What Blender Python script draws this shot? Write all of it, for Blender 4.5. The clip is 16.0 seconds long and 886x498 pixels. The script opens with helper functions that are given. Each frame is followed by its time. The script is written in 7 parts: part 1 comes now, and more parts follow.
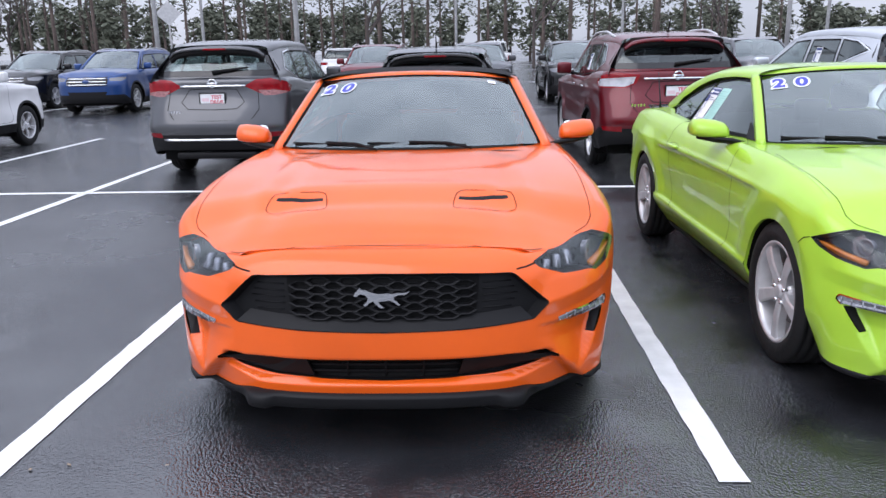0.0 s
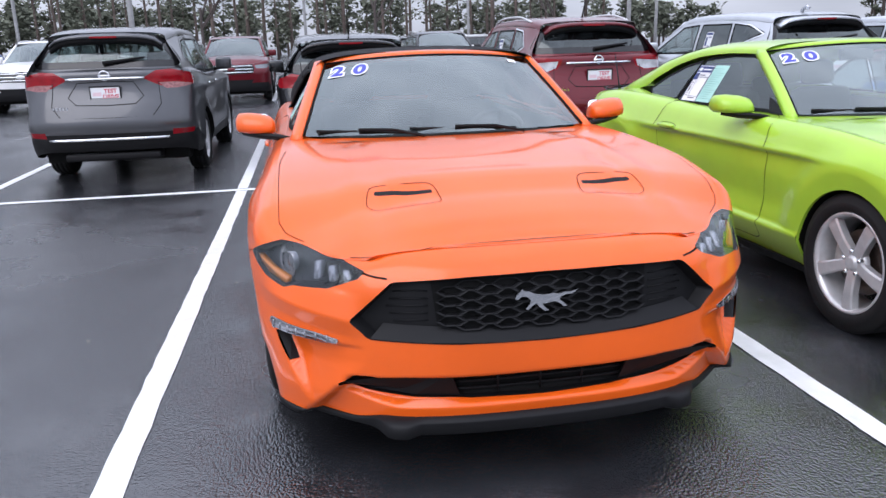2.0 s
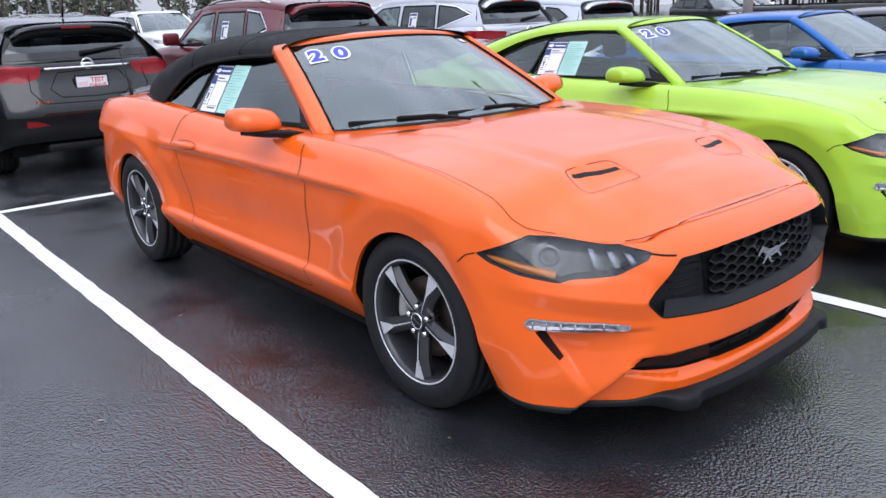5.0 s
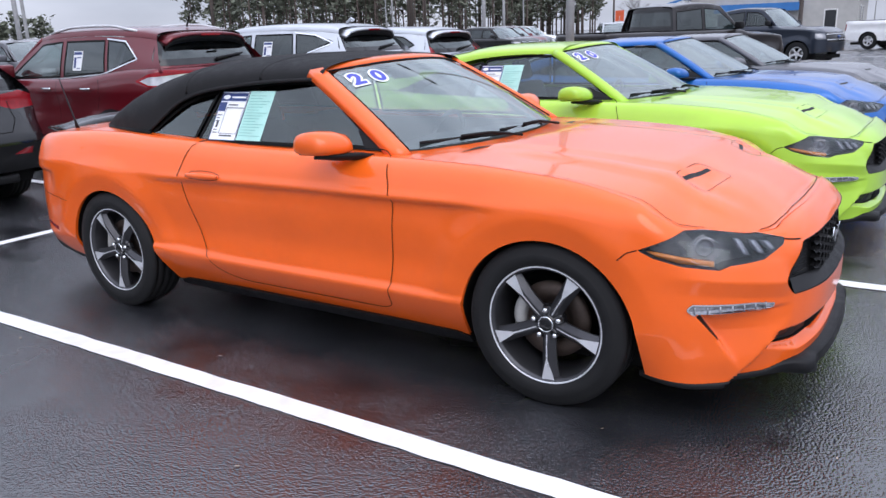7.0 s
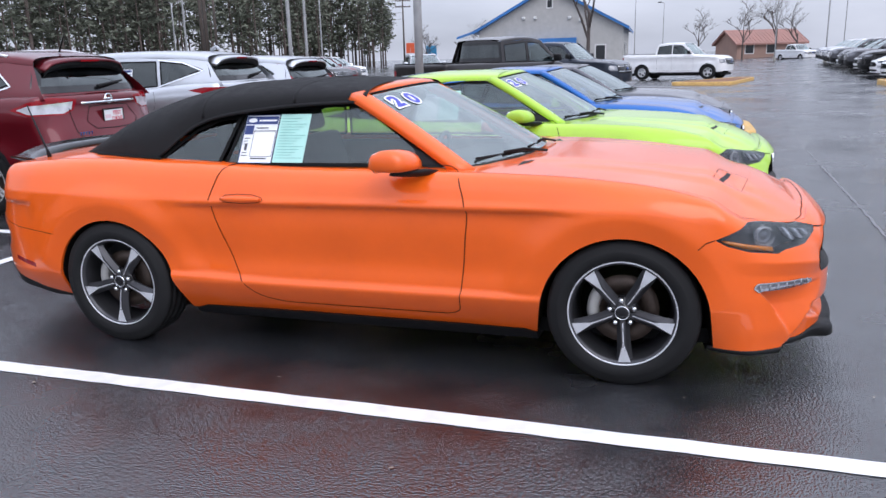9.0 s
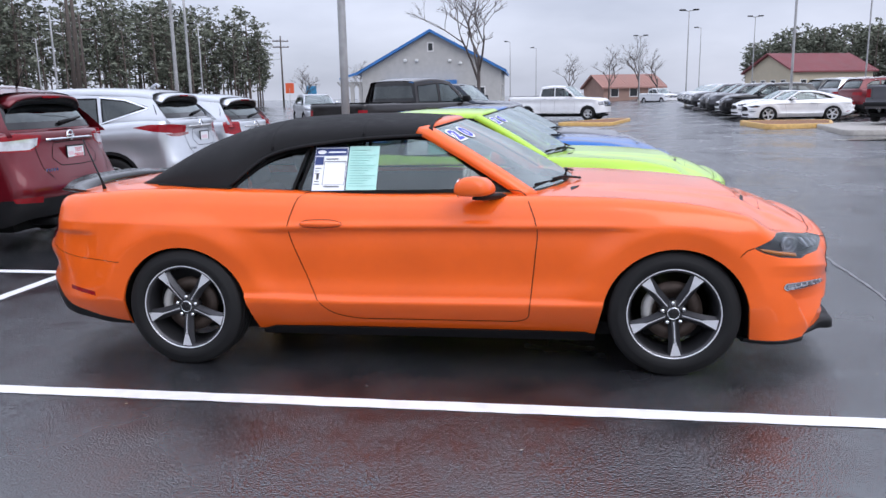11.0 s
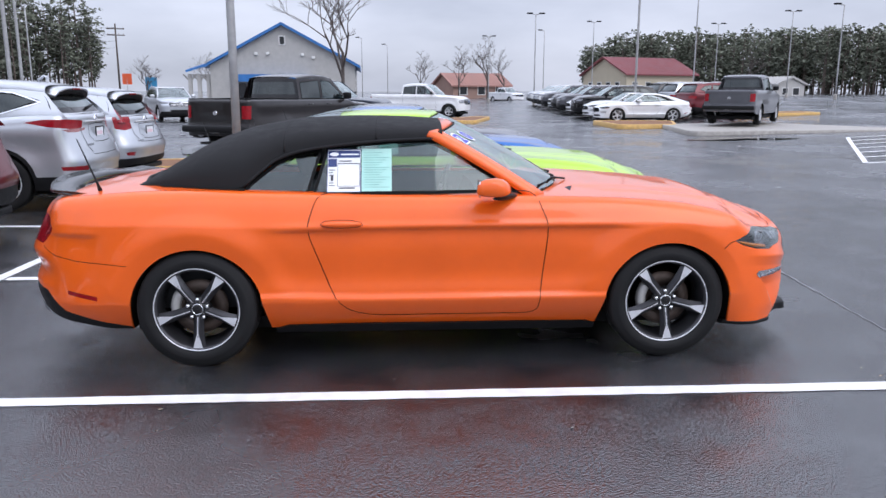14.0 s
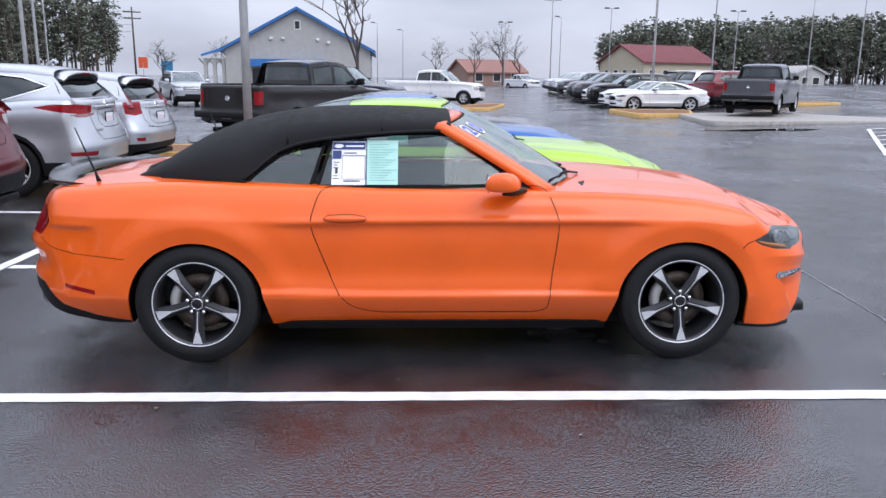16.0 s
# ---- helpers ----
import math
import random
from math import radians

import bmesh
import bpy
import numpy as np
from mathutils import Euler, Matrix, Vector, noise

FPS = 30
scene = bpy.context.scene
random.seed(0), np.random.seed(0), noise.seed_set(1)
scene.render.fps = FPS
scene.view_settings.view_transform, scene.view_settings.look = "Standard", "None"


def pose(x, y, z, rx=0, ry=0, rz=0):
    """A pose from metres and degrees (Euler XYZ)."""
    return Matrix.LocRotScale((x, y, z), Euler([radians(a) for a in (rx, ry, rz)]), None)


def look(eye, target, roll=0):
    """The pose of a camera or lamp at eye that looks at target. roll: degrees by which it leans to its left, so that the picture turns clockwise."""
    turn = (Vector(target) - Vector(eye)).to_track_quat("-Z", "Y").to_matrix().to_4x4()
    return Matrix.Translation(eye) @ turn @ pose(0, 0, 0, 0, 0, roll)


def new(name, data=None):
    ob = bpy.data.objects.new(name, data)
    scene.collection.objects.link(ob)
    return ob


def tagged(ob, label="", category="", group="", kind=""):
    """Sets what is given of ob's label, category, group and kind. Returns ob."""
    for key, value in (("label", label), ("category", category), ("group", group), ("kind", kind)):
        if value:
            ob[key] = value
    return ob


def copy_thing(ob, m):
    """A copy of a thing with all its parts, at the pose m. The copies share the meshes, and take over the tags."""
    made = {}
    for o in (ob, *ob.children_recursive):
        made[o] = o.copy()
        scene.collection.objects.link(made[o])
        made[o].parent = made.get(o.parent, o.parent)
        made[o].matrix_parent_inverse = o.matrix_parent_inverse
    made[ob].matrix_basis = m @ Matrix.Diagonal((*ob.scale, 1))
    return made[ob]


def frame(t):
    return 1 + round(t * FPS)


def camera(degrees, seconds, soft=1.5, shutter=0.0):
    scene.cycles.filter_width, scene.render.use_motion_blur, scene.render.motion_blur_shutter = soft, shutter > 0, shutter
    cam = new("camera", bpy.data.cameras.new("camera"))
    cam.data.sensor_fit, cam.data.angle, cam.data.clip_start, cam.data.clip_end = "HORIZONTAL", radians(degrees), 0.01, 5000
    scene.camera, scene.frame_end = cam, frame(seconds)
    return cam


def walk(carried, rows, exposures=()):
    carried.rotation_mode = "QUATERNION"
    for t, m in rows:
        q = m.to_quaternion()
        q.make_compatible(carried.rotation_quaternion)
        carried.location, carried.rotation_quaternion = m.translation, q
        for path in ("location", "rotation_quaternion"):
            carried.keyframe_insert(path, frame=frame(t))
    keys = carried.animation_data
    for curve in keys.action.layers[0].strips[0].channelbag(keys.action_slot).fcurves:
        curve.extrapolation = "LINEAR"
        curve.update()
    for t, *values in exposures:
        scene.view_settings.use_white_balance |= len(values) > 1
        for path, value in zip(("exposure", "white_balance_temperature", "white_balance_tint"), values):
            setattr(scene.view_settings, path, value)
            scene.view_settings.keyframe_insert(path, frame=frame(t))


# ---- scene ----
cam = camera(59.9, 16.0)
PATH = [
    (0, (0.373, -4.952, 1.507), (0.303, -3.016, 1.008), -1.1),
    (0.5, (0.171, -4.925, 1.484), (0.13, -2.987, 0.989), -1.3),
    (1, (-0.11, -4.876, 1.478), (-0.069, -2.939, 0.981), -1.5),
    (1.5, (-0.383, -4.71, 1.428), (-0.216, -2.783, 0.916), -1.5),
    (2, (-0.681, -4.503, 1.434), (-0.345, -2.602, 0.913), -1.6),
    (2.5, (-1.05, -4.4, 1.429), (-0.536, -2.543, 0.893), -1.5),
    (3, (-1.387, -4.263, 1.395), (-0.691, -2.468, 0.853), -1.5),
    (5.5, (-2.74, -3.28, 1.49), (-1.402, -1.915, 0.9), -2.0),
    (6, (-2.944, -3.061, 1.472), (-1.508, -1.793, 0.899), -2.0),
    (6.5, (-3.144, -2.778, 1.454), (-1.617, -1.608, 0.905), -1.9),
    (7, (-3.448, -2.598, 1.488), (-1.841, -1.537, 0.949), -2.1),
    (7.5, (-3.642, -2.365, 1.497), (-1.967, -1.418, 0.952), -2.4),
    (8, (-3.798, -2.055, 1.507), (-2.057, -1.229, 0.974), -2.2),
    (8.5, (-4.056, -1.845, 1.515), (-2.257, -1.137, 1.0), -1.9),
    (9, (-4.219, -1.614, 1.5), (-2.373, -1.014, 1.018), -1.6),
    (9.5, (-4.305, -1.361, 1.502), (-2.425, -0.849, 1.053), -1.4),
    (10, (-4.539, -1.194, 1.51), (-2.634, -0.75, 1.09), -1.4),
    (12.5, (-5.014, -0.056, 1.51), (-3.053, -0.007, 1.123), -0.4),
    (13, (-5.045, 0.087, 1.553), (-3.084, 0.059, 1.164), -0.4),
    (13.5, (-5.174, 0.166, 1.581), (-3.215, 0.094, 1.184), -0.3),
    (14, (-5.167, 0.162, 1.575), (-3.21, 0.069, 1.171), 0.1),
    (14.5, (-5.048, 0.099, 1.59), (-3.093, 0.008, 1.176), 0.4),
    (15, (-4.966, 0.075, 1.597), (-3.013, -0.003, 1.176), 0.5),
    (15.5, (-4.984, 0.102, 1.599), (-3.032, 0.036, 1.169), 0.5),
    (16, (-5.017, 0.119, 1.598), (-3.066, 0.061, 1.16), 0.6),
]
walk(cam, [(t, look(eye, target, roll)) for t, eye, target, roll in PATH], [(0.0, 0.03, 6120, 15), (16.0, 0.03, 6120, 15)])

# ---- sky and sun: a wet, overcast winter day ----
SUN_UP, SUN_TURN = 48, 223
world = bpy.data.worlds.new("overcast_sky")
scene.world = world
world.use_nodes = True
wn, wl = world.node_tree.nodes, world.node_tree.links
wn.clear()
w_out = wn.new("ShaderNodeOutputWorld")
w_bg = wn.new("ShaderNodeBackground")
w_sky = wn.new("ShaderNodeTexSky")
w_sky.sky_type, w_sky.sun_disc = "NISHITA", False
w_sky.sun_elevation, w_sky.sun_rotation = radians(SUN_UP), radians(SUN_TURN)
w_gain = wn.new("ShaderNodeVectorMath")
w_gain.operation = "SCALE"
w_gain.inputs["Scale"].default_value = 0.09
w_map = wn.new("ShaderNodeMapping")
w_map.inputs["Scale"].default_value = (1.0, 1.0, 3.4)
w_co = wn.new("ShaderNodeTexCoord")
w_noise = wn.new("ShaderNodeTexNoise")
w_noise.inputs["Scale"].default_value, w_noise.inputs["Detail"].default_value = 2.6, 6
w_ramp = wn.new("ShaderNodeValToRGB")
w_ramp.color_ramp.elements[0].position, w_ramp.color_ramp.elements[0].color = 0.32, (0.49, 0.525, 0.60, 1)
w_ramp.color_ramp.elements[1].position, w_ramp.color_ramp.elements[1].color = 0.68, (0.78, 0.815, 0.90, 1)
w_mix = wn.new("ShaderNodeMixRGB")
w_mix.inputs[0].default_value = 0.9
wl.new(w_co.outputs["Generated"], w_map.inputs[0])
wl.new(w_map.outputs[0], w_noise.inputs["Vector"])
wl.new(w_noise.outputs[0], w_ramp.inputs[0])
wl.new(w_sky.outputs[0], w_gain.inputs[0])
wl.new(w_gain.outputs[0], w_mix.inputs[1])
wl.new(w_ramp.outputs[0], w_mix.inputs[2])
wl.new(w_mix.outputs[0], w_bg.inputs[0])
w_sep = wn.new("ShaderNodeSeparateXYZ")
w_lift = wn.new("ShaderNodeMapRange")
w_lift.inputs[1].default_value, w_lift.inputs[2].default_value, w_lift.inputs[3].default_value, w_lift.inputs[4].default_value = 0.02, 0.85, 0.95, 2.6
wl.new(w_co.outputs["Generated"], w_sep.inputs[0])
wl.new(w_sep.outputs[2], w_lift.inputs[0])
wl.new(w_lift.outputs[0], w_bg.inputs[1])
wl.new(w_bg.outputs[0], w_out.inputs[0])
sun_data = bpy.data.lights.new("sun", "SUN")
sun_data.energy, sun_data.angle, sun_data.color = 1.3, radians(50), (1.0, 0.97, 0.93)
sun = new("sun", sun_data)
sun.matrix_world = look((0, 0, 60), Vector((0, 0, 60)) + Vector((math.sin(radians(SUN_TURN)) * -0.67, math.cos(radians(SUN_TURN)) * -0.67, -0.74)))


# ---- materials ----
def node_mat(name):
    m = bpy.data.materials.new(name)
    m.use_nodes = True
    b = m.node_tree.nodes["Principled BSDF"]
    return m, m.node_tree.nodes, m.node_tree.links, b


def put_in(b, **kw):
    for k, v in kw.items():
        b.inputs[k.replace("_", " ")].default_value = v


def noise_node(n, l, scale, detail=4, rough=0.55, obj=True):
    co = n.new("ShaderNodeTexCoord")
    t = n.new("ShaderNodeTexNoise")
    t.inputs["Scale"].default_value, t.inputs["Detail"].default_value, t.inputs["Roughness"].default_value = scale, detail, rough
    l.new(co.outputs["Object"], t.inputs["Vector"])
    return t


def ramp_node(n, l, src, stops):
    r = n.new("ShaderNodeValToRGB")
    while len(r.color_ramp.elements) < len(stops):
        r.color_ramp.elements.new(0.5)
    for e, (p, c) in zip(r.color_ramp.elements, stops):
        e.position = p
        e.color = (*c, 1) if len(c) == 3 else (c[0], c[0], c[0], 1)
    l.new(src, r.inputs[0])
    return r


def bump_node(n, l, src, b, strength, dist=0.01):
    k = n.new("ShaderNodeBump")
    k.inputs["Strength"].default_value, k.inputs["Distance"].default_value = strength, dist
    l.new(src, k.inputs["Height"])
    l.new(k.outputs[0], b.inputs["Normal"])


def plain(name, col, rough=0.5, metal=0.0, vary=0.12, scale=14.0, bump=0.0, bscale=200.0, coat=0.0, spec=0.5):
    """A surface with uneven colour and gloss, and fine relief where asked."""
    m, n, l, b = node_mat(name)
    t = noise_node(n, l, scale)
    lo, hi = [c * (1 - vary) for c in col], [min(1, c * (1 + vary)) for c in col]
    r = ramp_node(n, l, t.outputs[0], [(0.3, lo), (0.7, hi)])
    l.new(r.outputs[0], b.inputs["Base Color"])
    r2 = ramp_node(n, l, t.outputs[0], [(0.3, (max(0.02, rough * 0.85),)), (0.7, (min(1, rough * 1.15),))])
    l.new(r2.outputs[0], b.inputs["Roughness"])
    put_in(b, Metallic=metal, Coat_Weight=coat, Coat_Roughness=0.04, Specular_IOR_Level=spec)
    if bump:
        t2 = noise_node(n, l, bscale, 6)
        bump_node(n, l, t2.outputs[0], b, bump, 0.002)
    return m


def paint(name, col, flake=0.0, rough=0.32):
    """Car paint: a clear coat beaded with fine rain, over an even base."""
    m, n, l, b = node_mat(name)
    t = noise_node(n, l, 2.5, 5)
    r = ramp_node(n, l, t.outputs[0], [(0.3, [c * 0.93 for c in col]), (0.7, [min(1, c * 1.05) for c in col])])
    l.new(r.outputs[0], b.inputs["Base Color"])
    put_in(b, Metallic=flake, Roughness=rough, Specular_IOR_Level=0.2, Coat_Weight=0.8, Coat_Roughness=0.05, Coat_IOR=1.5)
    drops = n.new("ShaderNodeTexVoronoi")
    co = n.new("ShaderNodeTexCoord")
    l.new(co.outputs["Object"], drops.inputs["Vector"])
    drops.inputs["Scale"].default_value = 110
    rr = ramp_node(n, l, drops.outputs["Distance"], [(0.08, (1,)), (0.26, (0,))])
    t3 = noise_node(n, l, 6, 3)
    rm = ramp_node(n, l, t3.outputs[0], [(0.52, (0,)), (0.7, (1,))])
    mul = n.new("ShaderNodeMath")
    mul.operation = "MULTIPLY"
    l.new(rr.outputs[0], mul.inputs[0])
    l.new(rm.outputs[0], mul.inputs[1])
    k = n.new("ShaderNodeBump")
    k.inputs["Strength"].default_value, k.inputs["Distance"].default_value = 0.25, 0.002
    l.new(mul.outputs[0], k.inputs["Height"])
    l.new(k.outputs[0], b.inputs["Coat Normal"])
    return m


def glass(name, tint, gloss=0.02, base=0.085, wavy=0.0006):
    """A thin pane: tinted see-through with a mirror sheen that grows at grazing angles."""
    m = bpy.data.materials.new(name)
    m.use_nodes = True
    n, l = m.node_tree.nodes, m.node_tree.links
    n.clear()
    out, mix = n.new("ShaderNodeOutputMaterial"), n.new("ShaderNodeMixShader")
    tr, gl, lw = n.new("ShaderNodeBsdfTransparent"), n.new("ShaderNodeBsdfGlossy"), n.new("ShaderNodeLayerWeight")
    lw.inputs["Blend"].default_value = 0.5
    pw, sheen = n.new("ShaderNodeMath"), n.new("ShaderNodeMath")
    pw.operation, sheen.operation = "POWER", "MULTIPLY_ADD"
    pw.inputs[1].default_value, sheen.inputs[1].default_value, sheen.inputs[2].default_value = 3.5, 0.85, base
    l.new(lw.outputs["Facing"], pw.inputs[0])
    l.new(pw.outputs[0], sheen.inputs[0])
    tr.inputs[0].default_value = (*tint, 1)
    gl.inputs["Roughness"].default_value = gloss
    gl.inputs["Color"].default_value = (0.90, 0.98, 0.97, 1)
    t = noise_node(n, l, 60, 4)
    k = n.new("ShaderNodeBump")
    k.inputs["Strength"].default_value, k.inputs["Distance"].default_value = wavy, 0.001
    l.new(t.outputs[0], k.inputs["Height"])
    if wavy:
        l.new(k.outputs[0], gl.inputs["Normal"])
    l.new(sheen.outputs[0], mix.inputs[0])
    l.new(tr.outputs[0], mix.inputs[1])
    l.new(gl.outputs[0], mix.inputs[2])
    l.new(mix.outputs[0], out.inputs[0])
    return m


ORANGE = paint("orange_paint", (0.87, 0.126, 0.008))
GREEN = paint("lime_paint", (0.40, 0.66, 0.05))
BLUE = paint("blue_paint", (0.012, 0.115, 0.40), 0.3)
GREY = paint("grey_paint", (0.10, 0.10, 0.11), 0.5)
GUNMETAL = paint("gunmetal_paint", (0.085, 0.087, 0.094), 0.55)
RED = paint("dark_red_paint", (0.125, 0.006, 0.012), 0.3)
BLACK = paint("black_paint", (0.008, 0.008, 0.009), 0.0, 0.2)
SILVER = paint("silver_paint", (0.55, 0.57, 0.60), 0.7)
WHITE = paint("white_paint", (0.80, 0.80, 0.80))
NAVY = paint("navy_paint", (0.02, 0.06, 0.20), 0.4)
SLATE = paint("slate_blue_paint", (0.020, 0.027, 0.042), 0.4)
BROWN = paint("dark_brown_paint", (0.010, 0.007, 0.007), 0.1)
TRIM = plain("black_plastic", (0.010, 0.010, 0.011), 0.5, bump=0.15, bscale=400, spec=0.2)
GLOSSBLACK = plain("gloss_black", (0.01, 0.01, 0.011), 0.12)
RUBBER = plain("tyre_rubber", (0.010, 0.010, 0.0105), 0.7, bump=0.25, bscale=90, vary=0.35, scale=30, spec=0.3)
SEAL = plain("rubber_seal", (0.006, 0.006, 0.006), 0.6, spec=0.12)
CLOTH = plain("soft_top_canvas", (0.016, 0.016, 0.017), 0.85, bump=0.5, bscale=650, vary=0.2, spec=0.25)
ALLOY = plain("machined_alloy", (0.74, 0.75, 0.77), 0.30, 0.55)
DARKALLOY = plain("dark_alloy", (0.06, 0.06, 0.065), 0.35, 0.6)
SILVERALLOY = plain("silver_alloy", (0.62, 0.62, 0.63), 0.34, 0.45)
CHROME = plain("chrome", (0.82, 0.83, 0.85), 0.08, 1.0, vary=0.03)
DISC = plain("brake_disc", (0.085, 0.062, 0.050), 0.5, 0.5, vary=0.4)
CALIPER = plain("cast_caliper", (0.45, 0.44, 0.42), 0.5, 0.4)
LAMP_RED = plain("red_lamp_lens", (0.25, 0.005, 0.010), 0.12, vary=0.15, coat=0.15, spec=0.3)
LAMP_ROSE = plain("rose_lamp_lens", (0.30, 0.13, 0.13), 0.15, 0.2, vary=0.4, scale=40, coat=0.2)
LAMP_CLEAR = plain("clear_lamp_lens", (0.62, 0.63, 0.66), 0.12, 0.3, vary=0.2, coat=0.5)
LAMP_AMBER = plain("amber_lamp_lens", (0.75, 0.24, 0.03), 0.15, vary=0.1, coat=0.5)
LAMP_GREY = plain("smoked_lamp_lens", (0.20, 0.205, 0.22), 0.12, 0.5, vary=0.4, scale=60, coat=0.5)
LAMP_STRIP = plain("frosted_lamp_strip", (0.30, 0.31, 0.34), 0.18, 0.3, vary=0.5, scale=60, coat=0.5)
LAMP_DARK = plain("dark_lamp_housing", (0.035, 0.036, 0.040), 0.3, 0.3, vary=0.5, scale=40)
CABIN = plain("dark_cabin_lining", (0.035, 0.036, 0.038), 0.7)
SEATCLOTH = plain("grey_seat_cloth", (0.07, 0.072, 0.076), 0.8, bump=0.3, bscale=300)
PAPER = plain("white_paper", (0.82, 0.83, 0.84), 0.6, vary=0.03)
PAPER_MINT = plain("mint_paper", (0.42, 0.70, 0.62), 0.6, vary=0.04)
INK_BLUE = plain("blue_ink", (0.055, 0.065, 0.42), 0.5, vary=0.08)
INK_NAVY = plain("navy_ink", (0.02, 0.04, 0.16), 0.5)
INK_DARK = plain("dark_ink", (0.05, 0.05, 0.06), 0.6)
INK_RED = plain("red_ink", (0.6, 0.03, 0.07), 0.5)
PINK = plain("pink_paper", (0.80, 0.62, 0.66), 0.5, vary=0.04)
GLASS = glass("tinted_glass", (0.46, 0.53, 0.52))
SCREEN = glass("windscreen_glass", (0.55, 0.63, 0.62), 0.04, 0.17, 0.0)
PRIVACY = glass("privacy_glass", (0.05, 0.05, 0.055))
LENS = glass("clear_lens", (0.80, 0.81, 0.84), 0.02, 0.035)
METALGREY = plain("galvanised_steel", (0.36, 0.36, 0.36), 0.5, 0.3, vary=0.15, scale=5)


def asphalt():
    """Dark sealed asphalt, wet: grainy stones, a damp film that fills them in places, drier patches, scuffs."""
    m, n, l, b = node_mat("wet_asphalt")
    big, mid, fine, grit = noise_node(n, l, 0.35, 5), noise_node(n, l, 2.2, 6), noise_node(n, l, 75, 4), noise_node(n, l, 260, 2)
    col = ramp_node(n, l, mid.outputs[0], [(0.3, (0.013, 0.0135, 0.0155)), (0.62, (0.028, 0.029, 0.033)), (0.85, (0.052, 0.053, 0.059))])
    specks = ramp_node(n, l, grit.outputs[0], [(0.66, (0.0,)), (0.80, (1.0,))])
    mix = n.new("ShaderNodeMixRGB")
    mix.inputs[2].default_value = (0.12, 0.12, 0.125, 1)
    dim = n.new("ShaderNodeMath")
    dim.operation = "MULTIPLY"
    dim.inputs[1].default_value = 0.35
    l.new(specks.outputs[0], dim.inputs[0])
    l.new(dim.outputs[0], mix.inputs[0])
    l.new(col.outputs[0], mix.inputs[1])
    l.new(mix.outputs[0], b.inputs["Base Color"])
    wet = ramp_node(n, l, big.outputs[0], [(0.36, (0.06,)), (0.5, (0.16,)), (0.66, (0.34,))])
    l.new(wet.outputs[0], b.inputs["Roughness"])
    put_in(b, Specular_IOR_Level=1.0, IOR=1.74)
    stones, co = n.new("ShaderNodeTexVoronoi"), n.new("ShaderNodeTexCoord")
    stones.inputs["Scale"].default_value = 95
    l.new(co.outputs["Object"], stones.inputs["Vector"])
    ad = n.new("ShaderNodeMath")
    ad.operation = "MULTIPLY_ADD"
    ad.inputs[1].default_value = -1.0
    l.new(stones.outputs["Distance"], ad.inputs[0])
    l.new(fine.outputs[0], ad.inputs[2])
    film = ramp_node(n, l, mid.outputs[0], [(0.36, (0.40,)), (0.60, (1.0,))])
    deep = n.new("ShaderNodeMath")
    deep.operation = "MULTIPLY"
    l.new(ad.outputs[0], deep.inputs[0])
    l.new(film.outputs[0], deep.inputs[1])
    bump_node(n, l, deep.outputs[0], b, 0.75, 0.0055)
    return m


ASPHALT = asphalt()
LINEPAINT = plain("white_road_paint", (0.78, 0.78, 0.78), 0.45, vary=0.10, scale=9, bump=0.4, bscale=160)
CONCRETE = plain("concrete", (0.33, 0.31, 0.28), 0.6, vary=0.2, scale=6, bump=0.3, bscale=120)
KERBYELLOW = plain("yellow_kerb_paint", (0.55, 0.34, 0.10), 0.55, vary=0.25, scale=8, bump=0.3, bscale=90)


# ---- small building helpers ----
def part(name, bm, material, parent=None, label="", smooth=True):
    me = bpy.data.meshes.new(name)
    bm.to_mesh(me)
    bm.free()
    if smooth:
        for p in me.polygons:
            p.use_smooth = True
    for mt in (material if isinstance(material, (list, tuple)) else [material]):
        me.materials.append(mt)
    ob = new(name, me)
    if parent is not None:
        ob.parent = parent
    if label:
        ob["label"] = label
    return ob


def empty(name, m, label, category, group=""):
    ob = new(name)
    ob.matrix_world = m
    return tagged(ob, label, category, group)


def pchip(*pts):
    """A smooth, monotone curve through (x, value) pairs."""
    xs, ys = [p[0] for p in pts], [p[1] for p in pts]
    k = len(xs)
    d = [(ys[i + 1] - ys[i]) / (xs[i + 1] - xs[i]) for i in range(k - 1)]
    m = [d[0]] + [0 if d[i - 1] * d[i] <= 0 else 2 * d[i - 1] * d[i] / (d[i - 1] + d[i]) for i in range(1, k - 1)] + [d[-1]]

    def f(x):
        if x <= xs[0]:
            return ys[0]
        if x >= xs[-1]:
            return ys[-1]
        i = 0
        while xs[i + 1] < x:
            i += 1
        h = xs[i + 1] - xs[i]
        t = (x - xs[i]) / h
        return ys[i] * (1 + 2 * t) * (1 - t) ** 2 + m[i] * h * t * (1 - t) ** 2 + ys[i + 1] * t * t * (3 - 2 * t) + m[i + 1] * h * t * t * (t - 1)
    return f


def bell(x, c, w):
    """A smooth bump of height 1 about c, gone at distance w."""
    t = abs(x - c) / w
    return 0.0 if t >= 1 else (1 - t * t) ** 2


def step(x, a, b):
    t = min(1.0, max(0.0, (x - a) / (b - a)))
    return t * t * (3 - 2 * t)


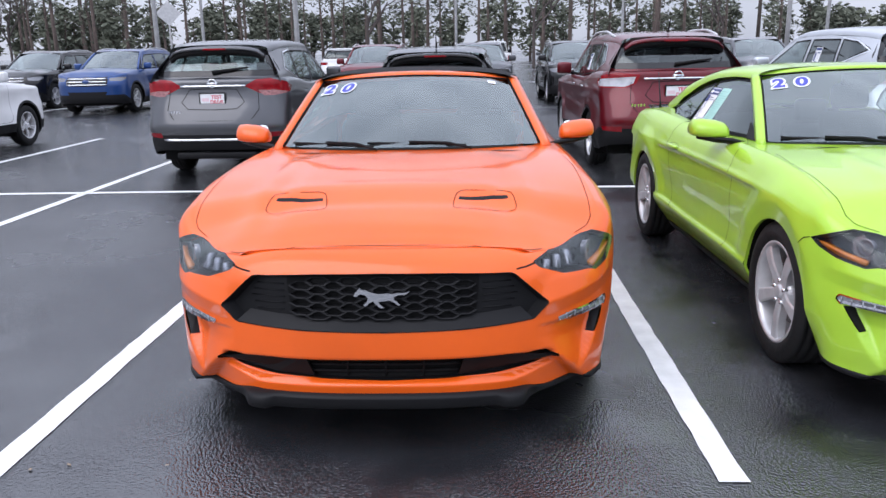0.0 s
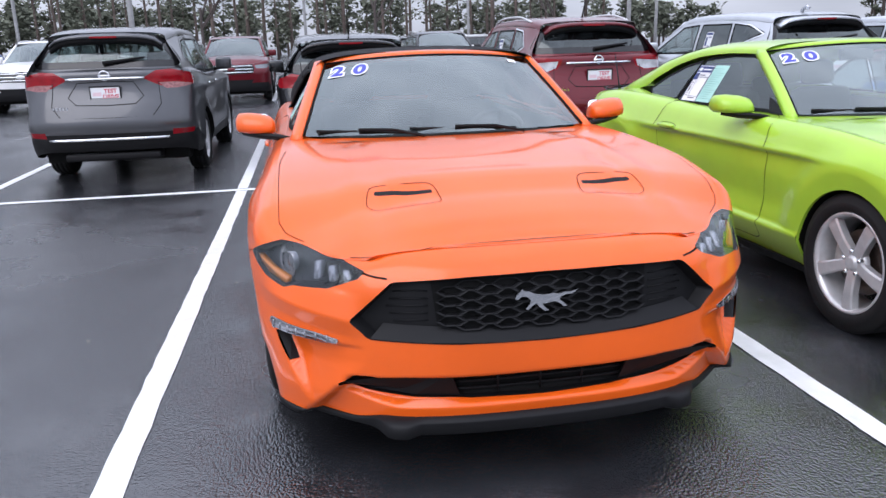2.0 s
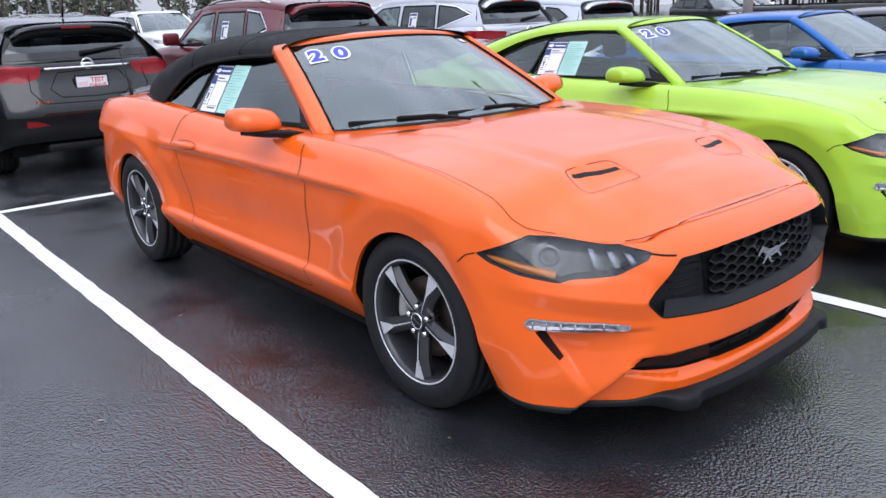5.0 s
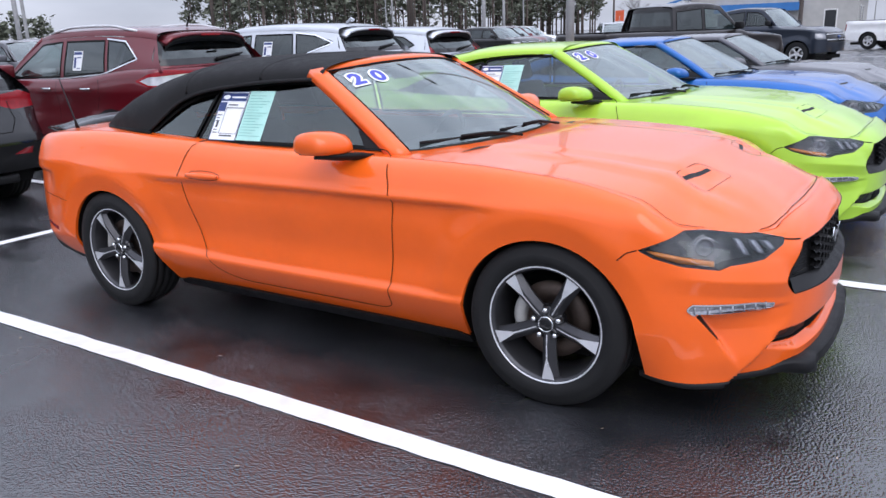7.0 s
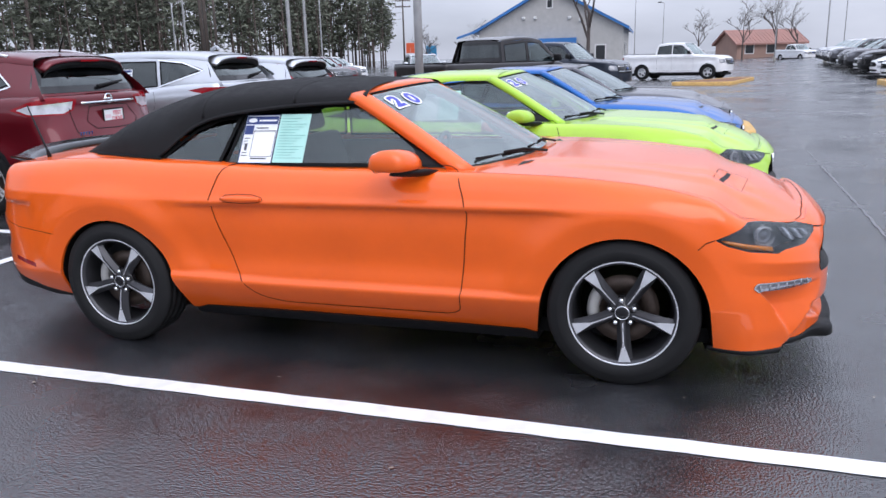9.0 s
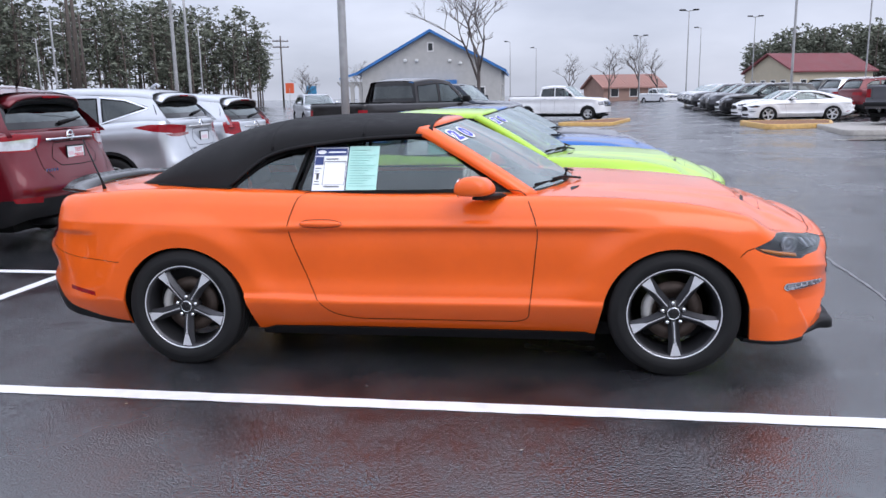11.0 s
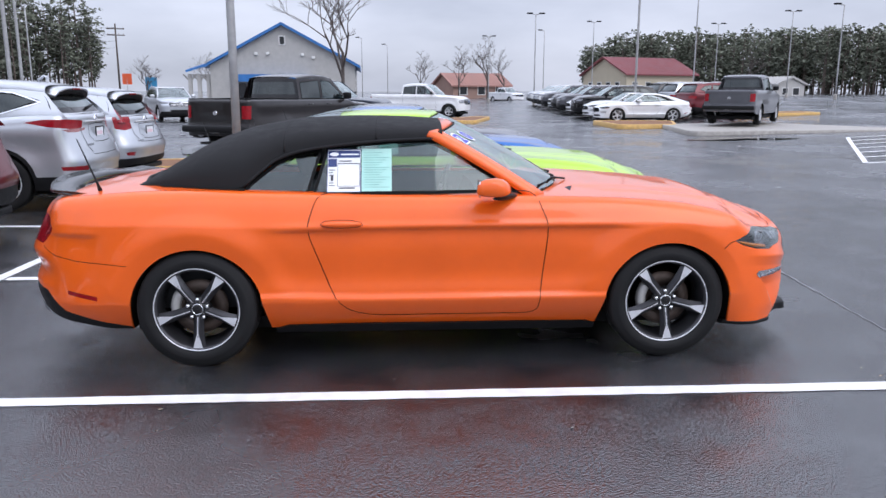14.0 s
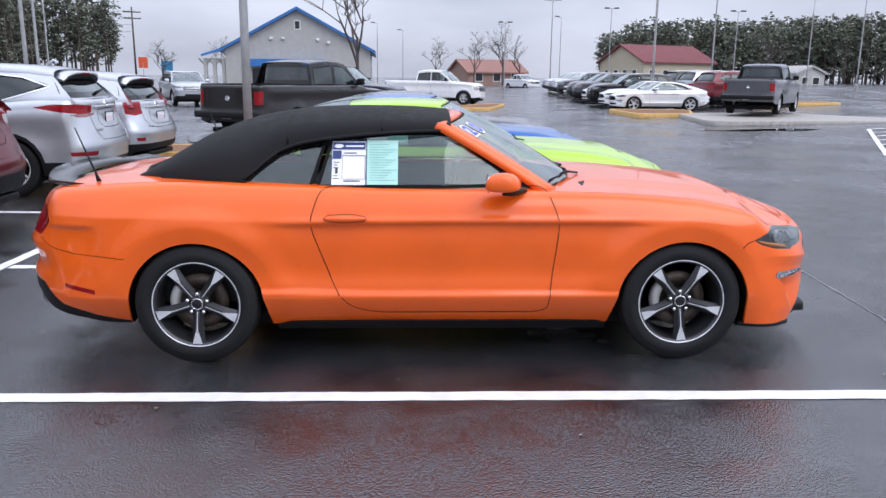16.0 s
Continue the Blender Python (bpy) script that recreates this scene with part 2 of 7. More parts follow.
def box(bm, x0, y0, z0, x1, y1, z1, bevel=0.0, m=None):
    r = bmesh.ops.create_cube(bm, size=1, matrix=Matrix.Translation(((x0 + x1) / 2, (y0 + y1) / 2, (z0 + z1) / 2)) @ Matrix.Diagonal((abs(x1 - x0), abs(y1 - y0), abs(z1 - z0), 1)))
    if bevel:
        es = list({e for v in r["verts"] for e in v.link_edges})
        r2 = bmesh.ops.bevel(bm, geom=es, offset=bevel, segments=2, profile=0.5, affect="EDGES")
        vs = list({v for f in r2["faces"] for v in f.verts})
    else:
        vs = r["verts"]
    if m is not None:
        vs = [v for v in bm.verts if v in set(vs)] if bevel else vs
        bmesh.ops.transform(bm, matrix=m, verts=vs)
    return vs


def tube(bm, pts, radius, seg=8, squash=1.0, ends=True):
    """A round bar along points; radius may be a list."""
    pts = [Vector(p) for p in pts]
    rings = []
    up = Vector((0.123, 0.31, 0.95)).normalized()
    for i, p in enumerate(pts):
        d = (pts[min(i + 1, len(pts) - 1)] - pts[max(i - 1, 0)]).normalized()
        u = up.cross(d)
        if u.length < 1e-3:
            u = Vector((1, 0, 0)).cross(d)
        u.normalize()
        v = d.cross(u)
        r = radius[i] if isinstance(radius, (list, tuple)) else radius
        rings.append([bm.verts.new(p + u * r * math.cos(a) + v * r * squash * math.sin(a)) for a in [2 * math.pi * k / seg for k in range(seg)]])
    for a, b in zip(rings, rings[1:]):
        for k in range(seg):
            bm.faces.new((a[k], a[(k + 1) % seg], b[(k + 1) % seg], b[k]))
    if ends:
        bm.faces.new(list(reversed(rings[0])))
        bm.faces.new(rings[-1])


def lathe(bm, profile, seg=40, axis="x", at=(0, 0, 0), close=False):
    """Turn (radius, along) pairs about an axis."""
    rings = []
    for r, h in profile:
        ring = []
        for k in range(seg):
            a = 2 * math.pi * k / seg
            c, s = r * math.cos(a), r * math.sin(a)
            p = {"x": (h, c, s), "y": (c, h, s), "z": (c, s, h)}[axis]
            ring.append(bm.verts.new((p[0] + at[0], p[1] + at[1], p[2] + at[2])))
        rings.append(ring)
    for a, b in zip(rings, rings[1:]):
        for k in range(seg):
            bm.faces.new((a[k], a[(k + 1) % seg], b[(k + 1) % seg], b[k]))
    if close:
        bm.faces.new(rings[0])
        bm.faces.new(list(reversed(rings[-1])))


def prism(bm, poly, f, depth, seg=1):
    """A plate: a polygon of flat points carried by f(a, b, off) and thickened inward by depth."""
    t = [bm.verts.new(f(a, b, 0)) for a, b in poly]
    u = [bm.verts.new(f(a, b, depth)) for a, b in poly]
    bm.faces.new(t)
    bm.faces.new(list(reversed(u)))
    k = len(poly)
    for i in range(k):
        bm.faces.new((t[i], u[i], u[(i + 1) % k], t[(i + 1) % k]))


# ---- flat patterns: a sheet is drawn flat, cut along polygons, then carried into shape ----
def inside(p, poly):
    x, y, c = p[0], p[1], False
    for (x0, y0), (x1, y1) in zip(poly, poly[1:] + poly[:1]):
        if (y0 > y) != (y1 > y) and x < x0 + (y - y0) * (x1 - x0) / (y1 - y0):
            c = not c
    return c


def sheet(cols, rows):
    """A flat grid; rows(a) gives the heights at column a."""
    bm = bmesh.new()
    grid = [[bm.verts.new((a, b, 0)) for b in rows(a)] for a in cols]
    for p, q in zip(grid, grid[1:]):
        for j in range(len(p) - 1):
            bm.faces.new((p[j], q[j], q[j + 1], p[j + 1]))
    return bm


def face_box(f):
    xs, ys = [v.co.x for v in f.verts], [v.co.y for v in f.verts]
    return min(xs), max(xs), min(ys), max(ys)


def cut(bm, poly):
    px, py = [p[0] for p in poly], [p[1] for p in poly]
    x_lo, x_hi, y_lo, y_hi = min(px) - 1e-4, max(px) + 1e-4, min(py) - 1e-4, max(py) + 1e-4
    near = {}
    for f in bm.faces:
        b = face_box(f)
        if b[1] > x_lo and b[0] < x_hi and b[3] > y_lo and b[2] < y_hi:
            near[f] = b
    for (x0, y0), (x1, y1) in zip(poly, poly[1:] + poly[:1]):
        lx, hx, ly, hy = min(x0, x1) - 1e-4, max(x0, x1) + 1e-4, min(y0, y1) - 1e-4, max(y0, y1) + 1e-4
        if hx - lx < 3e-4 and hy - ly < 3e-4:
            continue
        fs = [f for f, b in near.items() if b[1] > lx and b[0] < hx and b[3] > ly and b[2] < hy]
        if fs:
            geom = list(dict.fromkeys(v for f in fs for v in f.verts)) + list(dict.fromkeys(e for f in fs for e in f.edges)) + fs
            for f in fs:
                del near[f]
            got = bmesh.ops.bisect_plane(bm, geom=geom, dist=1e-5, plane_co=(x0, y0, 0), plane_no=(y0 - y1, x1 - x0, 0))
            for g in got["geom"]:
                if isinstance(g, bmesh.types.BMFace):
                    near[g] = face_box(g)


def mirrored(poly):
    return [(-a, b) for a, b in reversed(poly)]


def carve(bm, regions, f, rest="body"):
    """Cut the sheet along regions {name: [polygons]} in order, first match wins; give one shaped bmesh a name."""
    for polys in regions.values():
        for poly in polys:
            cut(bm, poly)
    out = {}
    boxes = [(k, p, min(q[0] for q in p), max(q[0] for q in p), min(q[1] for q in p), max(q[1] for q in p)) for k, polys in regions.items() for p in polys]
    for fc in bm.faces:
        c = fc.calc_center_median()
        name = rest
        for k, p, x0, x1, y0, y1 in boxes:
            if x0 < c.x < x1 and y0 < c.y < y1 and inside(c, p):
                name = k
                break
        out.setdefault(name, []).append([(round(v.co.x, 6), round(v.co.y, 6)) for v in fc.verts])
    bm.free()
    made = {}
    for k, faces in out.items():
        b, seen = bmesh.new(), {}
        for fc in faces:
            vs = []
            for p in fc:
                if p not in seen:
                    seen[p] = b.verts.new(f(p[0], p[1], 0))
                if seen[p] not in vs:
                    vs.append(seen[p])
            if len(vs) > 2:
                try:
                    b.faces.new(vs)
                except ValueError:
                    pass
        made[k] = b
    return made


def along(poly, closed=True, pace=0.02):
    """Points along a polygon at an even pace."""
    out = []
    ends = poly[1:] + poly[:1] if closed else poly[1:]
    for (x0, y0), (x1, y1) in zip(poly, ends):
        k = max(1, int(math.hypot(x1 - x0, y1 - y0) / pace))
        out += [(x0 + (x1 - x0) * i / k, y0 + (y1 - y0) * i / k) for i in range(k)]
    return out if closed else out + [poly[-1]]


def lip(bm, poly, f, depth, start=0.0, grow=0.0, shut=True):
    """The wall of a recess: from the surface along a polygon to a depth behind it."""
    pts = along(poly, shut)
    cx, cy = sum(p[0] for p in pts) / len(pts), sum(p[1] for p in pts) / len(pts)
    a = [bm.verts.new(f(x, y, start)) for x, y in pts]
    b = [bm.verts.new(f(x + (cx - x) * grow, y + (cy - y) * grow, depth)) for x, y in pts]
    k = len(pts)
    for i in range(k if shut else k - 1):
        bm.faces.new((a[i], a[(i + 1) % k], b[(i + 1) % k], b[i]))


def ribbon(bm, pts, f, width, off=-0.0025):
    """A thin seam along flat points, just proud of the surface."""
    k = len(pts)
    rows = []
    for i, (x, y) in enumerate(pts):
        dx, dy = pts[min(i + 1, k - 1)][0] - pts[max(i - 1, 0)][0], pts[min(i + 1, k - 1)][1] - pts[max(i - 1, 0)][1]
        n = math.hypot(dx, dy) or 1
        ox, oy = -dy / n * width / 2, dx / n * width / 2
        rows.append((bm.verts.new(f(x + ox, y + oy, off)), bm.verts.new(f(x - ox, y - oy, off))))
    for p, q in zip(rows, rows[1:]):
        bm.faces.new((p[0], q[0], q[1], p[1]))


def arc(cx, cy, r, a0, a1, k, ry=None):
    return [(cx + r * math.cos(radians(a0 + (a1 - a0) * i / k)), cy + (ry or r) * math.sin(radians(a0 + (a1 - a0) * i / k))) for i in range(k + 1)]


def rounded(poly, r, k=3):
    """The polygon with its corners rounded off."""
    out = []
    n = len(poly)
    for i in range(n):
        p, c, q = Vector(poly[i - 1]), Vector(poly[i]), Vector(poly[(i + 1) % n])
        u, v = p - c, q - c
        rr = min(r, u.length * 0.45, v.length * 0.45)
        a, b = c + u.normalized() * rr, c + v.normalized() * rr
        for j in range(k + 1):
            t = j / k
            out.append(tuple(a * (1 - t) ** 2 + c * 2 * t * (1 - t) + b * t * t))
    return out


# ---- vehicles: nose towards -y, the middle of the wheelbase at the origin, standing on z = 0 ----
class Shell:
    """The lower body of a vehicle. A flat band (way round the plan, height) is carried onto a rounded plan outline and drawn in by
    inset(y, x, z, top); cap() closes it on top. On the flat band a > 0 is the vehicle's right-hand side (x < 0)."""

    def __init__(self, nose, tail, w, lf, nf, lr, nr, plan, rim, crown, inset, power=2.4):
        xs, ys = [], []
        for i in range(61):
            t = radians(1.5 * i)
            y = nose + lf * (1 - math.cos(t) ** (2 / nf)) if i < 60 else nose + lf
            xs.append(w * math.sin(t) ** (2 / nf) * plan(y)), ys.append(y)
        for i in range(1, 160):
            y = nose + lf + (tail - lr - nose - lf) * i / 160
            xs.append(w * plan(y)), ys.append(y)
        for i in range(60, -1, -1):
            t = radians(1.5 * i)
            y = tail - lr * (1 - math.cos(t) ** (2 / nr)) if i < 60 else tail - lr
            xs.append(w * math.sin(t) ** (2 / nr) * plan(y) if i else 0.0), ys.append(y)
        self.x, self.y = np.array(xs), np.array(ys)
        self.a = np.concatenate([[0], np.cumsum(np.hypot(np.diff(self.x), np.diff(self.y)))])
        tx, ty = np.gradient(self.x, self.a), np.gradient(self.y, self.a)
        nx, ny = ty, -tx
        k = np.ones(7) / 7
        nx[4:-4], ny[4:-4] = np.convolve(nx, k, "same")[4:-4], np.convolve(ny, k, "same")[4:-4]
        nx[0], nx[-1] = 0, 0
        ln = np.hypot(nx, ny)
        self.nx, self.ny = nx / ln, ny / ln
        self.size, self.rim, self.crown, self.inset, self.power = float(self.a[-1]), rim, crown, inset, power
        self.half = int(np.argmax(self.x))
        e = [self.f(a, self.top(a), 0) for a in self.a]
        self.ex, self.ey, self.ez = np.array([-p[0] for p in e]), np.array([p[1] for p in e]), np.array([p[2] for p in e])
        self.ey = np.maximum.accumulate(self.ey + np.arange(len(e)) * 1e-9)

    def ax(self, x):
        """Way round for a point of the front at |x|."""
        return math.copysign(float(np.interp(abs(x), self.x[:58], self.a[:58])), x if x else 1)

    def axr(self, x):
        """Way round for a point of the rear at |x|."""
        return math.copysign(float(np.interp(abs(x), self.x[:-58:-1], self.a[:-58:-1])), x if x else 1)

    def ay(self, y):
        return float(np.interp(y, self.y, self.a))

    def top(self, a):
        return self.rim(float(np.interp(abs(a), self.a, self.y)))

    def f(self, a, z, off):
        s = min(abs(a), self.size)
        x, y = float(np.interp(s, self.a, self.x)), float(np.interp(s, self.a, self.y))
        nx, ny = float(np.interp(s, self.a, self.nx)), float(np.interp(s, self.a, self.ny))
        d = self.inset(y, x, z, self.rim(y)) + off
        return (-math.copysign(1, a) * (x - nx * d), y - ny * d, z)

    def lid(self, x, y, off):
        e = max(1e-4, float(np.interp(y, self.ey, self.ex)))
        z = float(np.interp(y, self.ey, self.ez))
        return (x, y, z + self.crown(x, y) * (1 - min(1.0, abs(x) / e) ** self.power) - off)

    def band(self, bottom, pace=0.05, rows=18, fine=None):
        n = int(self.size / pace)
        cols = [self.size * i / n for i in range(n + 1)]
        if fine:
            cols = [fine * i for i in range(int(1.3 / fine))] + [c for c in cols if c > 1.3]
        cols = [-c for c in reversed(cols[1:])] + cols
        vs = [j / (rows - 5) * 0.86 for j in range(rows - 4)] + [0.90, 0.94, 0.97, 0.99, 1.0]

        def heights(a):
            b, t = bottom(float(np.interp(abs(a), self.a, self.y))), self.top(a)
            return [b + (t - b) * v for v in vs]
        return sheet(cols, heights)

    def roofless(self, pace=0.05, rings=12):
        """The flat sheet of the lid."""
        n = int(self.size / pace)
        bm = bmesh.new()
        lo, hi = self.ey[0] + 0.35, self.ey[-1] - 0.3
        for side in (1, -1):
            prev = None
            for i in range(n + 1):
                s = self.size * i / n
                p = self.f(s * side, self.top(s), 0)
                sp = min(hi, max(lo, p[1]))
                q0 = self.f(s * side, self.top(s), -0.005)
                row = [bm.verts.new((q0[0], q0[1], 0))] + [bm.verts.new((p[0] * (1 - u), p[1] + (sp - p[1]) * u, 0)) for u in [(j / rings) ** 1.3 for j in range(rings + 1)]]
                if prev:
                    for j in range(rings + 1):
                        q = (prev[j], row[j], row[j + 1], prev[j + 1])
                        bm.faces.new(q if side == 1 else tuple(reversed(q)))
                prev = row
        bmesh.ops.remove_doubles(bm, verts=bm.verts, dist=1e-4)
        return bm


def sweep_roof(bm, y0, y1, k, xe, ze, zr, p=0.85, q=0.6, across=14, thick=0.0):
    """A roof swept along y: half-width xe, edge height ze and crown zr are curves of y. Returns its point function."""
    def at(t, y):
        a = t * math.pi / 2
        s, c = math.sin(abs(a)), math.cos(a)
        return (math.copysign(xe(y) * s ** p, t) if t else 0.0, y, ze(y) + (zr(y) - ze(y)) * max(0.0, c) ** q)
    grid = []
    for i in range(k + 1):
        y = y0 + (y1 - y0) * i / k
        grid.append([bm.verts.new(at(j / across, y)) for j in range(-across, across + 1)])
    for a, b in zip(grid, grid[1:]):
        for j in range(2 * across):
            bm.faces.new((a[j], a[j + 1], b[j + 1], b[j]))
    return at


def patch(bm, low, high, k, rows, bulge=0.0, way=(0, -1, 0.6)):
    """A sheet between two curves low(t), high(t), t from -1 to 1, bulged outwards."""
    d = Vector(way).normalized()
    grid = []
    for j in range(rows + 1):
        v = j / rows
        grid.append([bm.verts.new(Vector(low(t)).lerp(Vector(high(t)), v) + d * bulge * (4 * v * (1 - v)) * (1 - t * t * 0.6)) for t in [-1 + 2 * i / k for i in range(k + 1)]])
    for a, b in zip(grid, grid[1:]):
        for i in range(k):
            bm.faces.new((a[i], a[i + 1], b[i + 1], b[i]))
    return lambda t, v, off=0: tuple(Vector(low(t)).lerp(Vector(high(t)), v) + d * (bulge * (4 * v * (1 - v)) * (1 - t * t * 0.6) + off))


def tyre_mesh(bm, r, rim, w):
    """Tyre with rounded shoulders, ribbed sidewall and tread grooves, outer face towards -x."""
    h = w / 2
    prof = [(rim - 0.012, h * 0.70), (rim + 0.004, h * 0.86), (rim + 0.02, h * 0.95), (rim + 0.05, h), (r - 0.05, h * 0.99), (r - 0.022, h * 0.93), (r - 0.007, h * 0.84)]
    tread = []
    for g in (0.62, 0.22, -0.22, -0.62):
        tread += [(r, h * (g + 0.07)), (r - 0.008, h * (g + 0.05)), (r - 0.008, h * (g - 0.05)), (r, h * (g - 0.07))]
    lathe(bm, [(a, -b) for a, b in prof] + [(a, -b) for a, b in tread] + [(a, b) for a, b in reversed(prof)], 56)


def spoke(bm, r0, r1, w0, w1, wm, ang, x0, x1, depth, split=0.0):
    """One tapering spoke in the wheel's plane; x0, x1: face position at hub and rim."""
    rows = []
    for i in range(5):
        t = i / 4
        r = r0 + (r1 - r0) * t
        w = w0 * (1 - t) ** 2 + wm * 2 * t * (1 - t) + w1 * t * t
        x = x0 + (x1 - x0) * t - 0.008 * math.sin(math.pi * t)
        ca, sa = math.cos(ang), math.sin(ang)
        ring = []
        for dx, dw in ((0.006 + split, -1), (0, -0.72 + 20 * split), (0, 0.72 - 20 * split), (0.006 + split, 1), (depth, 0.8), (depth, -0.8)):
            ring.append(bm.verts.new((x + dx, r * ca - dw * w / 2 * sa, r * sa + dw * w / 2 * ca)))
        rows.append(ring)
    for a, b in zip(rows, rows[1:]):
        for j in range(6):
            bm.faces.new((a[j], b[j], b[(j + 1) % 6], a[(j + 1) % 6]))
    bm.faces.new(rows[0])
    bm.faces.new(list(reversed(rows[-1])))
    return rows


def make_wheel(parent, at, r=0.342, rim=0.240, w=0.235, spokes=5, turn=0.0, style="dark", name="wheel"):
    """A wheel with its outer face towards -x: tyre, rim, spokes, cap, nuts, brake. at: the wheel's middle."""
    wheel = new(name)
    wheel.parent = parent
    wheel.matrix_local = at
    h = w / 2
    bm = bmesh.new()
    tyre_mesh(bm, r, rim, w)
    part("tyre", bm, RUBBER, wheel, "black rubber tyre")
    bm = bmesh.new()
    lathe(bm, [(rim + 0.008, -h * 0.80), (rim + 0.006, -h * 0.88), (rim - 0.006, -h * 0.88), (rim - 0.016, -h * 0.70), (rim - 0.02, h * 0.1), (rim - 0.035, h * 0.5), (rim + 0.004, h * 0.8)], 56)
    body = DARKALLOY if style == "dark" else SILVERALLOY
    part("rim", bm, body, wheel)
    if style == "dark":
        bm = bmesh.new()
        lathe(bm, [(rim + 0.004, -h * 0.895), (rim - 0.001, -h * 0.905), (rim - 0.003, -h * 0.87)], 56)
        part("rim_edge", bm, ALLOY, wheel, "bright machined rim edge")
    for i in range(spokes):
        a = turn + 2 * math.pi * i / spokes
        bm = bmesh.new()
        if style == "multi":
            for s in (-0.13, 0.13):
                spoke(bm, 0.05, rim - 0.008, 0.030, 0.022, 0.020, a + s, -h * 0.52, -h * 0.74, 0.03)
        else:
            spoke(bm, 0.035, rim - 0.006, 0.060, 0.078, 0.052 if style == "dark" else 0.060, a, -h * 0.64, -h * 0.80, 0.045, 0.018 if style == "dark" else 0.0)
        sp = part("spoke", bm, body, wheel, smooth=False)
        if style == "dark":
            bm = bmesh.new()
            rows = []
            for t, wd in ((0.06, 0.0045), (0.30, 0.0045), (0.56, 0.007), (0.66, 0.020), (0.985, 0.056)):
                rr = 0.035 + (rim - 0.043) * t
                x = -h * 0.64 - h * 0.16 * t - 0.008 * math.sin(math.pi * t) - 0.004
                rows.append([bm.verts.new((x, rr * math.cos(a) - s * wd / 2 * math.sin(a), rr * math.sin(a) + s * wd / 2 * math.cos(a))) for s in (-1, 1)])
            for p, q in zip(rows, rows[1:]):
                bm.faces.new((p[0], q[0], q[1], p[1]))
            part("machined_face", bm, ALLOY, sp, "bright machined spoke face", smooth=False)
    bm = bmesh.new()
    lathe(bm, [(0.075, -h * 0.30), (0.072, -h * 0.52), (0.060, -h * 0.58), (0.034, -h * 0.66), (0.032, -h * 0.74), (0.02, -h * 0.76), (0.001, -h * 0.765)], 28)
    part("hub_cap", bm, body if style != "dark" else GLOSSBLACK, wheel)
    if style == "dark":
        bm = bmesh.new()
        lathe(bm, [(0.0335, -h * 0.735), (0.0325, -h * 0.752), (0.0295, -h * 0.758), (0.0285, -h * 0.748)], 28)
        part("cap_ring", bm, CHROME, wheel, "thin bright ring round the hub cap")
    for i in range(5):
        a = turn + 2 * math.pi * (i + 0.5) / 5
        bm = bmesh.new()
        lathe(bm, [(0.0125, -h * 0.45), (0.0125, -h * 0.68), (0.009, -h * 0.75), (0.0008, -h * 0.76)], 6, at=(0, 0.057 * math.cos(a), 0.057 * math.sin(a)))
        part("lug_nut", bm, CHROME, wheel)
    bm = bmesh.new()
    lathe(bm, [(0.03, -0.005), (0.085, -0.005), (0.087, -0.022), (0.158, -0.022), (0.160, -0.004), (0.158, 0.004), (0.03, 0.004)], 40)
    part("brake_disc", bm, DISC, wheel)
    bm = bmesh.new()
    pts = arc(0, 0, 0.135, 140, 200, 8)
    tube(bm, [(-0.03, p[0] * -1, p[1]) for p in pts], 0.030, 8)
    part("brake_caliper", bm, CALIPER, wheel)
    return wheel


def seat(parent, x, y, z, mat=None):
    bm = bmesh.new()
    box(bm, -0.24, -0.26, 0, 0.24, 0.24, 0.16, 0.05)
    s = part("seat", bm, mat or SEATCLOTH, parent)
    s.matrix_local = pose(x, y, z)
    bm = bmesh.new()
    box(bm, -0.23, -0.07, 0.08, 0.23, 0.07, 0.62, 0.06)
    b = part("backrest", bm, mat or SEATCLOTH, s)
    b.matrix_local = pose(0, 0.24, 0.02, -16)
    bm = bmesh.new()
    box(bm, -0.13, -0.045, 0.64, 0.13, 0.045, 0.82, 0.04)
    h = part("headrest", bm, mat or SEATCLOTH, s)
    h.matrix_local = pose(0, 0.26, 0.02, -16)
    return s


LETTERS = {}


def letter_data(body, size, bold):
    """Flat lettering with the built-in font, as a mesh."""
    key = (body, size, bold)
    if key not in LETTERS:
        c = bpy.data.curves.new("lettering", "FONT")
        c.body, c.size, c.offset, c.align_x, c.align_y = body, size, bold, "CENTER", "CENTER"
        tmp = bpy.data.objects.new("lettering", c)
        LETTERS[key] = bpy.data.meshes.new_from_object(tmp)
        bpy.data.objects.remove(tmp)
    return LETTERS[key].copy()


def text_mesh(name, body, size, mat, parent, m, bold=0.0):
    me = letter_data(body, size, bold)
    me.materials.clear()
    me.materials.append(mat)
    ob = new(name, me)
    if parent is not None:
        ob.parent = parent
    ob.matrix_local = m
    return ob


def repaint(thing, old, fresh):
    """Give a copied thing its own meshes in another paint."""
    for o in thing.children_recursive:
        if o.type == "MESH" and any(s == old for s in o.data.materials):
            o.data = o.data.copy()
            for i, s in enumerate(o.data.materials):
                if s == old:
                    o.data.materials[i] = fresh


STORE = {}


def once(key, make):
    """Shape a set of sheets once, and hand out copies."""
    if key not in STORE:
        STORE[key] = make()
    return {k: b.copy() for k, b in STORE[key].items()}


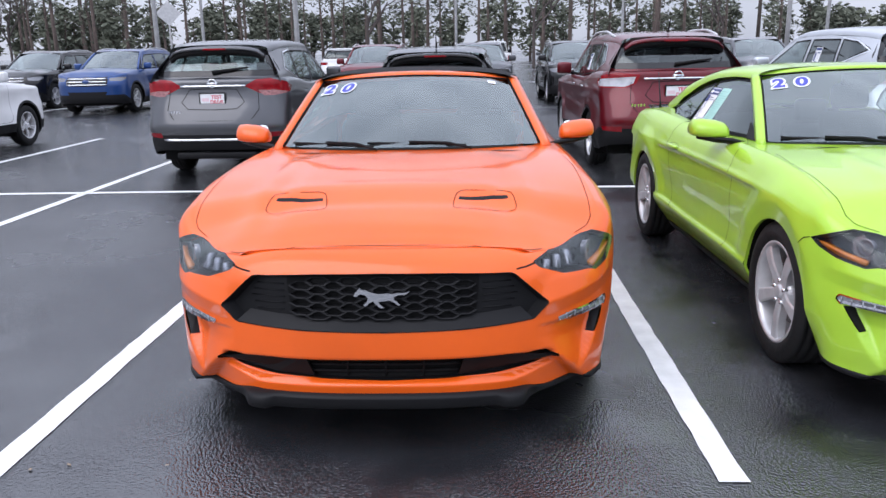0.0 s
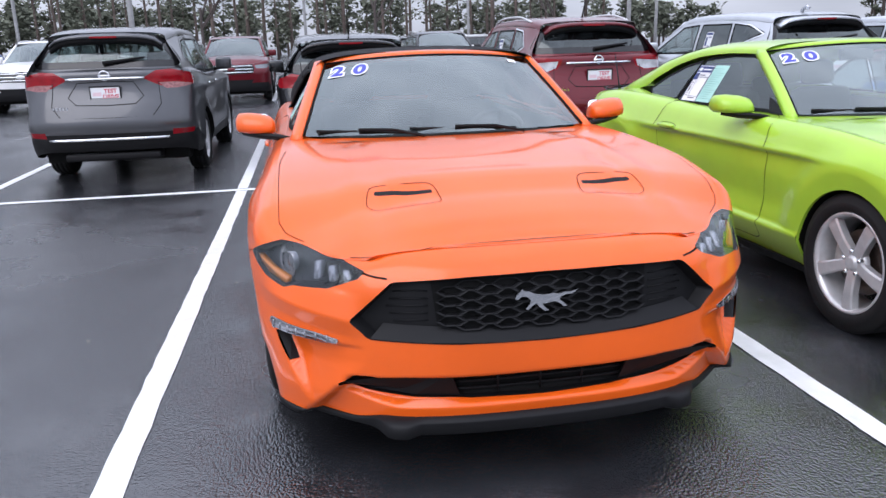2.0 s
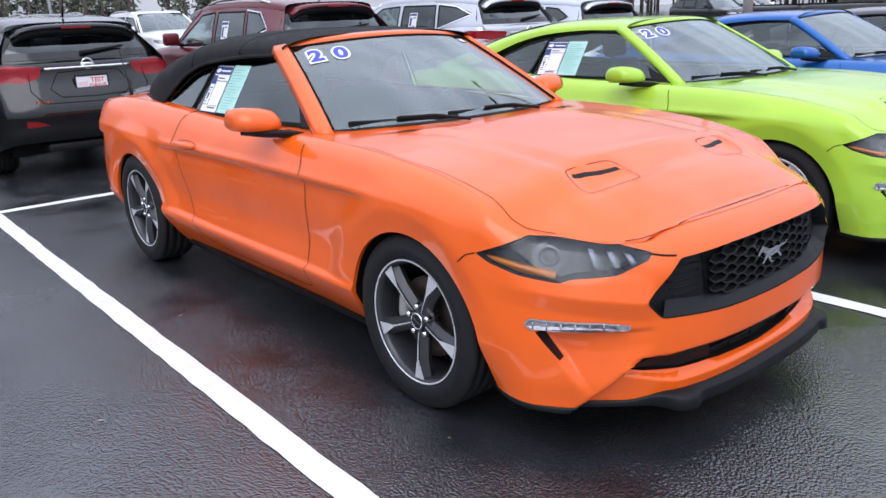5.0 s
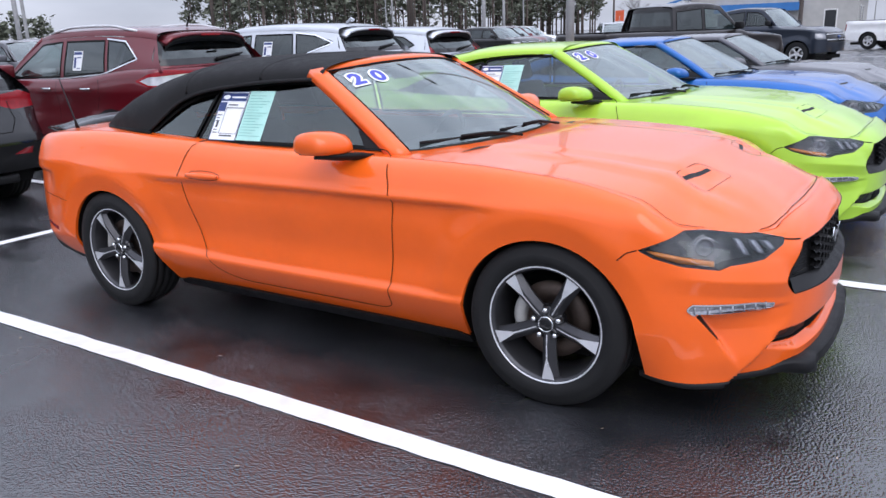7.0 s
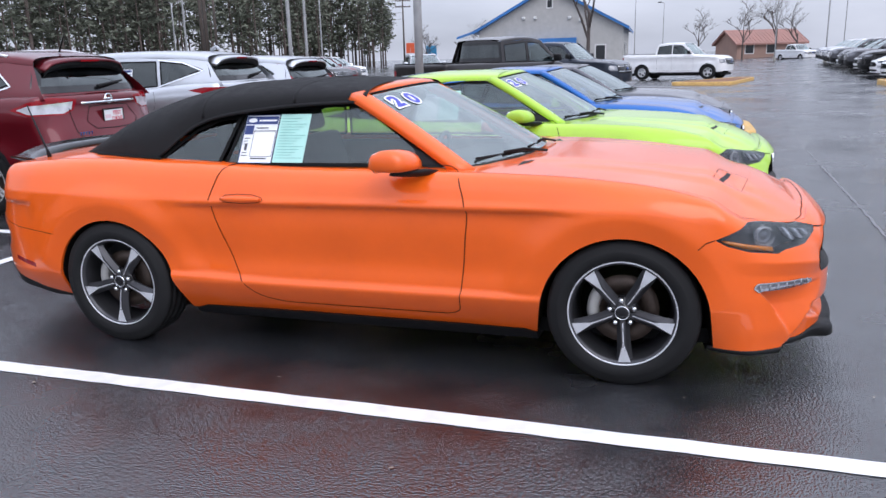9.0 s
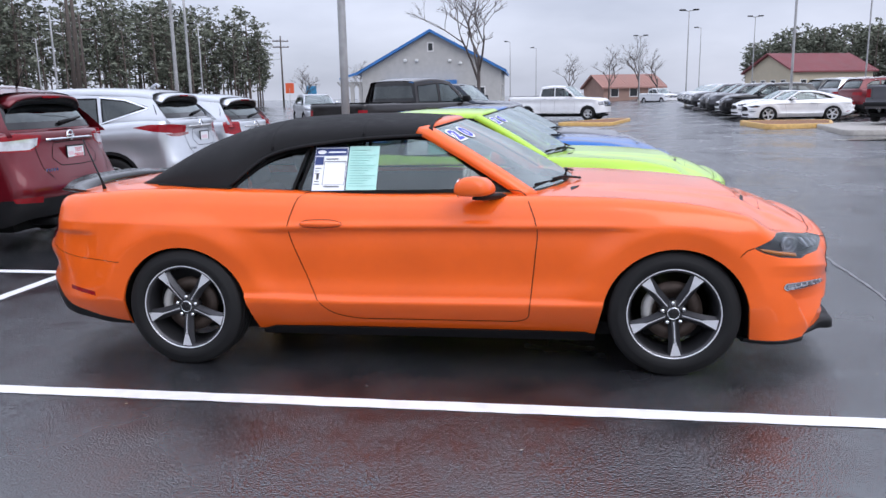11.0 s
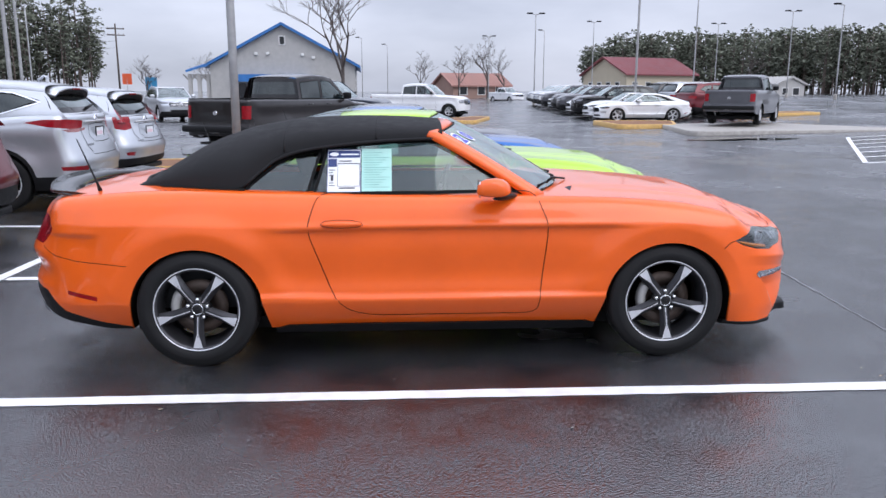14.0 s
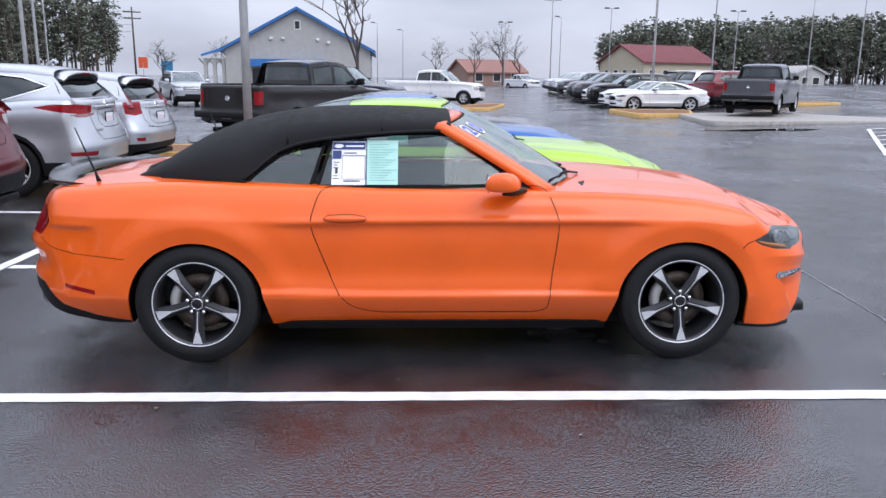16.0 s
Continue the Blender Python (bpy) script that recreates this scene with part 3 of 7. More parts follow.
# -- the pony car --
M_RIM = pchip((-2.30, 0.768), (-2.27, 0.764), (-2.23, 0.750), (-2.20, 0.732), (-2.15, 0.731), (-2.05, 0.745), (-1.96, 0.759), (-1.89, 0.770), (-1.80, 0.81), (-1.72, 0.855), (-1.36, 0.925), (-0.9, 0.955), (-0.4, 0.965), (0.3, 0.975), (0.9, 1.0), (1.5, 1.015), (2.0, 0.99), (2.35, 0.955), (2.5, 0.93))
M_CROWN = pchip((-2.19, 0.0), (-2.163, 0.0), (-2.145, 0.010), (-2.12, 0.030), (-2.08, 0.056), (-2.0, 0.084), (-1.9, 0.094), (-1.8, 0.082), (-1.7, 0.062), (-1.6, 0.040), (-1.4, 0.022), (-1.2, 0.015), (-1.0, 0.011), (-0.8, 0.015), (0.0, 0.04), (1.2, 0.03), (1.8, 0.03), (2.3, 0.02), (2.5, 0.0))
M_PLAN = pchip((-2.3, 0.965), (-1.6, 0.985), (-1.2, 0.985), (-0.5, 0.968), (0.3, 0.968), (0.9, 0.985), (1.4, 1.0), (1.9, 0.985), (2.5, 0.95))


def m_inset(y, x, z, zt):
    """How far the body is drawn in from its plan outline: shoulder, creases, wheel flares, nose, bumper and tail."""
    q = (z - (zt - 0.07)) / 0.07
    front = 1 - step(y, -2.05, -1.75)
    d = (0.052 - 0.030 * front) * (1 - math.sqrt(1 - min(1, q) ** 2)) if q > 0 else 0.0
    side = step(y, -1.95, -1.6) * (1 - step(y, 2.0, 2.3))
    door = step(y, -1.15, -0.75) * (1 - step(y, 0.85, 1.25))
    brk = 0.815 - 0.05 * (1 - step(y, -1.95, -1.35)) + 0.02 * step(y, 0.9, 1.6)
    edge = 0.802 - 0.012 * (y - 0.3) * (y > 0.3)
    crease = step(y, -1.25, -0.85) * (1 - step(y, 0.72, 1.0)) + step(y, 1.85, 1.95) * (1 - step(y, 2.1, 2.3)) * 0.7
    d += side * (0.44 * max(0, z - brk) + crease * (0.022 * step(edge - z, 0.0, 0.013) * (1 - step(edge - z, 0.03, 0.24)) - 0.006 * bell(z, edge + 0.012, 0.03)))
    low = 0.392 + 0.02 * step(y, 0.3, 0.9)
    d += door * (0.016 * bell(z, 0.57, 0.17) + 0.024 * step(z - low, -0.004, 0.020) * (1 - step(z, 0.47, 0.70)) - 0.008)
    d += side * 1.0 * max(0, 0.385 - z) ** 1.25
    for yc in (-1.36, 1.36):
        r = math.hypot(y - yc, z - 0.318)
        if r < 0.62:
            d += side * step(z, 0.34, 0.48) * (0.20 * max(0.0, 0.462 - r) - 0.020 * (1 - step(r, 0.462, 0.60)))
    if front > 0:
        fang = 0.58 + max(0.0, 0.416 - z) * 0.96
        under = step(0.366 - z, 0.0, 0.012) * (1 - step(x - fang, -0.014, 0.004))
        chin = step(0.268 + 0.035 * step(x, 0.45, 0.70) - z, 0.0, 0.010)
        d += front * under * (0.058 * (1 - chin) + chin * (0.008 + 0.045 * step(x, 0.45, 0.76)))
        d += front * (0.012 * step(z, 0.41, 0.66) + 0.092 * max(0.0, (z - 0.62) / 0.15) ** 2 + 0.012 * step(0.30 - z, 0, 0.10))
        ridge = z - (0.552 + 0.17 * (x - 0.613))
        d += front * step(x, 0.56, 0.64) * step(z, 0.42, 0.47) * (0.30 * min(0.09, max(0.0, ridge)) + 0.34 * min(0.06, max(0.0, -ridge)) - 0.016)
        xo = 0.775 + 0.46 * (z - 0.25)
        d += front * 0.060 * step(xo - x, 0.0, 0.010) * step(0.470 - z, 0.0, 0.010) * min(1.0, max(0.0, (x - fang) / max(0.02, xo - fang))) * min(1.0, max(0.0, (z - 0.225) / 0.17))
    rear = step(y, 2.09, 2.36)
    d += rear * (0.14 * min(1.0, max(0.0, (z - 0.665) / 0.31)) + 0.028 * bell(z, 0.555, 0.09) + 0.05 * step(0.42 - z, 0, 0.2))
    return d


def m_bottom(y):
    return 0.198 + 0.012 * step(y, 1.0, 1.8) - 0.003 * (1 - step(y, -2.2, -1.75)) + 0.11 * step(y, 1.85, 2.45)


def make_pony(paint_mat, m, label, soft_top):
    """A two-door pony car, as a soft-top or a fastback."""
    car = empty("sports_car", m, label, "car", "row of pony cars")
    sh = Shell(-2.29, 2.5, 0.955, 0.74, 2.7, 0.68, 2.4, M_PLAN, M_RIM, lambda x, y: M_CROWN(y), m_inset, 2.6)
    ax, ay, axr = sh.ax, sh.ay, sh.axr
    both = lambda p: [p, mirrored(p)]
    arch = lambda yc: [(ay(yc - 0.405), 0.206)] + [(ay(p[0]), p[1]) for p in arc(yc - 0.003, 0.318, 0.377, 172, 8, 34)] + [(ay(yc + 0.403), 0.206)]
    arch_f, arch_r = arch(-1.36), arch(1.36)
    door = rounded([(ay(-0.58), 0.99), (ay(-0.655), 0.80), (ay(-0.60), 0.298), (ay(-0.54), 0.276), (ay(0.36), 0.278), (ay(0.50), 0.315), (ay(0.585), 0.415), (ay(0.725), 0.80), (ay(0.66), 0.99)], 0.06)
    hl = rounded([(ax(0.585), 0.706), (ax(0.68), 0.731), (ay(-2.05), 0.744), (ay(-1.96), 0.757), (ay(-1.89), 0.762), (ay(-1.735), 0.701), (ay(-1.79), 0.672), (ay(-1.88), 0.645), (ay(-2.0), 0.629), (ay(-2.035), 0.641), (ax(0.70), 0.648), (ax(0.605), 0.684)], 0.010)
    grille = rounded([(ax(0.625), 0.556), (ax(0.497), 0.680), (ax(0.25), 0.690), (0.0, 0.692), (ax(-0.25), 0.690), (ax(-0.497), 0.680), (ax(-0.625), 0.556), (ax(-0.57), 0.496), (ax(-0.3), 0.478), (0.0, 0.472), (ax(0.3), 0.478), (ax(0.57), 0.496)], 0.014)
    half = [(ax(0.672), 0.332), (ax(0.63), 0.356), (ax(0.45), 0.362), (ax(0.25), 0.360), (0.0, 0.357)]
    foot = [(0.0, 0.264), (ax(0.25), 0.266), (ax(0.44), 0.274), (ax(0.60), 0.296), (ax(0.672), 0.314)]
    intake = half + [(-a, z) for a, z in reversed(half[:-1])] + [(-a, z) for a, z in reversed(foot[1:])] + foot
    fog = rounded([(ax(0.675), 0.468), (ax(0.74), 0.463), (ay(-1.925), 0.468), (ay(-1.905), 0.485), (ay(-1.92), 0.504), (ax(0.74), 0.498), (ax(0.665), 0.484)], 0.008)
    scoop = [(ax(0.860), 0.455), (ax(0.8705), 0.459), (ax(0.829), 0.370), (ax(0.823), 0.370)]
    tail_lamp = rounded([(axr(0.46), 0.86), (axr(0.46), 0.70), (ay(2.26), 0.71), (ay(2.16), 0.80), (ay(2.21), 0.86)], 0.015)
    marker = rounded([(ay(1.905), 0.404), (ay(2.085), 0.436), (ay(2.085), 0.460), (ay(1.905), 0.430)], 0.006)
    valance = [(ay(1.70), 0.15), (ay(1.72), 0.218), (ay(1.95), 0.268), (ay(2.13), 0.330), (ay(2.24), 0.44), (axr(0.6), 0.46), (axr(0.0), 0.47), (sh.size + 0.1, 0.47), (sh.size + 0.1, 0.1)]
    skirted = lambda p: [(p[0][0], 0.1)] + p + [(p[-1][0], 0.1)]
    regions = {"void": [*both(skirted(arch_f)), *both(skirted(arch_r)), grille, intake], "scoop": both(scoop), "headlight_lens": [hl], "headlight_lens_left": [mirrored(hl)], "fog": both(fog), "door": [door], "door_left": [mirrored(door)],
               "lamp": both(tail_lamp), "marker": both(marker), "valance": both(valance)}
    for k in ("lamp", "marker", "valance"):
        regions[k + "_left"] = [regions[k].pop()]
    got = once("pony band", lambda: carve(sh.band(m_bottom, 0.03, 66, 0.014), regions, sh.f))
    part("body", got["body"], paint_mat, car)
    for k in ("headlight_lens", "headlight_lens_left"):
        part("headlight_lens", got[k], LENS, car, "clear headlight lens")
    d1 = part("door", got["door"], paint_mat, car)
    d2 = part("door", got["door_left"], paint_mat, car)
    for k in ("", "_left"):
        part("rear_valance", got["valance" + k], TRIM, car, "black plastic rear valance")
        part("tail_lamp", got["lamp" + k], LAMP_RED, car, "red tail lamp strip")
        part("side_marker", got["marker" + k], LAMP_RED, car, "small red side marker")
    for sgn in (1, -1):
        g = (lambda a, z, off, s=sgn: sh.f(s * a, z, off))
        # headlight: dark housing, projector, light bars, amber reflector, clear lens
        bm = bmesh.new()
        lip(bm, hl, g, 0.05, 0.0, 0.10)
        cx, cy = sum(p[0] for p in hl) / len(hl), sum(p[1] for p in hl) / len(hl)
        bm.faces.new([bm.verts.new(g(x + (cx - x) * 0.1, y + (cy - y) * 0.1, 0.05)) for x, y in hl])
        lamp = part("headlight", bm, LAMP_DARK, car, "dark headlight with clear lens", smooth=False)
        for i in range(3):
            bm = bmesh.new()
            a0 = ax(0.63 + 0.055 * i)
            prism(bm, rounded([(a0, 0.664 + 0.002 * i), (a0 + 0.022, 0.664 + 0.002 * i), (a0 + 0.044, 0.700 + 0.009 * i), (a0 + 0.022, 0.700 + 0.009 * i)], 0.005), lambda a, z, o: g(a, z, o + 0.012), 0.03)
            part("light_bar", bm, LAMP_STRIP, lamp)
        bm = bmesh.new()
        c = Vector(g(ay(-1.965), 0.700, 0.03))
        nrm = (Vector(g(ay(-1.965), 0.700, 0.0)) - c).normalized()
        rot = nrm.to_track_quat("Z", "Y").to_matrix().to_4x4()
        lathe(bm, [(0.034, -0.01), (0.034, 0.010), (0.029, 0.012), (0.026, 0.004), (0.014, 0.010), (0.001, 0.012)], 26, "z")
        bmesh.ops.transform(bm, matrix=Matrix.Translation(c) @ rot, verts=bm.verts)
        part("projector", bm, LAMP_GREY, lamp)
        bm = bmesh.new()
        for k in range(26):
            an = math.pi * (0.55 + 1.4 * k / 25)
            out, side = Vector((math.cos(an), math.sin(an), 0)), Vector((-math.sin(an), math.cos(an), 0))
            bm.faces.new([bm.verts.new(out * rr + side * ww + Vector((0, 0, 0.018))) for rr, ww in ((0.043, -0.0016), (0.052, -0.0016), (0.052, 0.0016), (0.043, 0.0016))])
        rings = [[bm.verts.new((rr * math.cos(0.2 * math.pi + 1.6 * math.pi * k / 30), rr * math.sin(0.2 * math.pi + 1.6 * math.pi * k / 30), 0.019)) for k in range(31)] for rr in (0.0365, 0.0395)]
        for k in range(30):
            bm.faces.new((rings[0][k], rings[1][k], rings[1][k + 1], rings[0][k + 1]))
        bmesh.ops.transform(bm, matrix=Matrix.Translation(c) @ rot, verts=bm.verts)
        part("light_ring", bm, LAMP_CLEAR, lamp, "clear ribbed light ring", smooth=False)
        bm = bmesh.new()
        prism(bm, [(ay(-1.765), 0.694), (ay(-1.80), 0.676), (ay(-1.88), 0.652), (ay(-1.99), 0.637), (ay(-1.99), 0.654), (ay(-1.88), 0.672), (ay(-1.80), 0.690)], lambda a, z, o: g(a, z, o + 0.014), 0.02)
        part("amber_reflector", bm, LAMP_AMBER, lamp, "amber side reflector")
        bm = bmesh.new()
        prism(bm, fog, lambda a, z, o: g(a, z, o - 0.004), 0.03)
        fl = part("fog_lamp", bm, LAMP_STRIP, car, "clear strip lamp in the bumper", smooth=False)
        for k in range(7):
            bm = bmesh.new()
            a0 = ax(0.70) + (ay(-1.93) - ax(0.70)) * k / 6
            tube(bm, [g(a0, 0.470, -0.005), g(a0, 0.496, -0.005)], 0.003, 6)
            part("lens_rib", bm, LAMP_STRIP, fl)
        bm = bmesh.new()
        ribbon(bm, along(fog + fog[:1], False, 0.01), g, 0.006, -0.006)
        part("bezel", bm, CHROME, fl, "thin bright bezel")
        bm = bmesh.new()
        bm.faces.new([bm.verts.new(g(x, z, 0.004)) for x, z in scoop])
        part("air_scoop", bm, TRIM, car, smooth=False)
        for pl in (arch_f, arch_r):
            bm = bmesh.new()
            lip(bm, pl, g, 0.016, shut=False)
            part("arch_edge", bm, paint_mat, car)
            bm = bmesh.new()
            lip(bm, pl, g, 0.34, 0.016, shut=False)
            part("wheel_well", bm, SEAL, car)
        # shut lines, creases, and a strip for the bonnet lip's shadow
        bm = bmesh.new()
        pts = along(door, True, 0.02)
        ribbon(bm, pts + pts[:1], g, 0.0042)
        part("shut_line", bm, SEAL, car)
        bm = bmesh.new()
        ribbon(bm, along([(ay(-1.735), 0.701), (ay(-1.70), 0.690), (ay(-1.668), 0.660)], False), g, 0.004)
        part("panel_seam", bm, SEAL, car)
        # Dark strip standing in for the shadow line under the bonnet lip.
        bm = bmesh.new()
        ribbon(bm, along([(ax(0.592), 0.702), (ax(0.545), 0.694), (ax(0.510), 0.690)], False), g, 0.005)
        part("panel_seam", bm, SEAL, car)
        bm = bmesh.new()
        ribbon(bm, along([(ay(1.72), 0.610), (ay(2.01), 0.632), (ay(2.15), 0.655), (ay(2.25), 0.70)], False), g, 0.003)
        part("panel_seam", bm, SEAL, car)
        # sill board
        bm = bmesh.new()
        prism(bm, [(ay(-0.955), 0.190), (ay(-0.90), 0.212), (ay(0.85), 0.220), (ay(0.93), 0.195), (ay(0.93), 0.162), (ay(-0.955), 0.150)], lambda a, z, o: g(a, z, o - 0.012), 0.12)
        part("side_skirt", bm, TRIM, car, "black plastic side skirt", smooth=False)
        # door handle
        bm = bmesh.new()
        hp = [(ay(0.645), 0.828), (ay(0.62), 0.845), (ay(0.55), 0.850), (ay(0.47), 0.848), (ay(0.415), 0.835), (ay(0.405), 0.822), (ay(0.43), 0.812), (ay(0.52), 0.806), (ay(0.62), 0.812)]
        ribbon(bm, [p for p in along(hp + hp[:1], False, 0.01)], g, 0.0025)
        part("handle_seam", bm, SEAL, d1 if sgn == 1 else d2)
        bm = bmesh.new()
        tube(bm, [g(ay(0.635 - 0.22 * i / 10), 0.829, -0.016 - 0.010 * math.sin(math.pi * i / 10)) for i in range(11)], [0.008 + 0.006 * math.sin(math.pi * i / 10) for i in range(11)], 10, 1.2)
        part("door_handle", bm, paint_mat, d1 if sgn == 1 else d2)
        # mirror
        bm = bmesh.new()
        rows = []
        for t, sx in ((0, 0.55), (0.12, 0.86), (0.35, 1.0), (0.7, 1.02), (0.92, 0.92), (1, 0.6)):
            x = 0.865 + 0.20 * t
            yy = -0.365 + 0.06 * t
            ring = []
            for a in range(16):
                an = 2 * math.pi * a / 16
                cxp, szp = math.cos(an), math.sin(an)
                pw = lambda v, e: math.copysign(abs(v) ** e, v)
                ring.append(bm.verts.new((-sgn * x, yy + (0.098 if cxp > 0 else 0.085) * sx * pw(cxp, 0.8) - 0.01 * t, 1.000 + 0.016 * t + 0.074 * sx * pw(szp, 0.78) * ((1.0 - 0.30 * min(0.0, cxp) ** 2) if szp > 0 else 0.42))))
            rows.append(ring)
        for a, b in zip(rows, rows[1:]):
            for k in range(16):
                bm.faces.new((a[k], a[(k + 1) % 16], b[(k + 1) % 16], b[k]))
        bm.faces.new(rows[0]), bm.faces.new(rows[-1])
        bmesh.ops.recalc_face_normals(bm, faces=bm.faces)
        mir = part("door_mirror", bm, paint_mat, car)
        bm = bmesh.new()
        tube(bm, [(-sgn * 0.78, -0.46, 0.945), (-sgn * 0.85, -0.435, 0.962), (-sgn * 0.94, -0.385, 0.968), (-sgn * 1.03, -0.335, 0.978)], [0.036, 0.036, 0.034, 0.020], 10, 0.45)
        part("mirror_arm", bm, TRIM, mir, "black mirror arm")
        bm = bmesh.new()
        prism(bm, rounded([(0.885, 1.0), (1.04, 1.01), (1.05, 1.10), (0.90, 1.105)], 0.03), lambda x, z, o: (-sgn * x, -0.243 - o, z - 0.032), 0.006)
        part("mirror_glass", bm, CHROME, mir)
        for yc, turn in ((-1.36, radians(-94)), (1.36, radians(-88))):
            mm = pose(-sgn * (0.812 if yc < 0 else 0.832), yc, 0.342) @ (Matrix.Identity(4) if sgn == 1 else pose(0, 0, 0, 0, 0, 180))
            make_wheel(car, mm, turn=turn, style="dark" if soft_top else "silver")
    # front: grille, mesh, badge, intake
    bm = bmesh.new()
    lip(bm, grille, sh.f, 0.050, -0.003, 0.03)
    part("grille_surround", bm, TRIM, car, "black plastic grille surround", smooth=False)

    def panel(poly, depth):
        """A sheet set behind an opening of the nose."""
        a1, z0, z1 = max(p[0] for p in poly), min(p[1] for p in poly), max(p[1] for p in poly)
        fl = sheet([-a1 + 2 * a1 * k / 40 for k in range(41)], lambda a: [z0 + (z1 - z0) * k / 8 for k in range(9)])
        made = carve(fl, {"panel": [poly]}, lambda a, z, o: sh.f(a, z, depth), "void")
        made.pop("void").free()
        return made["panel"]
    part("grille_backing", panel(grille, 0.048), TRIM, car, "black grille side panel")
    core = [(ax(x), z) for x, z in ((0.375, 0.675), (0.0, 0.682), (-0.375, 0.675), (-0.355, 0.525), (0.0, 0.518), (0.355, 0.525))]
    part("grille_opening", panel(core, 0.044), SEAL, car, "dark opening behind the grille mesh")
    bm = bmesh.new()
    edge_lo = [(ax(x), 0.474 + 0.024 * (abs(x) / 0.57) ** 2) for x in [-0.565 + 1.13 * i / 24 for i in range(25)]]
    rows = [[bm.verts.new(sh.f(a * (1 - 0.06 * v), z + 0.040 * v, 0.002 + 0.040 * v)) for a, z in edge_lo] for v in (0, 0.3, 0.7, 1)]
    for a, b in zip(rows, rows[1:]):
        for k in range(24):
            bm.faces.new((a[k], a[k + 1], b[k + 1], b[k]))
    part("grille_shelf", bm, TRIM, car, "black plastic lower grille shelf")
    bm = bmesh.new()
    for r in range(-4, 6):
        for c in range(-3, 4):
            x0, z0 = (c + 0.5 * (r % 2)) * 0.122, 0.594 + r * 0.0162
            if abs(x0) > 0.345 or z0 > 0.668 or z0 < 0.528:
                continue
            hx = [(x0 + 0.055 * p, z0 + 0.0165 * q) for p, q in ((-1, 0), (-0.48, 1), (0.48, 1), (1, 0), (0.48, -1), (-0.48, -1))]
            pf = lambda x, z, o: sh.f(ax(x), z, o + 0.024)
            o1 = [bm.verts.new(pf(x, z, 0)) for x, z in hx]
            o2 = [bm.verts.new(pf(x0 + (x - x0) * 0.84, z0 + (z - z0) * 0.78, 0.002)) for x, z in hx]
            o3 = [bm.verts.new(pf(x0 + (x - x0) * 0.76, z0 + (z - z0) * 0.66, 0.020)) for x, z in hx]
            for i in range(6):
                j = (i + 1) % 6
                bm.faces.new((o1[i], o1[j], o2[j], o2[i]))
                bm.faces.new((o2[i], o2[j], o3[j], o3[i]))
    part("grille_mesh", bm, TRIM, car, "black honeycomb grille mesh", smooth=False)
    for s in (1, -1):
        for k in range(5):
            bm = bmesh.new()
            z0 = 0.545 + 0.024 * k
            tube(bm, [sh.f(s * ax(x), z0, 0.046) for x in (0.385, 0.44, 0.50 + 0.012 * (2 - abs(k - 2)))], 0.003, 6)
            part("grille_rib", bm, TRIM, car)
    # running-horse emblem, as a plain chromed shape
    horse = [(-0.103, 0.006), (-0.096, 0.020), (-0.084, 0.031), (-0.079, 0.039), (-0.074, 0.031), (-0.058, 0.029), (-0.036, 0.019), (-0.008, 0.014), (0.022, 0.017), (0.042, 0.013), (0.060, 0.018), (0.082, 0.017), (0.108, 0.024), (0.088, 0.010), (0.064, 0.009), (0.048, 0.003),
             (0.046, -0.008), (0.058, -0.016), (0.070, -0.030), (0.060, -0.031), (0.046, -0.019), (0.030, -0.011), (0.006, -0.014), (-0.012, -0.016), (-0.004, -0.028), (0.010, -0.040), (-0.004, -0.041), (-0.022, -0.026), (-0.032, -0.014), (-0.044, -0.020), (-0.060, -0.034), (-0.068, -0.029), (-0.054, -0.014),
             (-0.050, -0.002), (-0.062, 0.010), (-0.078, 0.014), (-0.092, 0.004)]
    bm = bmesh.new()
    prism(bm, [(-x, z) for x, z in horse], lambda x, z, o: (x * -1, sh.f(ax(x if x else 0.001), 0.6, 0.010)[1] + o, 0.603 + z), 0.014)
    part("emblem", bm, CHROME, car, "chrome running-animal emblem", smooth=False)
    bm = bmesh.new()
    lip(bm, intake, sh.f, 0.04, 0.0, 0.0)
    part("intake_surround", bm, TRIM, car, smooth=False)
    part("intake_backing", panel(intake, 0.035), SEAL, car, "dark lower intake")
    for s in (1, -1):
        bm = bmesh.new()
        q = [(ax(0.668), 0.330), (ax(0.62), 0.353), (ax(0.45), 0.359), (ax(0.315), 0.358), (ax(0.285), 0.272), (ax(0.44), 0.279), (ax(0.59), 0.299), (ax(0.665), 0.316)]
        prism(bm, q if s == 1 else mirrored(q), lambda a, z, o: sh.f(a, z, o + 0.008), 0.01)
        part("intake_blank", bm, TRIM, car, "black blanking panel of the lower intake", smooth=False)
    for z in (0.290, 0.316, 0.340):
        bm = bmesh.new()
        tube(bm, [sh.f(ax(0.30) * (i / 8 - 1) + 1e-5, z, 0.022) for i in range(17)], 0.0045, 6)
        part("intake_bar", bm, TRIM, car)
    for x in (-0.15, 0.0, 0.15):
        bm = bmesh.new()
        tube(bm, [sh.f(ax(x), 0.272, 0.020), sh.f(ax(x), 0.352, 0.020)], 0.004, 6)
        part("intake_bar", bm, TRIM, car)
    # splitter under the chin
    bm = bmesh.new()
    rows = []
    lim = ay(-1.74)
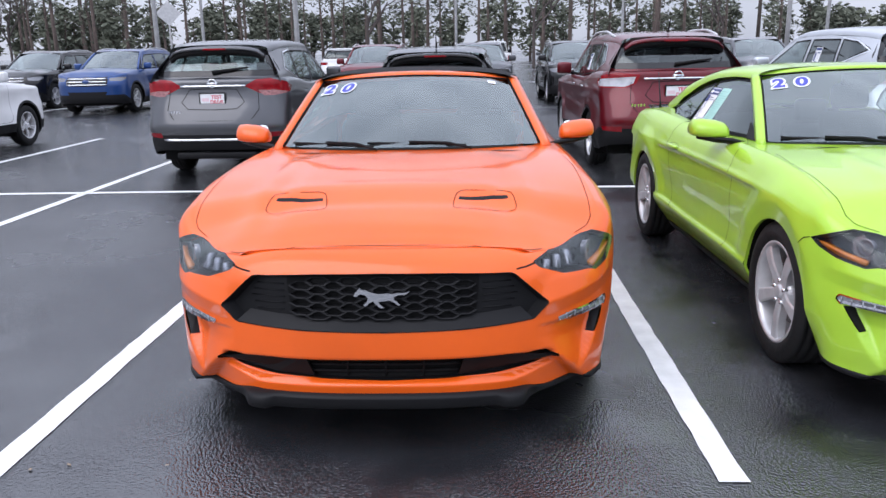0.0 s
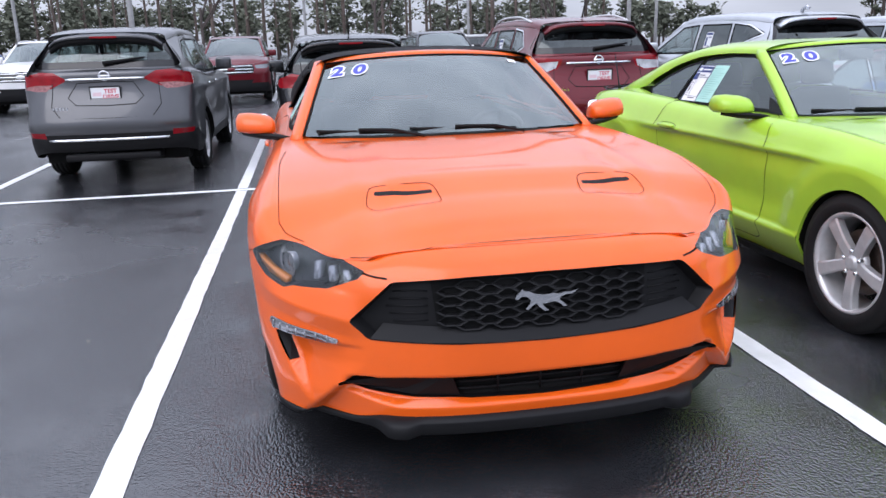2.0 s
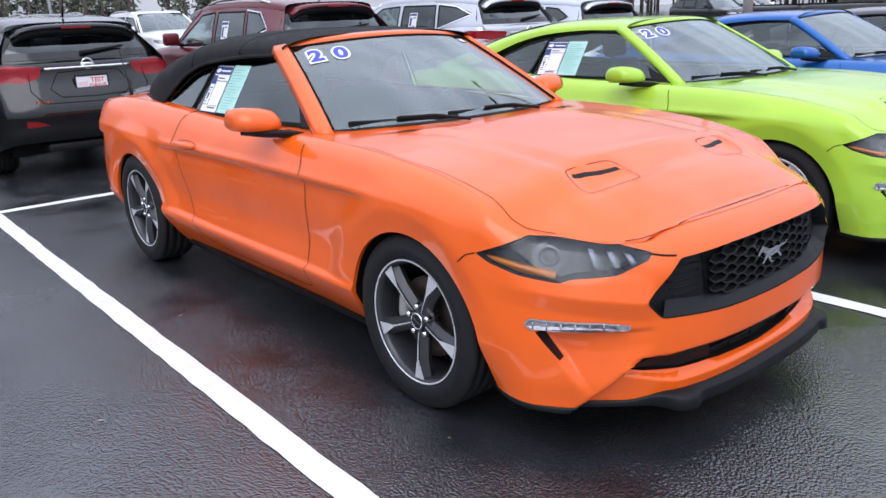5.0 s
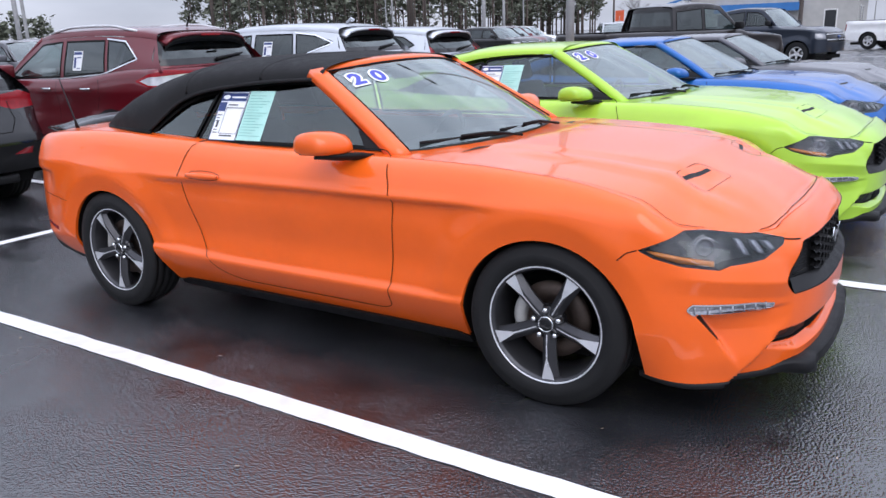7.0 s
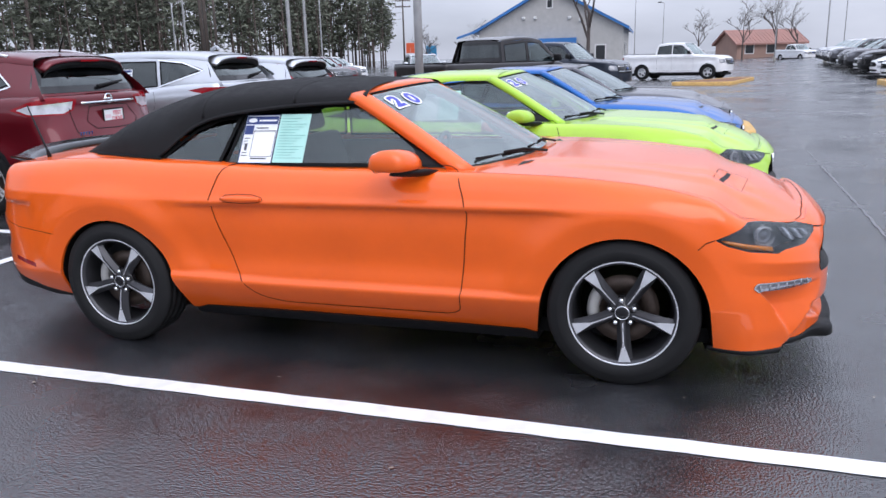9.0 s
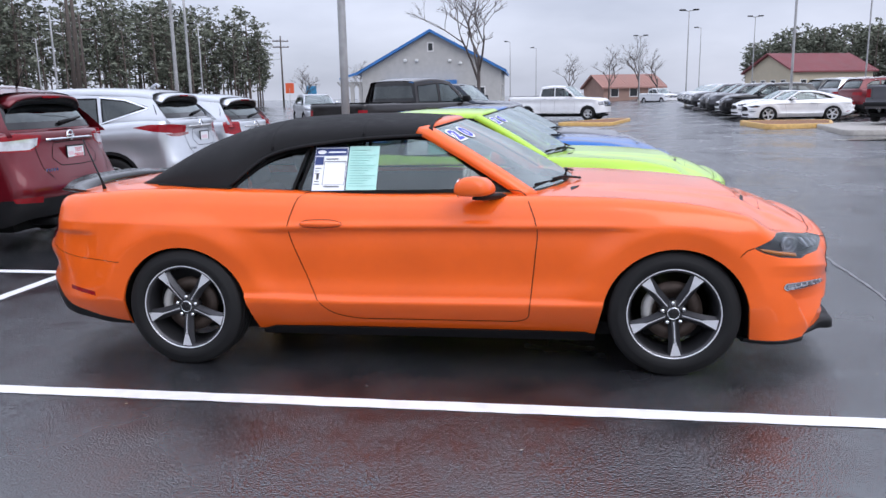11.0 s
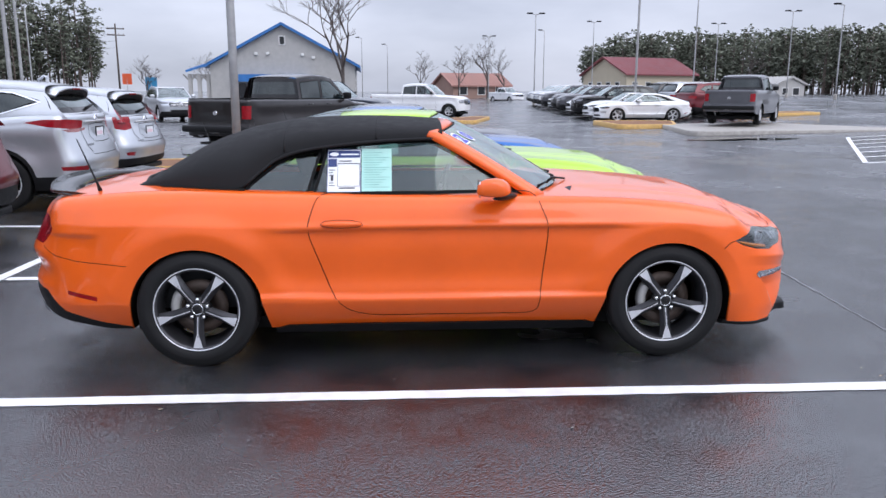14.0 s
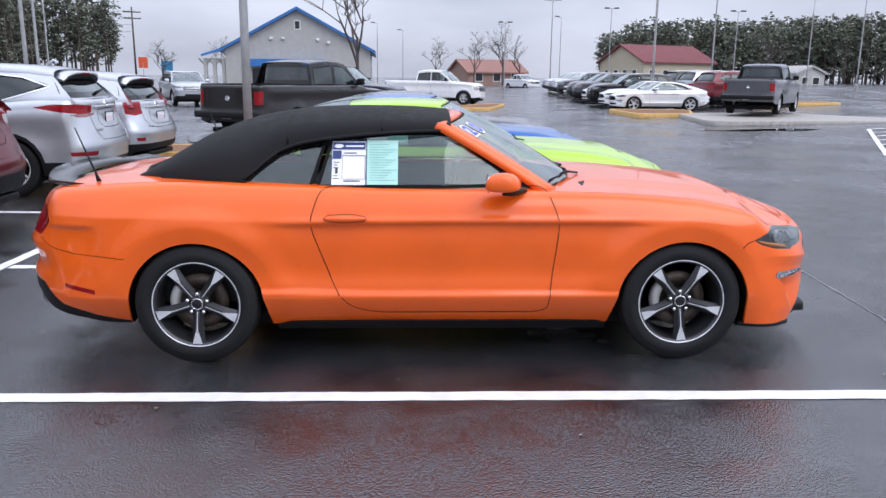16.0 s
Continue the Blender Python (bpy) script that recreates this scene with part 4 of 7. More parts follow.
    for i in range(-60, 61):
        a = lim * i / 60 + 1e-6
        xa = abs(float(np.interp(abs(a), sh.a, sh.x)))
        wing = step(xa, 0.42, 0.455) * (1 - step(xa, 0.50, 0.56))
        out = -0.034 * (1 - step(xa, 0.50, 0.60)) - 0.020 * wing - 0.010 * (1 - step(xa, 0.80, 0.92))
        up, thin = -0.008 * wing, 0.024 * step(xa, 0.52, 0.66)
        rows.append([bm.verts.new(sh.f(a, z, o)) for z, o in ((0.224 - thin, 0.02), (0.222 - thin, out + 0.012 * wing), (0.216 + up - thin, out), (0.182 + up, out - 0.004), (0.175 + up, out + 0.008), (0.175, 0.15))])
    for a, b in zip(rows, rows[1:]):
        for j in range(5):
            bm.faces.new((a[j], a[j + 1], b[j + 1], b[j]))
    part("front_splitter", bm, TRIM, car, "black plastic front splitter")
    bm = bmesh.new()
    box(bm, -0.76, -1.9, 0.18, 0.76, 1.75, 0.25)
    part("underbody", bm, SEAL, car, smooth=False)
    # lid: bonnet, vents, cabin opening
    cabin = rounded([(-0.70, -0.66), (0, -0.84), (0.70, -0.66), (0.775, 0.2), (0.78, 1.1), (0.66, 1.62), (0, 1.74), (-0.66, 1.62), (-0.78, 1.1), (-0.775, 0.2)], 0.12)
    vent_r = rounded([(-0.492, -1.772), (-0.485, -1.754), (-0.285, -1.798), (-0.283, -1.817)], 0.004)
    vent_l = mirrored(vent_r)
    rim_pts = []
    for k in range(2, len(sh.ex), 3):
        off = 0.004 + 0.014 * step(0.62 - float(sh.ex[k]), 0.0, 0.12)
        y = float(sh.ey[k] - sh.ny[k] * off)
        if y < -0.84:
            rim_pts.append((min(float(sh.ex[k] - sh.nx[k] * off), 0.832 - 0.03 * step(y, -1.3, -0.84)), y))
    bonnet = [(-x, y) for x, y in reversed(rim_pts)] + rim_pts + [(0.775, -0.775), (0.745, -0.775), (0.60, -0.86), (0.0, -0.96), (-0.60, -0.86), (-0.745, -0.775), (-0.775, -0.775)]

    def lid(x, y, off):
        p = sh.lid(x, y, off)
        ridge = 0.013 * bell(abs(x), 0.54 - 0.06 * (y + 1.5), 0.09) * step(-y, 0.9, 1.15) * (1 - step(-y, 1.85, 2.1))
        dome = 0.016 * step(0.50 - abs(x), 0, 0.10) * step(-y, 0.75, 1.0) * (1 - step(-y, 1.8, 2.12))
        dip = 0.016 * bell(abs(x), 0.392, 0.13) * bell(y, -1.815, 0.10)
        return (p[0], p[1], p[2] + ridge + dome - dip)
    got = once("pony lid", lambda: carve(sh.roofless(0.04, 22), {"void": [cabin], "vent": [vent_r], "vent_left": [vent_l], "bonnet": [bonnet]}, lid))
    part("upper_body", got["body"], paint_mat, car)
    hood = part("bonnet", got["bonnet"], paint_mat, car)
    for k in ("vent", "vent_left"):
        part("bonnet_vent", got[k], TRIM, hood, "black bonnet vent mesh")
    bm = bmesh.new()
    seam = [p for p in along([(-x, y) for x, y in reversed(rim_pts)] + rim_pts, False, 0.03) if p[1] < -0.95]
    ribbon(bm, [p for p in seam if p[1] < -2.075], lid, 0.0034)
    for s in (1, -1):
        ribbon(bm, [p for p in seam if p[1] > -1.93 and p[0] * s > 0], lid, 0.0022)
    for s in (1, -1):
        q = [(s * x, y) for x, y in rounded([(-0.530, -1.850), (-0.505, -1.728), (-0.275, -1.762), (-0.255, -1.900)], 0.04)]
        ribbon(bm, q + q[:1], lid, 0.0024)
    part("shut_line", bm, SEAL, car)
    # cowl under the screen
    bm = bmesh.new()
    patch(bm, lambda t: (t * 0.76, -0.93 + 0.15 * t * t, 0.978 - 0.02 * t * t), lambda t: (t * 0.70, -0.80 + 0.17 * t * t, 0.978 - 0.01 * t * t), 20, 3, -0.01)
    part("cowl", bm, TRIM, car)
    # screen
    low = lambda t: (t * 0.725, -0.84 + 0.23 * t * t, 0.990 - 0.012 * t * t)
    high = lambda t: (t * 0.575, -0.155 + 0.12 * t * t, 1.352 - 0.035 * t * t)
    bm = bmesh.new()
    ws = patch(bm, low, high, 24, 12, 0.02)
    part("windscreen", bm, SCREEN, car, "tinted laminated windscreen")
    bm = bmesh.new()
    for s in (1, -1):
        tube(bm, [ws(s, v, 0.003) for v in [i / 12 for i in range(13)]], 0.006, 6)
    tube(bm, [ws(-1 + i / 12, 0.992, 0.002) for i in range(25)], 0.005, 6)
    part("screen_seal", bm, SEAL, car)
    # pillars and header
    slim = 1.0 if soft_top else 0.7
    bm = bmesh.new()
    for s in (1, -1):
        rows = []
        for i in range(15):
            v = -0.08 + 1.075 * i / 14
            p = Vector(ws(s, v, 0.0))
            ring = [p + Vector((0, 0, 0)), p + Vector((s * 0.020 * slim, 0.005, 0.022)), p + Vector((s * 0.058 * slim, 0.055 * slim, 0.012)), p + Vector((s * 0.062 * slim, 0.075 * slim, -0.02)), p + Vector((s * 0.0, 0.06, -0.035))]
            rows.append([bm.verts.new(q) for q in ring])
        for a, b in zip(rows, rows[1:]):
            for j in range(5):
                bm.faces.new((a[j], a[(j + 1) % 5], b[(j + 1) % 5], b[j]))
        bm.faces.new(rows[0]), bm.faces.new(rows[-1])
    rows = []
    for i in range(25):
        t = -1.03 + 2.06 * i / 24
        p = Vector(ws(max(-1, min(1, t)), 1.0, 0)) + Vector((max(0, abs(t) - 1) * math.copysign(0.6, t), 0, 0))
        drop = 0.02 * max(0, abs(t) - 0.9) / 0.18
        rows.append([bm.verts.new(p + Vector(o)) for o in ((0, -0.004, -0.002), (0, 0.03, 0.020 - drop), (0, 0.075, 0.026 - drop), (0, 0.085, 0.0 - drop), (0, 0.05, -0.03))])
    for a, b in zip(rows, rows[1:]):
        for j in range(5):
            bm.faces.new((a[j], a[(j + 1) % 5], b[(j + 1) % 5], b[j]))
    bmesh.ops.recalc_face_normals(bm, faces=bm.faces)
    part("screen_frame", bm, paint_mat, car)
    # roof
    if soft_top:
        xe = pchip((-0.1, 0.625), (0.2, 0.655), (0.6, 0.68), (0.85, 0.70), (1.06, 0.775), (1.15, 0.795), (1.45, 0.75), (1.74, 0.62))
        ze = pchip((-0.1, 1.285), (0.25, 1.275), (0.55, 1.25), (0.75, 1.222), (0.9, 1.175), (1.02, 1.085), (1.12, 1.01), (1.4, 1.01), (1.74, 1.015))
        zr = pchip((-0.1, 1.372), (0.2, 1.392), (0.5, 1.398), (0.8, 1.388), (1.1, 1.345), (1.34, 1.268), (1.53, 1.165), (1.74, 1.03))
        bm = bmesh.new()
        at = sweep_roof(bm, -0.06, 1.74, 40, xe, ze, zr, 0.80, 0.62)
        top = part("soft_top", bm, CLOTH, car, "black canvas soft top, raised")
        bm = bmesh.new()
        for s in (1, -1):
            tube(bm, [Vector(at(s * 0.999, -0.06 + 1.16 * i / 24)) + Vector((s * 0.002, 0, -0.002)) for i in range(25)], 0.009, 8)
        for yy in (0.33, 0.86):
            tube(bm, [Vector(at(-0.97 + 1.94 * i / 24, yy)) + Vector((0, 0, -0.005)) for i in range(25)], 0.008, 6)
        part("roof_bow", bm, CLOTH, top)
        bm = bmesh.new()
        for s in (1, -1):
            tube(bm, [(s * 0.80, 1.08, 1.008), (s * 0.78, 1.3, 1.016), (s * 0.72, 1.55, 1.022), (s * 0.55, 1.70, 1.03), (s * 0.3, 1.76, 1.035), (0, 1.775, 1.036)], 0.014, 6)
        part("top_seal", bm, SEAL, top)
        win = [[(-0.46, 0.985), (-0.06, 1.255), (0.05, 1.268), (0.25, 1.262), (0.55, 1.238), (0.615, 1.228), (0.685, 0.985)],
               [(0.725, 0.99), (0.655, 1.222), (0.78, 1.20), (0.90, 1.152), (1.02, 1.062), (1.09, 0.998)]]
    else:
        xe = pchip((-0.1, 0.600), (0.2, 0.618), (0.7, 0.640), (1.0, 0.67), (1.25, 0.71), (1.6, 0.70), (2.1, 0.60))
        ze = pchip((-0.1, 1.300), (0.25, 1.305), (0.6, 1.285), (0.9, 1.230), (1.15, 1.14), (1.35, 1.06), (1.7, 1.0), (2.1, 0.99))
        zr = pchip((-0.1, 1.372), (0.2, 1.385), (0.5, 1.385), (0.9, 1.350), (1.3, 1.27), (1.7, 1.15), (2.1, 1.01))
        bm = bmesh.new()
        at = sweep_roof(bm, -0.06, 2.1, 40, xe, ze, zr, 0.80, 0.62)
        part("roof", bm, paint_mat, car)
        bm = bmesh.new()
        grid = [[bm.verts.new(Vector(at(-0.62 + 1.24 * j / 12, 0.78 + 1.0 * i / 10)) + Vector((0, 0.003, 0.005))) for j in range(13)] for i in range(11)]
        for a, b in zip(grid, grid[1:]):
            for j in range(12):
                bm.faces.new((a[j], a[j + 1], b[j + 1], b[j]))
        part("rear_window", bm, PRIVACY, car, "dark rear window")
        win = [[(-0.50, 0.985), (-0.10, 1.262), (0.02, 1.286), (0.25, 1.290), (0.50, 1.270), (0.58, 1.258), (0.66, 0.985)],
               [(0.70, 0.99), (0.62, 1.250), (0.80, 1.212), (1.0, 1.135), (1.16, 1.045), (1.10, 1.0)]]
    gx = lambda y, z: 0.805 - 0.06 * step(-y, 0.0, 0.6) - 0.60 * (z - 0.97) - 0.25 * max(0, z - 1.1) ** 2
    for sgn in (1, -1):
        g = (lambda y, z, o, s=sgn: (-s * (gx(y, z) - o), y, z))
        for i, w in enumerate(win):
            bm = bmesh.new()
            ys, zs = [p[0] for p in w], [p[1] for p in w]
            fl = sheet([min(ys) + (max(ys) - min(ys)) * k / 10 for k in range(11)], lambda a: [0.97 + 0.31 * k / 6 for k in range(7)])
            pane = carve(fl, {"pane": [w]}, g, "void")["pane"]
            part("side_window", pane, GLASS, car, "tinted side window")
            bm = bmesh.new()
            pts = along(w, True, 0.02)
            ribbon(bm, pts + pts[:1], g, 0.018, -0.002)
            part("window_seal", bm, SEAL, car)
        bm = bmesh.new()
        prism(bm, [(-0.58, 0.97), (-0.40, 0.975), (-0.33, 1.06)], lambda y, z, o: g(y, z, o - 0.006), 0.02)
        part("mirror_sail", bm, TRIM, car, smooth=False)
    # cabin
    bm = bmesh.new()
    patch(bm, lambda t: (t * 0.72, -0.72, 0.90), lambda t: (t * 0.70, -0.28, 0.955 - 0.03 * abs(t)), 10, 4, 0.03, (0, 0, 1))
    patch(bm, lambda t: (t * 0.70, -0.28, 0.955 - 0.03 * abs(t)), lambda t: (t * 0.66, -0.20, 0.60), 10, 4, 0.02, (0, 1, 0))
    part("dashboard", bm, CABIN, car, "dark dashboard")
    bm = bmesh.new()
    pts = [(0.38 + 0.18 * math.cos(a), -0.10 - 0.10 * math.sin(a) * 0.5, 0.86 + 0.17 * math.sin(a)) for a in [2 * math.pi * i / 24 for i in range(25)]]
    tube(bm, pts, 0.015, 8)
    tube(bm, [(0.22, -0.10, 0.86), (0.38, -0.16, 0.86), (0.54, -0.10, 0.86)], 0.02, 6)
    part("steering_wheel", bm, CABIN, car)
    bm = bmesh.new()
    patch(bm, lambda t: (t * 0.76, 1.62, 0.5), lambda t: (t * 0.70, 1.62, 1.0), 4, 2)
    patch(bm, lambda t: (t * 0.78, -0.7, 0.32), lambda t: (t * 0.78, 1.62, 0.32), 4, 2)
    for s in (1, -1):
        box(bm, s * 0.79, -0.62, 0.32, s * 0.80, 1.62, 0.95)
    part("cabin_lining", bm, CABIN, car)
    for s in (1, -1):
        seat(car, s * 0.37, 0.32, 0.42)
    seat(car, 0.36, 0.92, 0.28), seat(car, -0.36, 0.92, 0.28)
    bm = bmesh.new()
    box(bm, -0.11, -0.02, -0.035, 0.11, 0.02, 0.035, 0.012, pose(0, -0.10, 1.285, -12))
    part("rear_view_mirror", bm, CABIN, car)
    # wipers
    for x0, x1, y1 in ((0.34, -0.22, -0.80), (-0.16, -0.66, -0.655)):
        bm = bmesh.new()
        a, b = Vector(ws(x0 / 0.72, 0.0, 0.012)), Vector(ws(x1 / 0.72, 0.045, 0.012))
        tube(bm, [a + Vector((0, -0.05, -0.01)), a.lerp(b, 0.25) + Vector((0, 0, 0.012)), a.lerp(b, 0.6) + Vector((0, -0.012, 0.012))], 0.007, 6)
        tube(bm, [a.lerp(b, 0.05), a.lerp(b, 0.5), b], 0.007, 6)
        part("wiper", bm, TRIM, car, "black wiper")
    # tail: spoiler, aerial
    bm = bmesh.new()
    rows = []
    for i in range(25):
        t = -1 + 2 * i / 24
        x, y = t * 0.74, 2.335 - 0.20 * abs(t) ** 2.5
        base = sh.lid(x * 0.98, min(y, 2.20), 0)[2]
        hgt = 0.055 * (1 - 0.3 * abs(t) ** 4)
        rows.append([bm.verts.new(v) for v in ((x, y - 0.16, base + 0.014 + hgt * 0.2), (x, y - 0.06, base + hgt * 0.85), (x * 1.01, y + 0.03, base + hgt * 1.1), (x * 1.01, y + 0.035, base + hgt * 0.8), (x, y - 0.08, base + 0.004))])
    for a, b in zip(rows, rows[1:]):
        for j in range(5):
            bm.faces.new((a[j], a[(j + 1) % 5], b[(j + 1) % 5], b[j]))
    bm.faces.new(rows[0]), bm.faces.new(rows[-1])
    part("rear_spoiler", bm, GLOSSBLACK, car, "black rear spoiler")
    bm = bmesh.new()
    tube(bm, [(-0.70, 1.92, 0.985), (-0.70, 1.94, 1.05), (-0.705, 2.03, 1.30)], [0.016, 0.006, 0.003], 8)
    part("aerial", bm, TRIM, car)
    for s in (1, -1):
        bm = bmesh.new()
        lathe(bm, [(0.045, 2.15), (0.047, 2.36), (0.040, 2.36), (0.038, 2.17)], 20, "y", (s * 0.55, 0, 0.30))
        part("exhaust_tip", bm, CHROME, car)
    return car, ws, g


# -- family cars, vans and pickups --
def plate(parent, m, style="test"):
    """A dealer's plate: white, framed in black."""
    p = part("number_plate", (lambda b: (box(b, -0.155, -0.004, -0.08, 0.155, 0.006, 0.08, 0.004), b)[1])(bmesh.new()), PAPER, parent, "white dealer plate with red lettering", smooth=False)
    p.matrix_local = m
    bm = bmesh.new()
    for x0, z0, x1, z1 in ((-0.162, 0.072, 0.162, 0.086), (-0.162, -0.086, 0.162, -0.072), (-0.162, -0.072, -0.15, 0.072), (0.15, -0.072, 0.162, 0.072)):
        box(bm, x0, -0.008, z0, x1, 0.004, z1)
    part("plate_frame", bm, TRIM, p, smooth=False)
    if style == "test":
        for s, z in (("TEST", 0.030), ("DRIVE", -0.030)):
            text_mesh("lettering", s, 0.062, INK_RED, p, pose(0.055, -0.0055, z, 90), 0.0015)
        bm = bmesh.new()
        box(bm, -0.13, -0.0055, -0.02, -0.04, -0.004, 0.02)
        part("printed_bar", bm, PINK, p, smooth=False)
    else:
        bm = bmesh.new()
        box(bm, -0.11, -0.0055, -0.03, 0.11, -0.004, 0.02)
        part("printed_bar", bm, INK_DARK if style == "bars" else PINK, p, smooth=False)
    return p


def make_wagon(S, m, label, category="car", group=""):
    """A five-door car or pickup from a table of sizes S."""
    car = empty(S["name"], m, label, category, group)
    P, yn, yt, w, ah, r = S["paint"], S["nose"], S["tail"], S["w"], S["axle"], S["r"]
    rim = pchip((yn, S["z_nose"]), (yn + 0.25, S["z_nose"] + 0.5 * (S["z_hood"] - S["z_nose"])), (yn + 0.6, S["z_hood"] - 0.03), (S["cowl"], S["z_hood"] + 0.03), (S["cowl"] + 0.35, S["belt"]), (0.6, S["belt"] + 0.01), (yt - 0.6, S["belt"] + S.get("kick", 0.04)), (yt, S["belt"] + S.get("kick", 0.04)))
    crown = lambda x, y: 0.05 * step(y, yn, yn + 0.5) * (1 - step(y, S["cowl"], S["cowl"] + 0.5)) + 0.012
    plan = pchip((yn, 0.95), (-ah, 0.99), (0.0, 0.985), (ah, 1.0), (yt, 0.96))

    def inset(y, x, z, zt):
        q = (z - (zt - 0.06)) / 0.06
        d = 0.05 * (1 - math.sqrt(1 - min(1, q) ** 2)) if q > 0 else 0.0
        side = step(y, yn + 0.4, yn + 0.8) * (1 - step(y, yt - 0.5, yt - 0.2))
        sh_z = S["belt"] - 0.13
        d += 0.20 * max(0, z - sh_z) * side - 0.012 * bell(z, sh_z, 0.05) * side
        d += side * (0.022 * bell(z, S["belt"] - 0.34, 0.22) + 0.35 * max(0, 0.42 - z))
        for yc in (-ah, ah):
            d -= 0.022 * bell(math.hypot(y - yc, z - r), r * 1.17, 0.16) * side
        front = 1 - step(y, yn + 0.15, yn + 0.5)
        d += front * (0.10 * step(z, S["z_nose"] - 0.2, S["z_nose"] + 0.05) + 0.08 * step(0.42 - z, 0, 0.2))
        rear = step(y, yt - 0.35, yt - 0.1)
        bz = S.get("bump", 0.62)
        d += rear * (S.get("rake", 0.10) * step(z, bz, S["belt"]) - 0.035 * bell(z, bz - 0.06, 0.12) + 0.12 * step(0.45 - z, 0, 0.2))
        return d
    sh = Shell(yn, yt, w, S.get("lf", 0.55), S.get("nf", 2.6), S.get("lr", 0.40), S.get("nr", 3.0), plan, rim, crown, inset, 2.6)
    ay, ax, axr = sh.ay, sh.ax, sh.axr
    where = {"s": ay, "f": ax, "r": axr}
    poly = lambda ps: [(where[k](u), z) for k, u, z in ps]
    both = lambda p: [p, mirrored(p)]
    arch = lambda yc: [(ay(p[0]), p[1]) for p in arc(yc, r, r * 1.13, 205, -25, 20)]
    a_f, a_r = arch(-ah), arch(ah)
    z_clad = S.get("clad") or 0.46
    big = sh.size + 0.2
    regions = {"void": [*both(a_f), *both(a_r)]}
    if "tail_lamp" in S:
        lp = rounded(poly(S["tail_lamp"]), 0.02)
        regions["tail_lamp"], regions["tail_lamp_left"] = [lp], [mirrored(lp)]
    if "lamp_clear" in S:
        lc = poly(S["lamp_clear"])
        regions = {"void": regions["void"], "clear_lamp": [lc], "clear_lamp_left": [mirrored(lc)], **{k: v for k, v in regions.items() if k != "void"}}
    if "head_lamp" in S:
        hp = rounded(poly(S["head_lamp"]), 0.02)
        regions["headlight"], regions["headlight_left"] = [hp], [mirrored(hp)]
    if "grille" in S:
        gp = poly(S["grille"])
        regions["grille"] = [gp + mirrored(gp)]
    if "low_grille" in S:
        gq = poly(S["low_grille"])
        regions["lower_grille"] = [gq + mirrored(gq)]
    if "reflector" in S:
        rp = poly(S["reflector"])
        regions["reflector"], regions["reflector_left"] = [rp], [mirrored(rp)]
    if S.get("clad"):
        rb = S.get("rear_clad", z_clad)
        regions["cladding"] = both([(0, 0.05), (0, S.get("front_clad", z_clad)), (ay(yn + 0.3), S.get("front_clad", z_clad)), (ay(-ah - r * 1.25), z_clad)] + [(ay(p[0]), p[1]) for p in arc(-ah, r, r * 1.26, 170, 10, 10)] + [(ay(-ah + r * 1.26), z_clad), (ay(ah - r * 1.26), z_clad)] + [(ay(p[0]), p[1]) for p in arc(ah, r, r * 1.26, 170, 10, 10)] + [(ay(yt - 0.35), rb), (big, rb), (big, 0.05)])
    got = carve(sh.band(lambda y: S.get("sill", 0.27) + 0.10 * step(y, yt - 0.5, yt) + 0.03 * (1 - step(y, yn, yn + 0.4)), S.get("pace", 0.07), 16), regions, sh.f)
    mats = {"body": P, "tail_lamp": LAMP_RED, "tail_lamp_left": LAMP_RED, "clear_lamp": S.get("clear_mat", LAMP_GREY), "clear_lamp_left": S.get("clear_mat", LAMP_GREY), "headlight": LAMP_GREY, "headlight_left": LAMP_GREY, "grille": GLOSSBLACK, "lower_grille": TRIM, "reflector": LAMP_RED, "reflector_left": LAMP_RED, "cladding": S.get("clad_mat", TRIM)}
    for k, b in got.items():
        if k != "void":
            part(k.replace("_left", ""), b, mats[k], car)
        else:
            b.free()
    for sgn in (1, -1):
        g = (lambda a, z, o, s=sgn: sh.f(s * a, z, o))
        for pl, yc in ((a_f, -ah), (a_r, ah)):
            bm = bmesh.new()
            lip(bm, pl, g, 0.32, shut=False)
            part("wheel_well", bm, SEAL, car)
            make_wheel(car, pose(-sgn * (w - 0.135), yc, r) @ (Matrix.Identity(4) if sgn == 1 else pose(0, 0, 0, 0, 0, 180)), r, r * S.get("rim", 0.66), 0.23, S.get("spokes", 5), radians(-90 + 20 * (yc > 0)), S.get("wheel", "silver"))
        # doors
        bm = bmesh.new()
        yd0, yd1, yd2 = S["cowl"] + 0.28, S["pillar_b"], S["pillar_c"]
        for q in ([(ay(yd0), S["belt"] - 0.01), (ay(yd0 - 0.03), 0.5), (ay(yd0 + 0.03), z_clad + 0.03), (ay(yd1), z_clad + 0.03), (ay(yd1), S["belt"])],
                  [(ay(yd1), z_clad + 0.03), (ay(min(yd2, ah - r * 1.15)), z_clad + 0.03), (ay(min(yd2, ah - r * 1.05)), r + 0.22), (ay(yd2 + 0.03), S["belt"] - 0.15), (ay(yd2), S["belt"])]):
            ribbon(bm, along(q, False, 0.03), g, 0.005)
        part("shut_line", bm, SEAL, car)
        for y0 in (yd1 - 0.08, yd2 - 0.12):
            bm = bmesh.new()
            tube(bm, [g(ay(y0 - 0.19 * i / 8), S["belt"] - 0.105, -0.014 - 0.012 * math.sin(math.pi * i / 8)) for i in range(9)], 0.011, 8)
            part("door_handle", bm, S.get("handle", P), car)
        mx, my, mz = w - 0.06, S["cowl"] + 0.50, S["belt"] + 0.07
        bm = bmesh.new()
        box(bm, -0.11, -0.06, -0.085, 0.11, 0.06, 0.085, 0.035, pose(-sgn * (mx + 0.10), my, mz + 0.03))
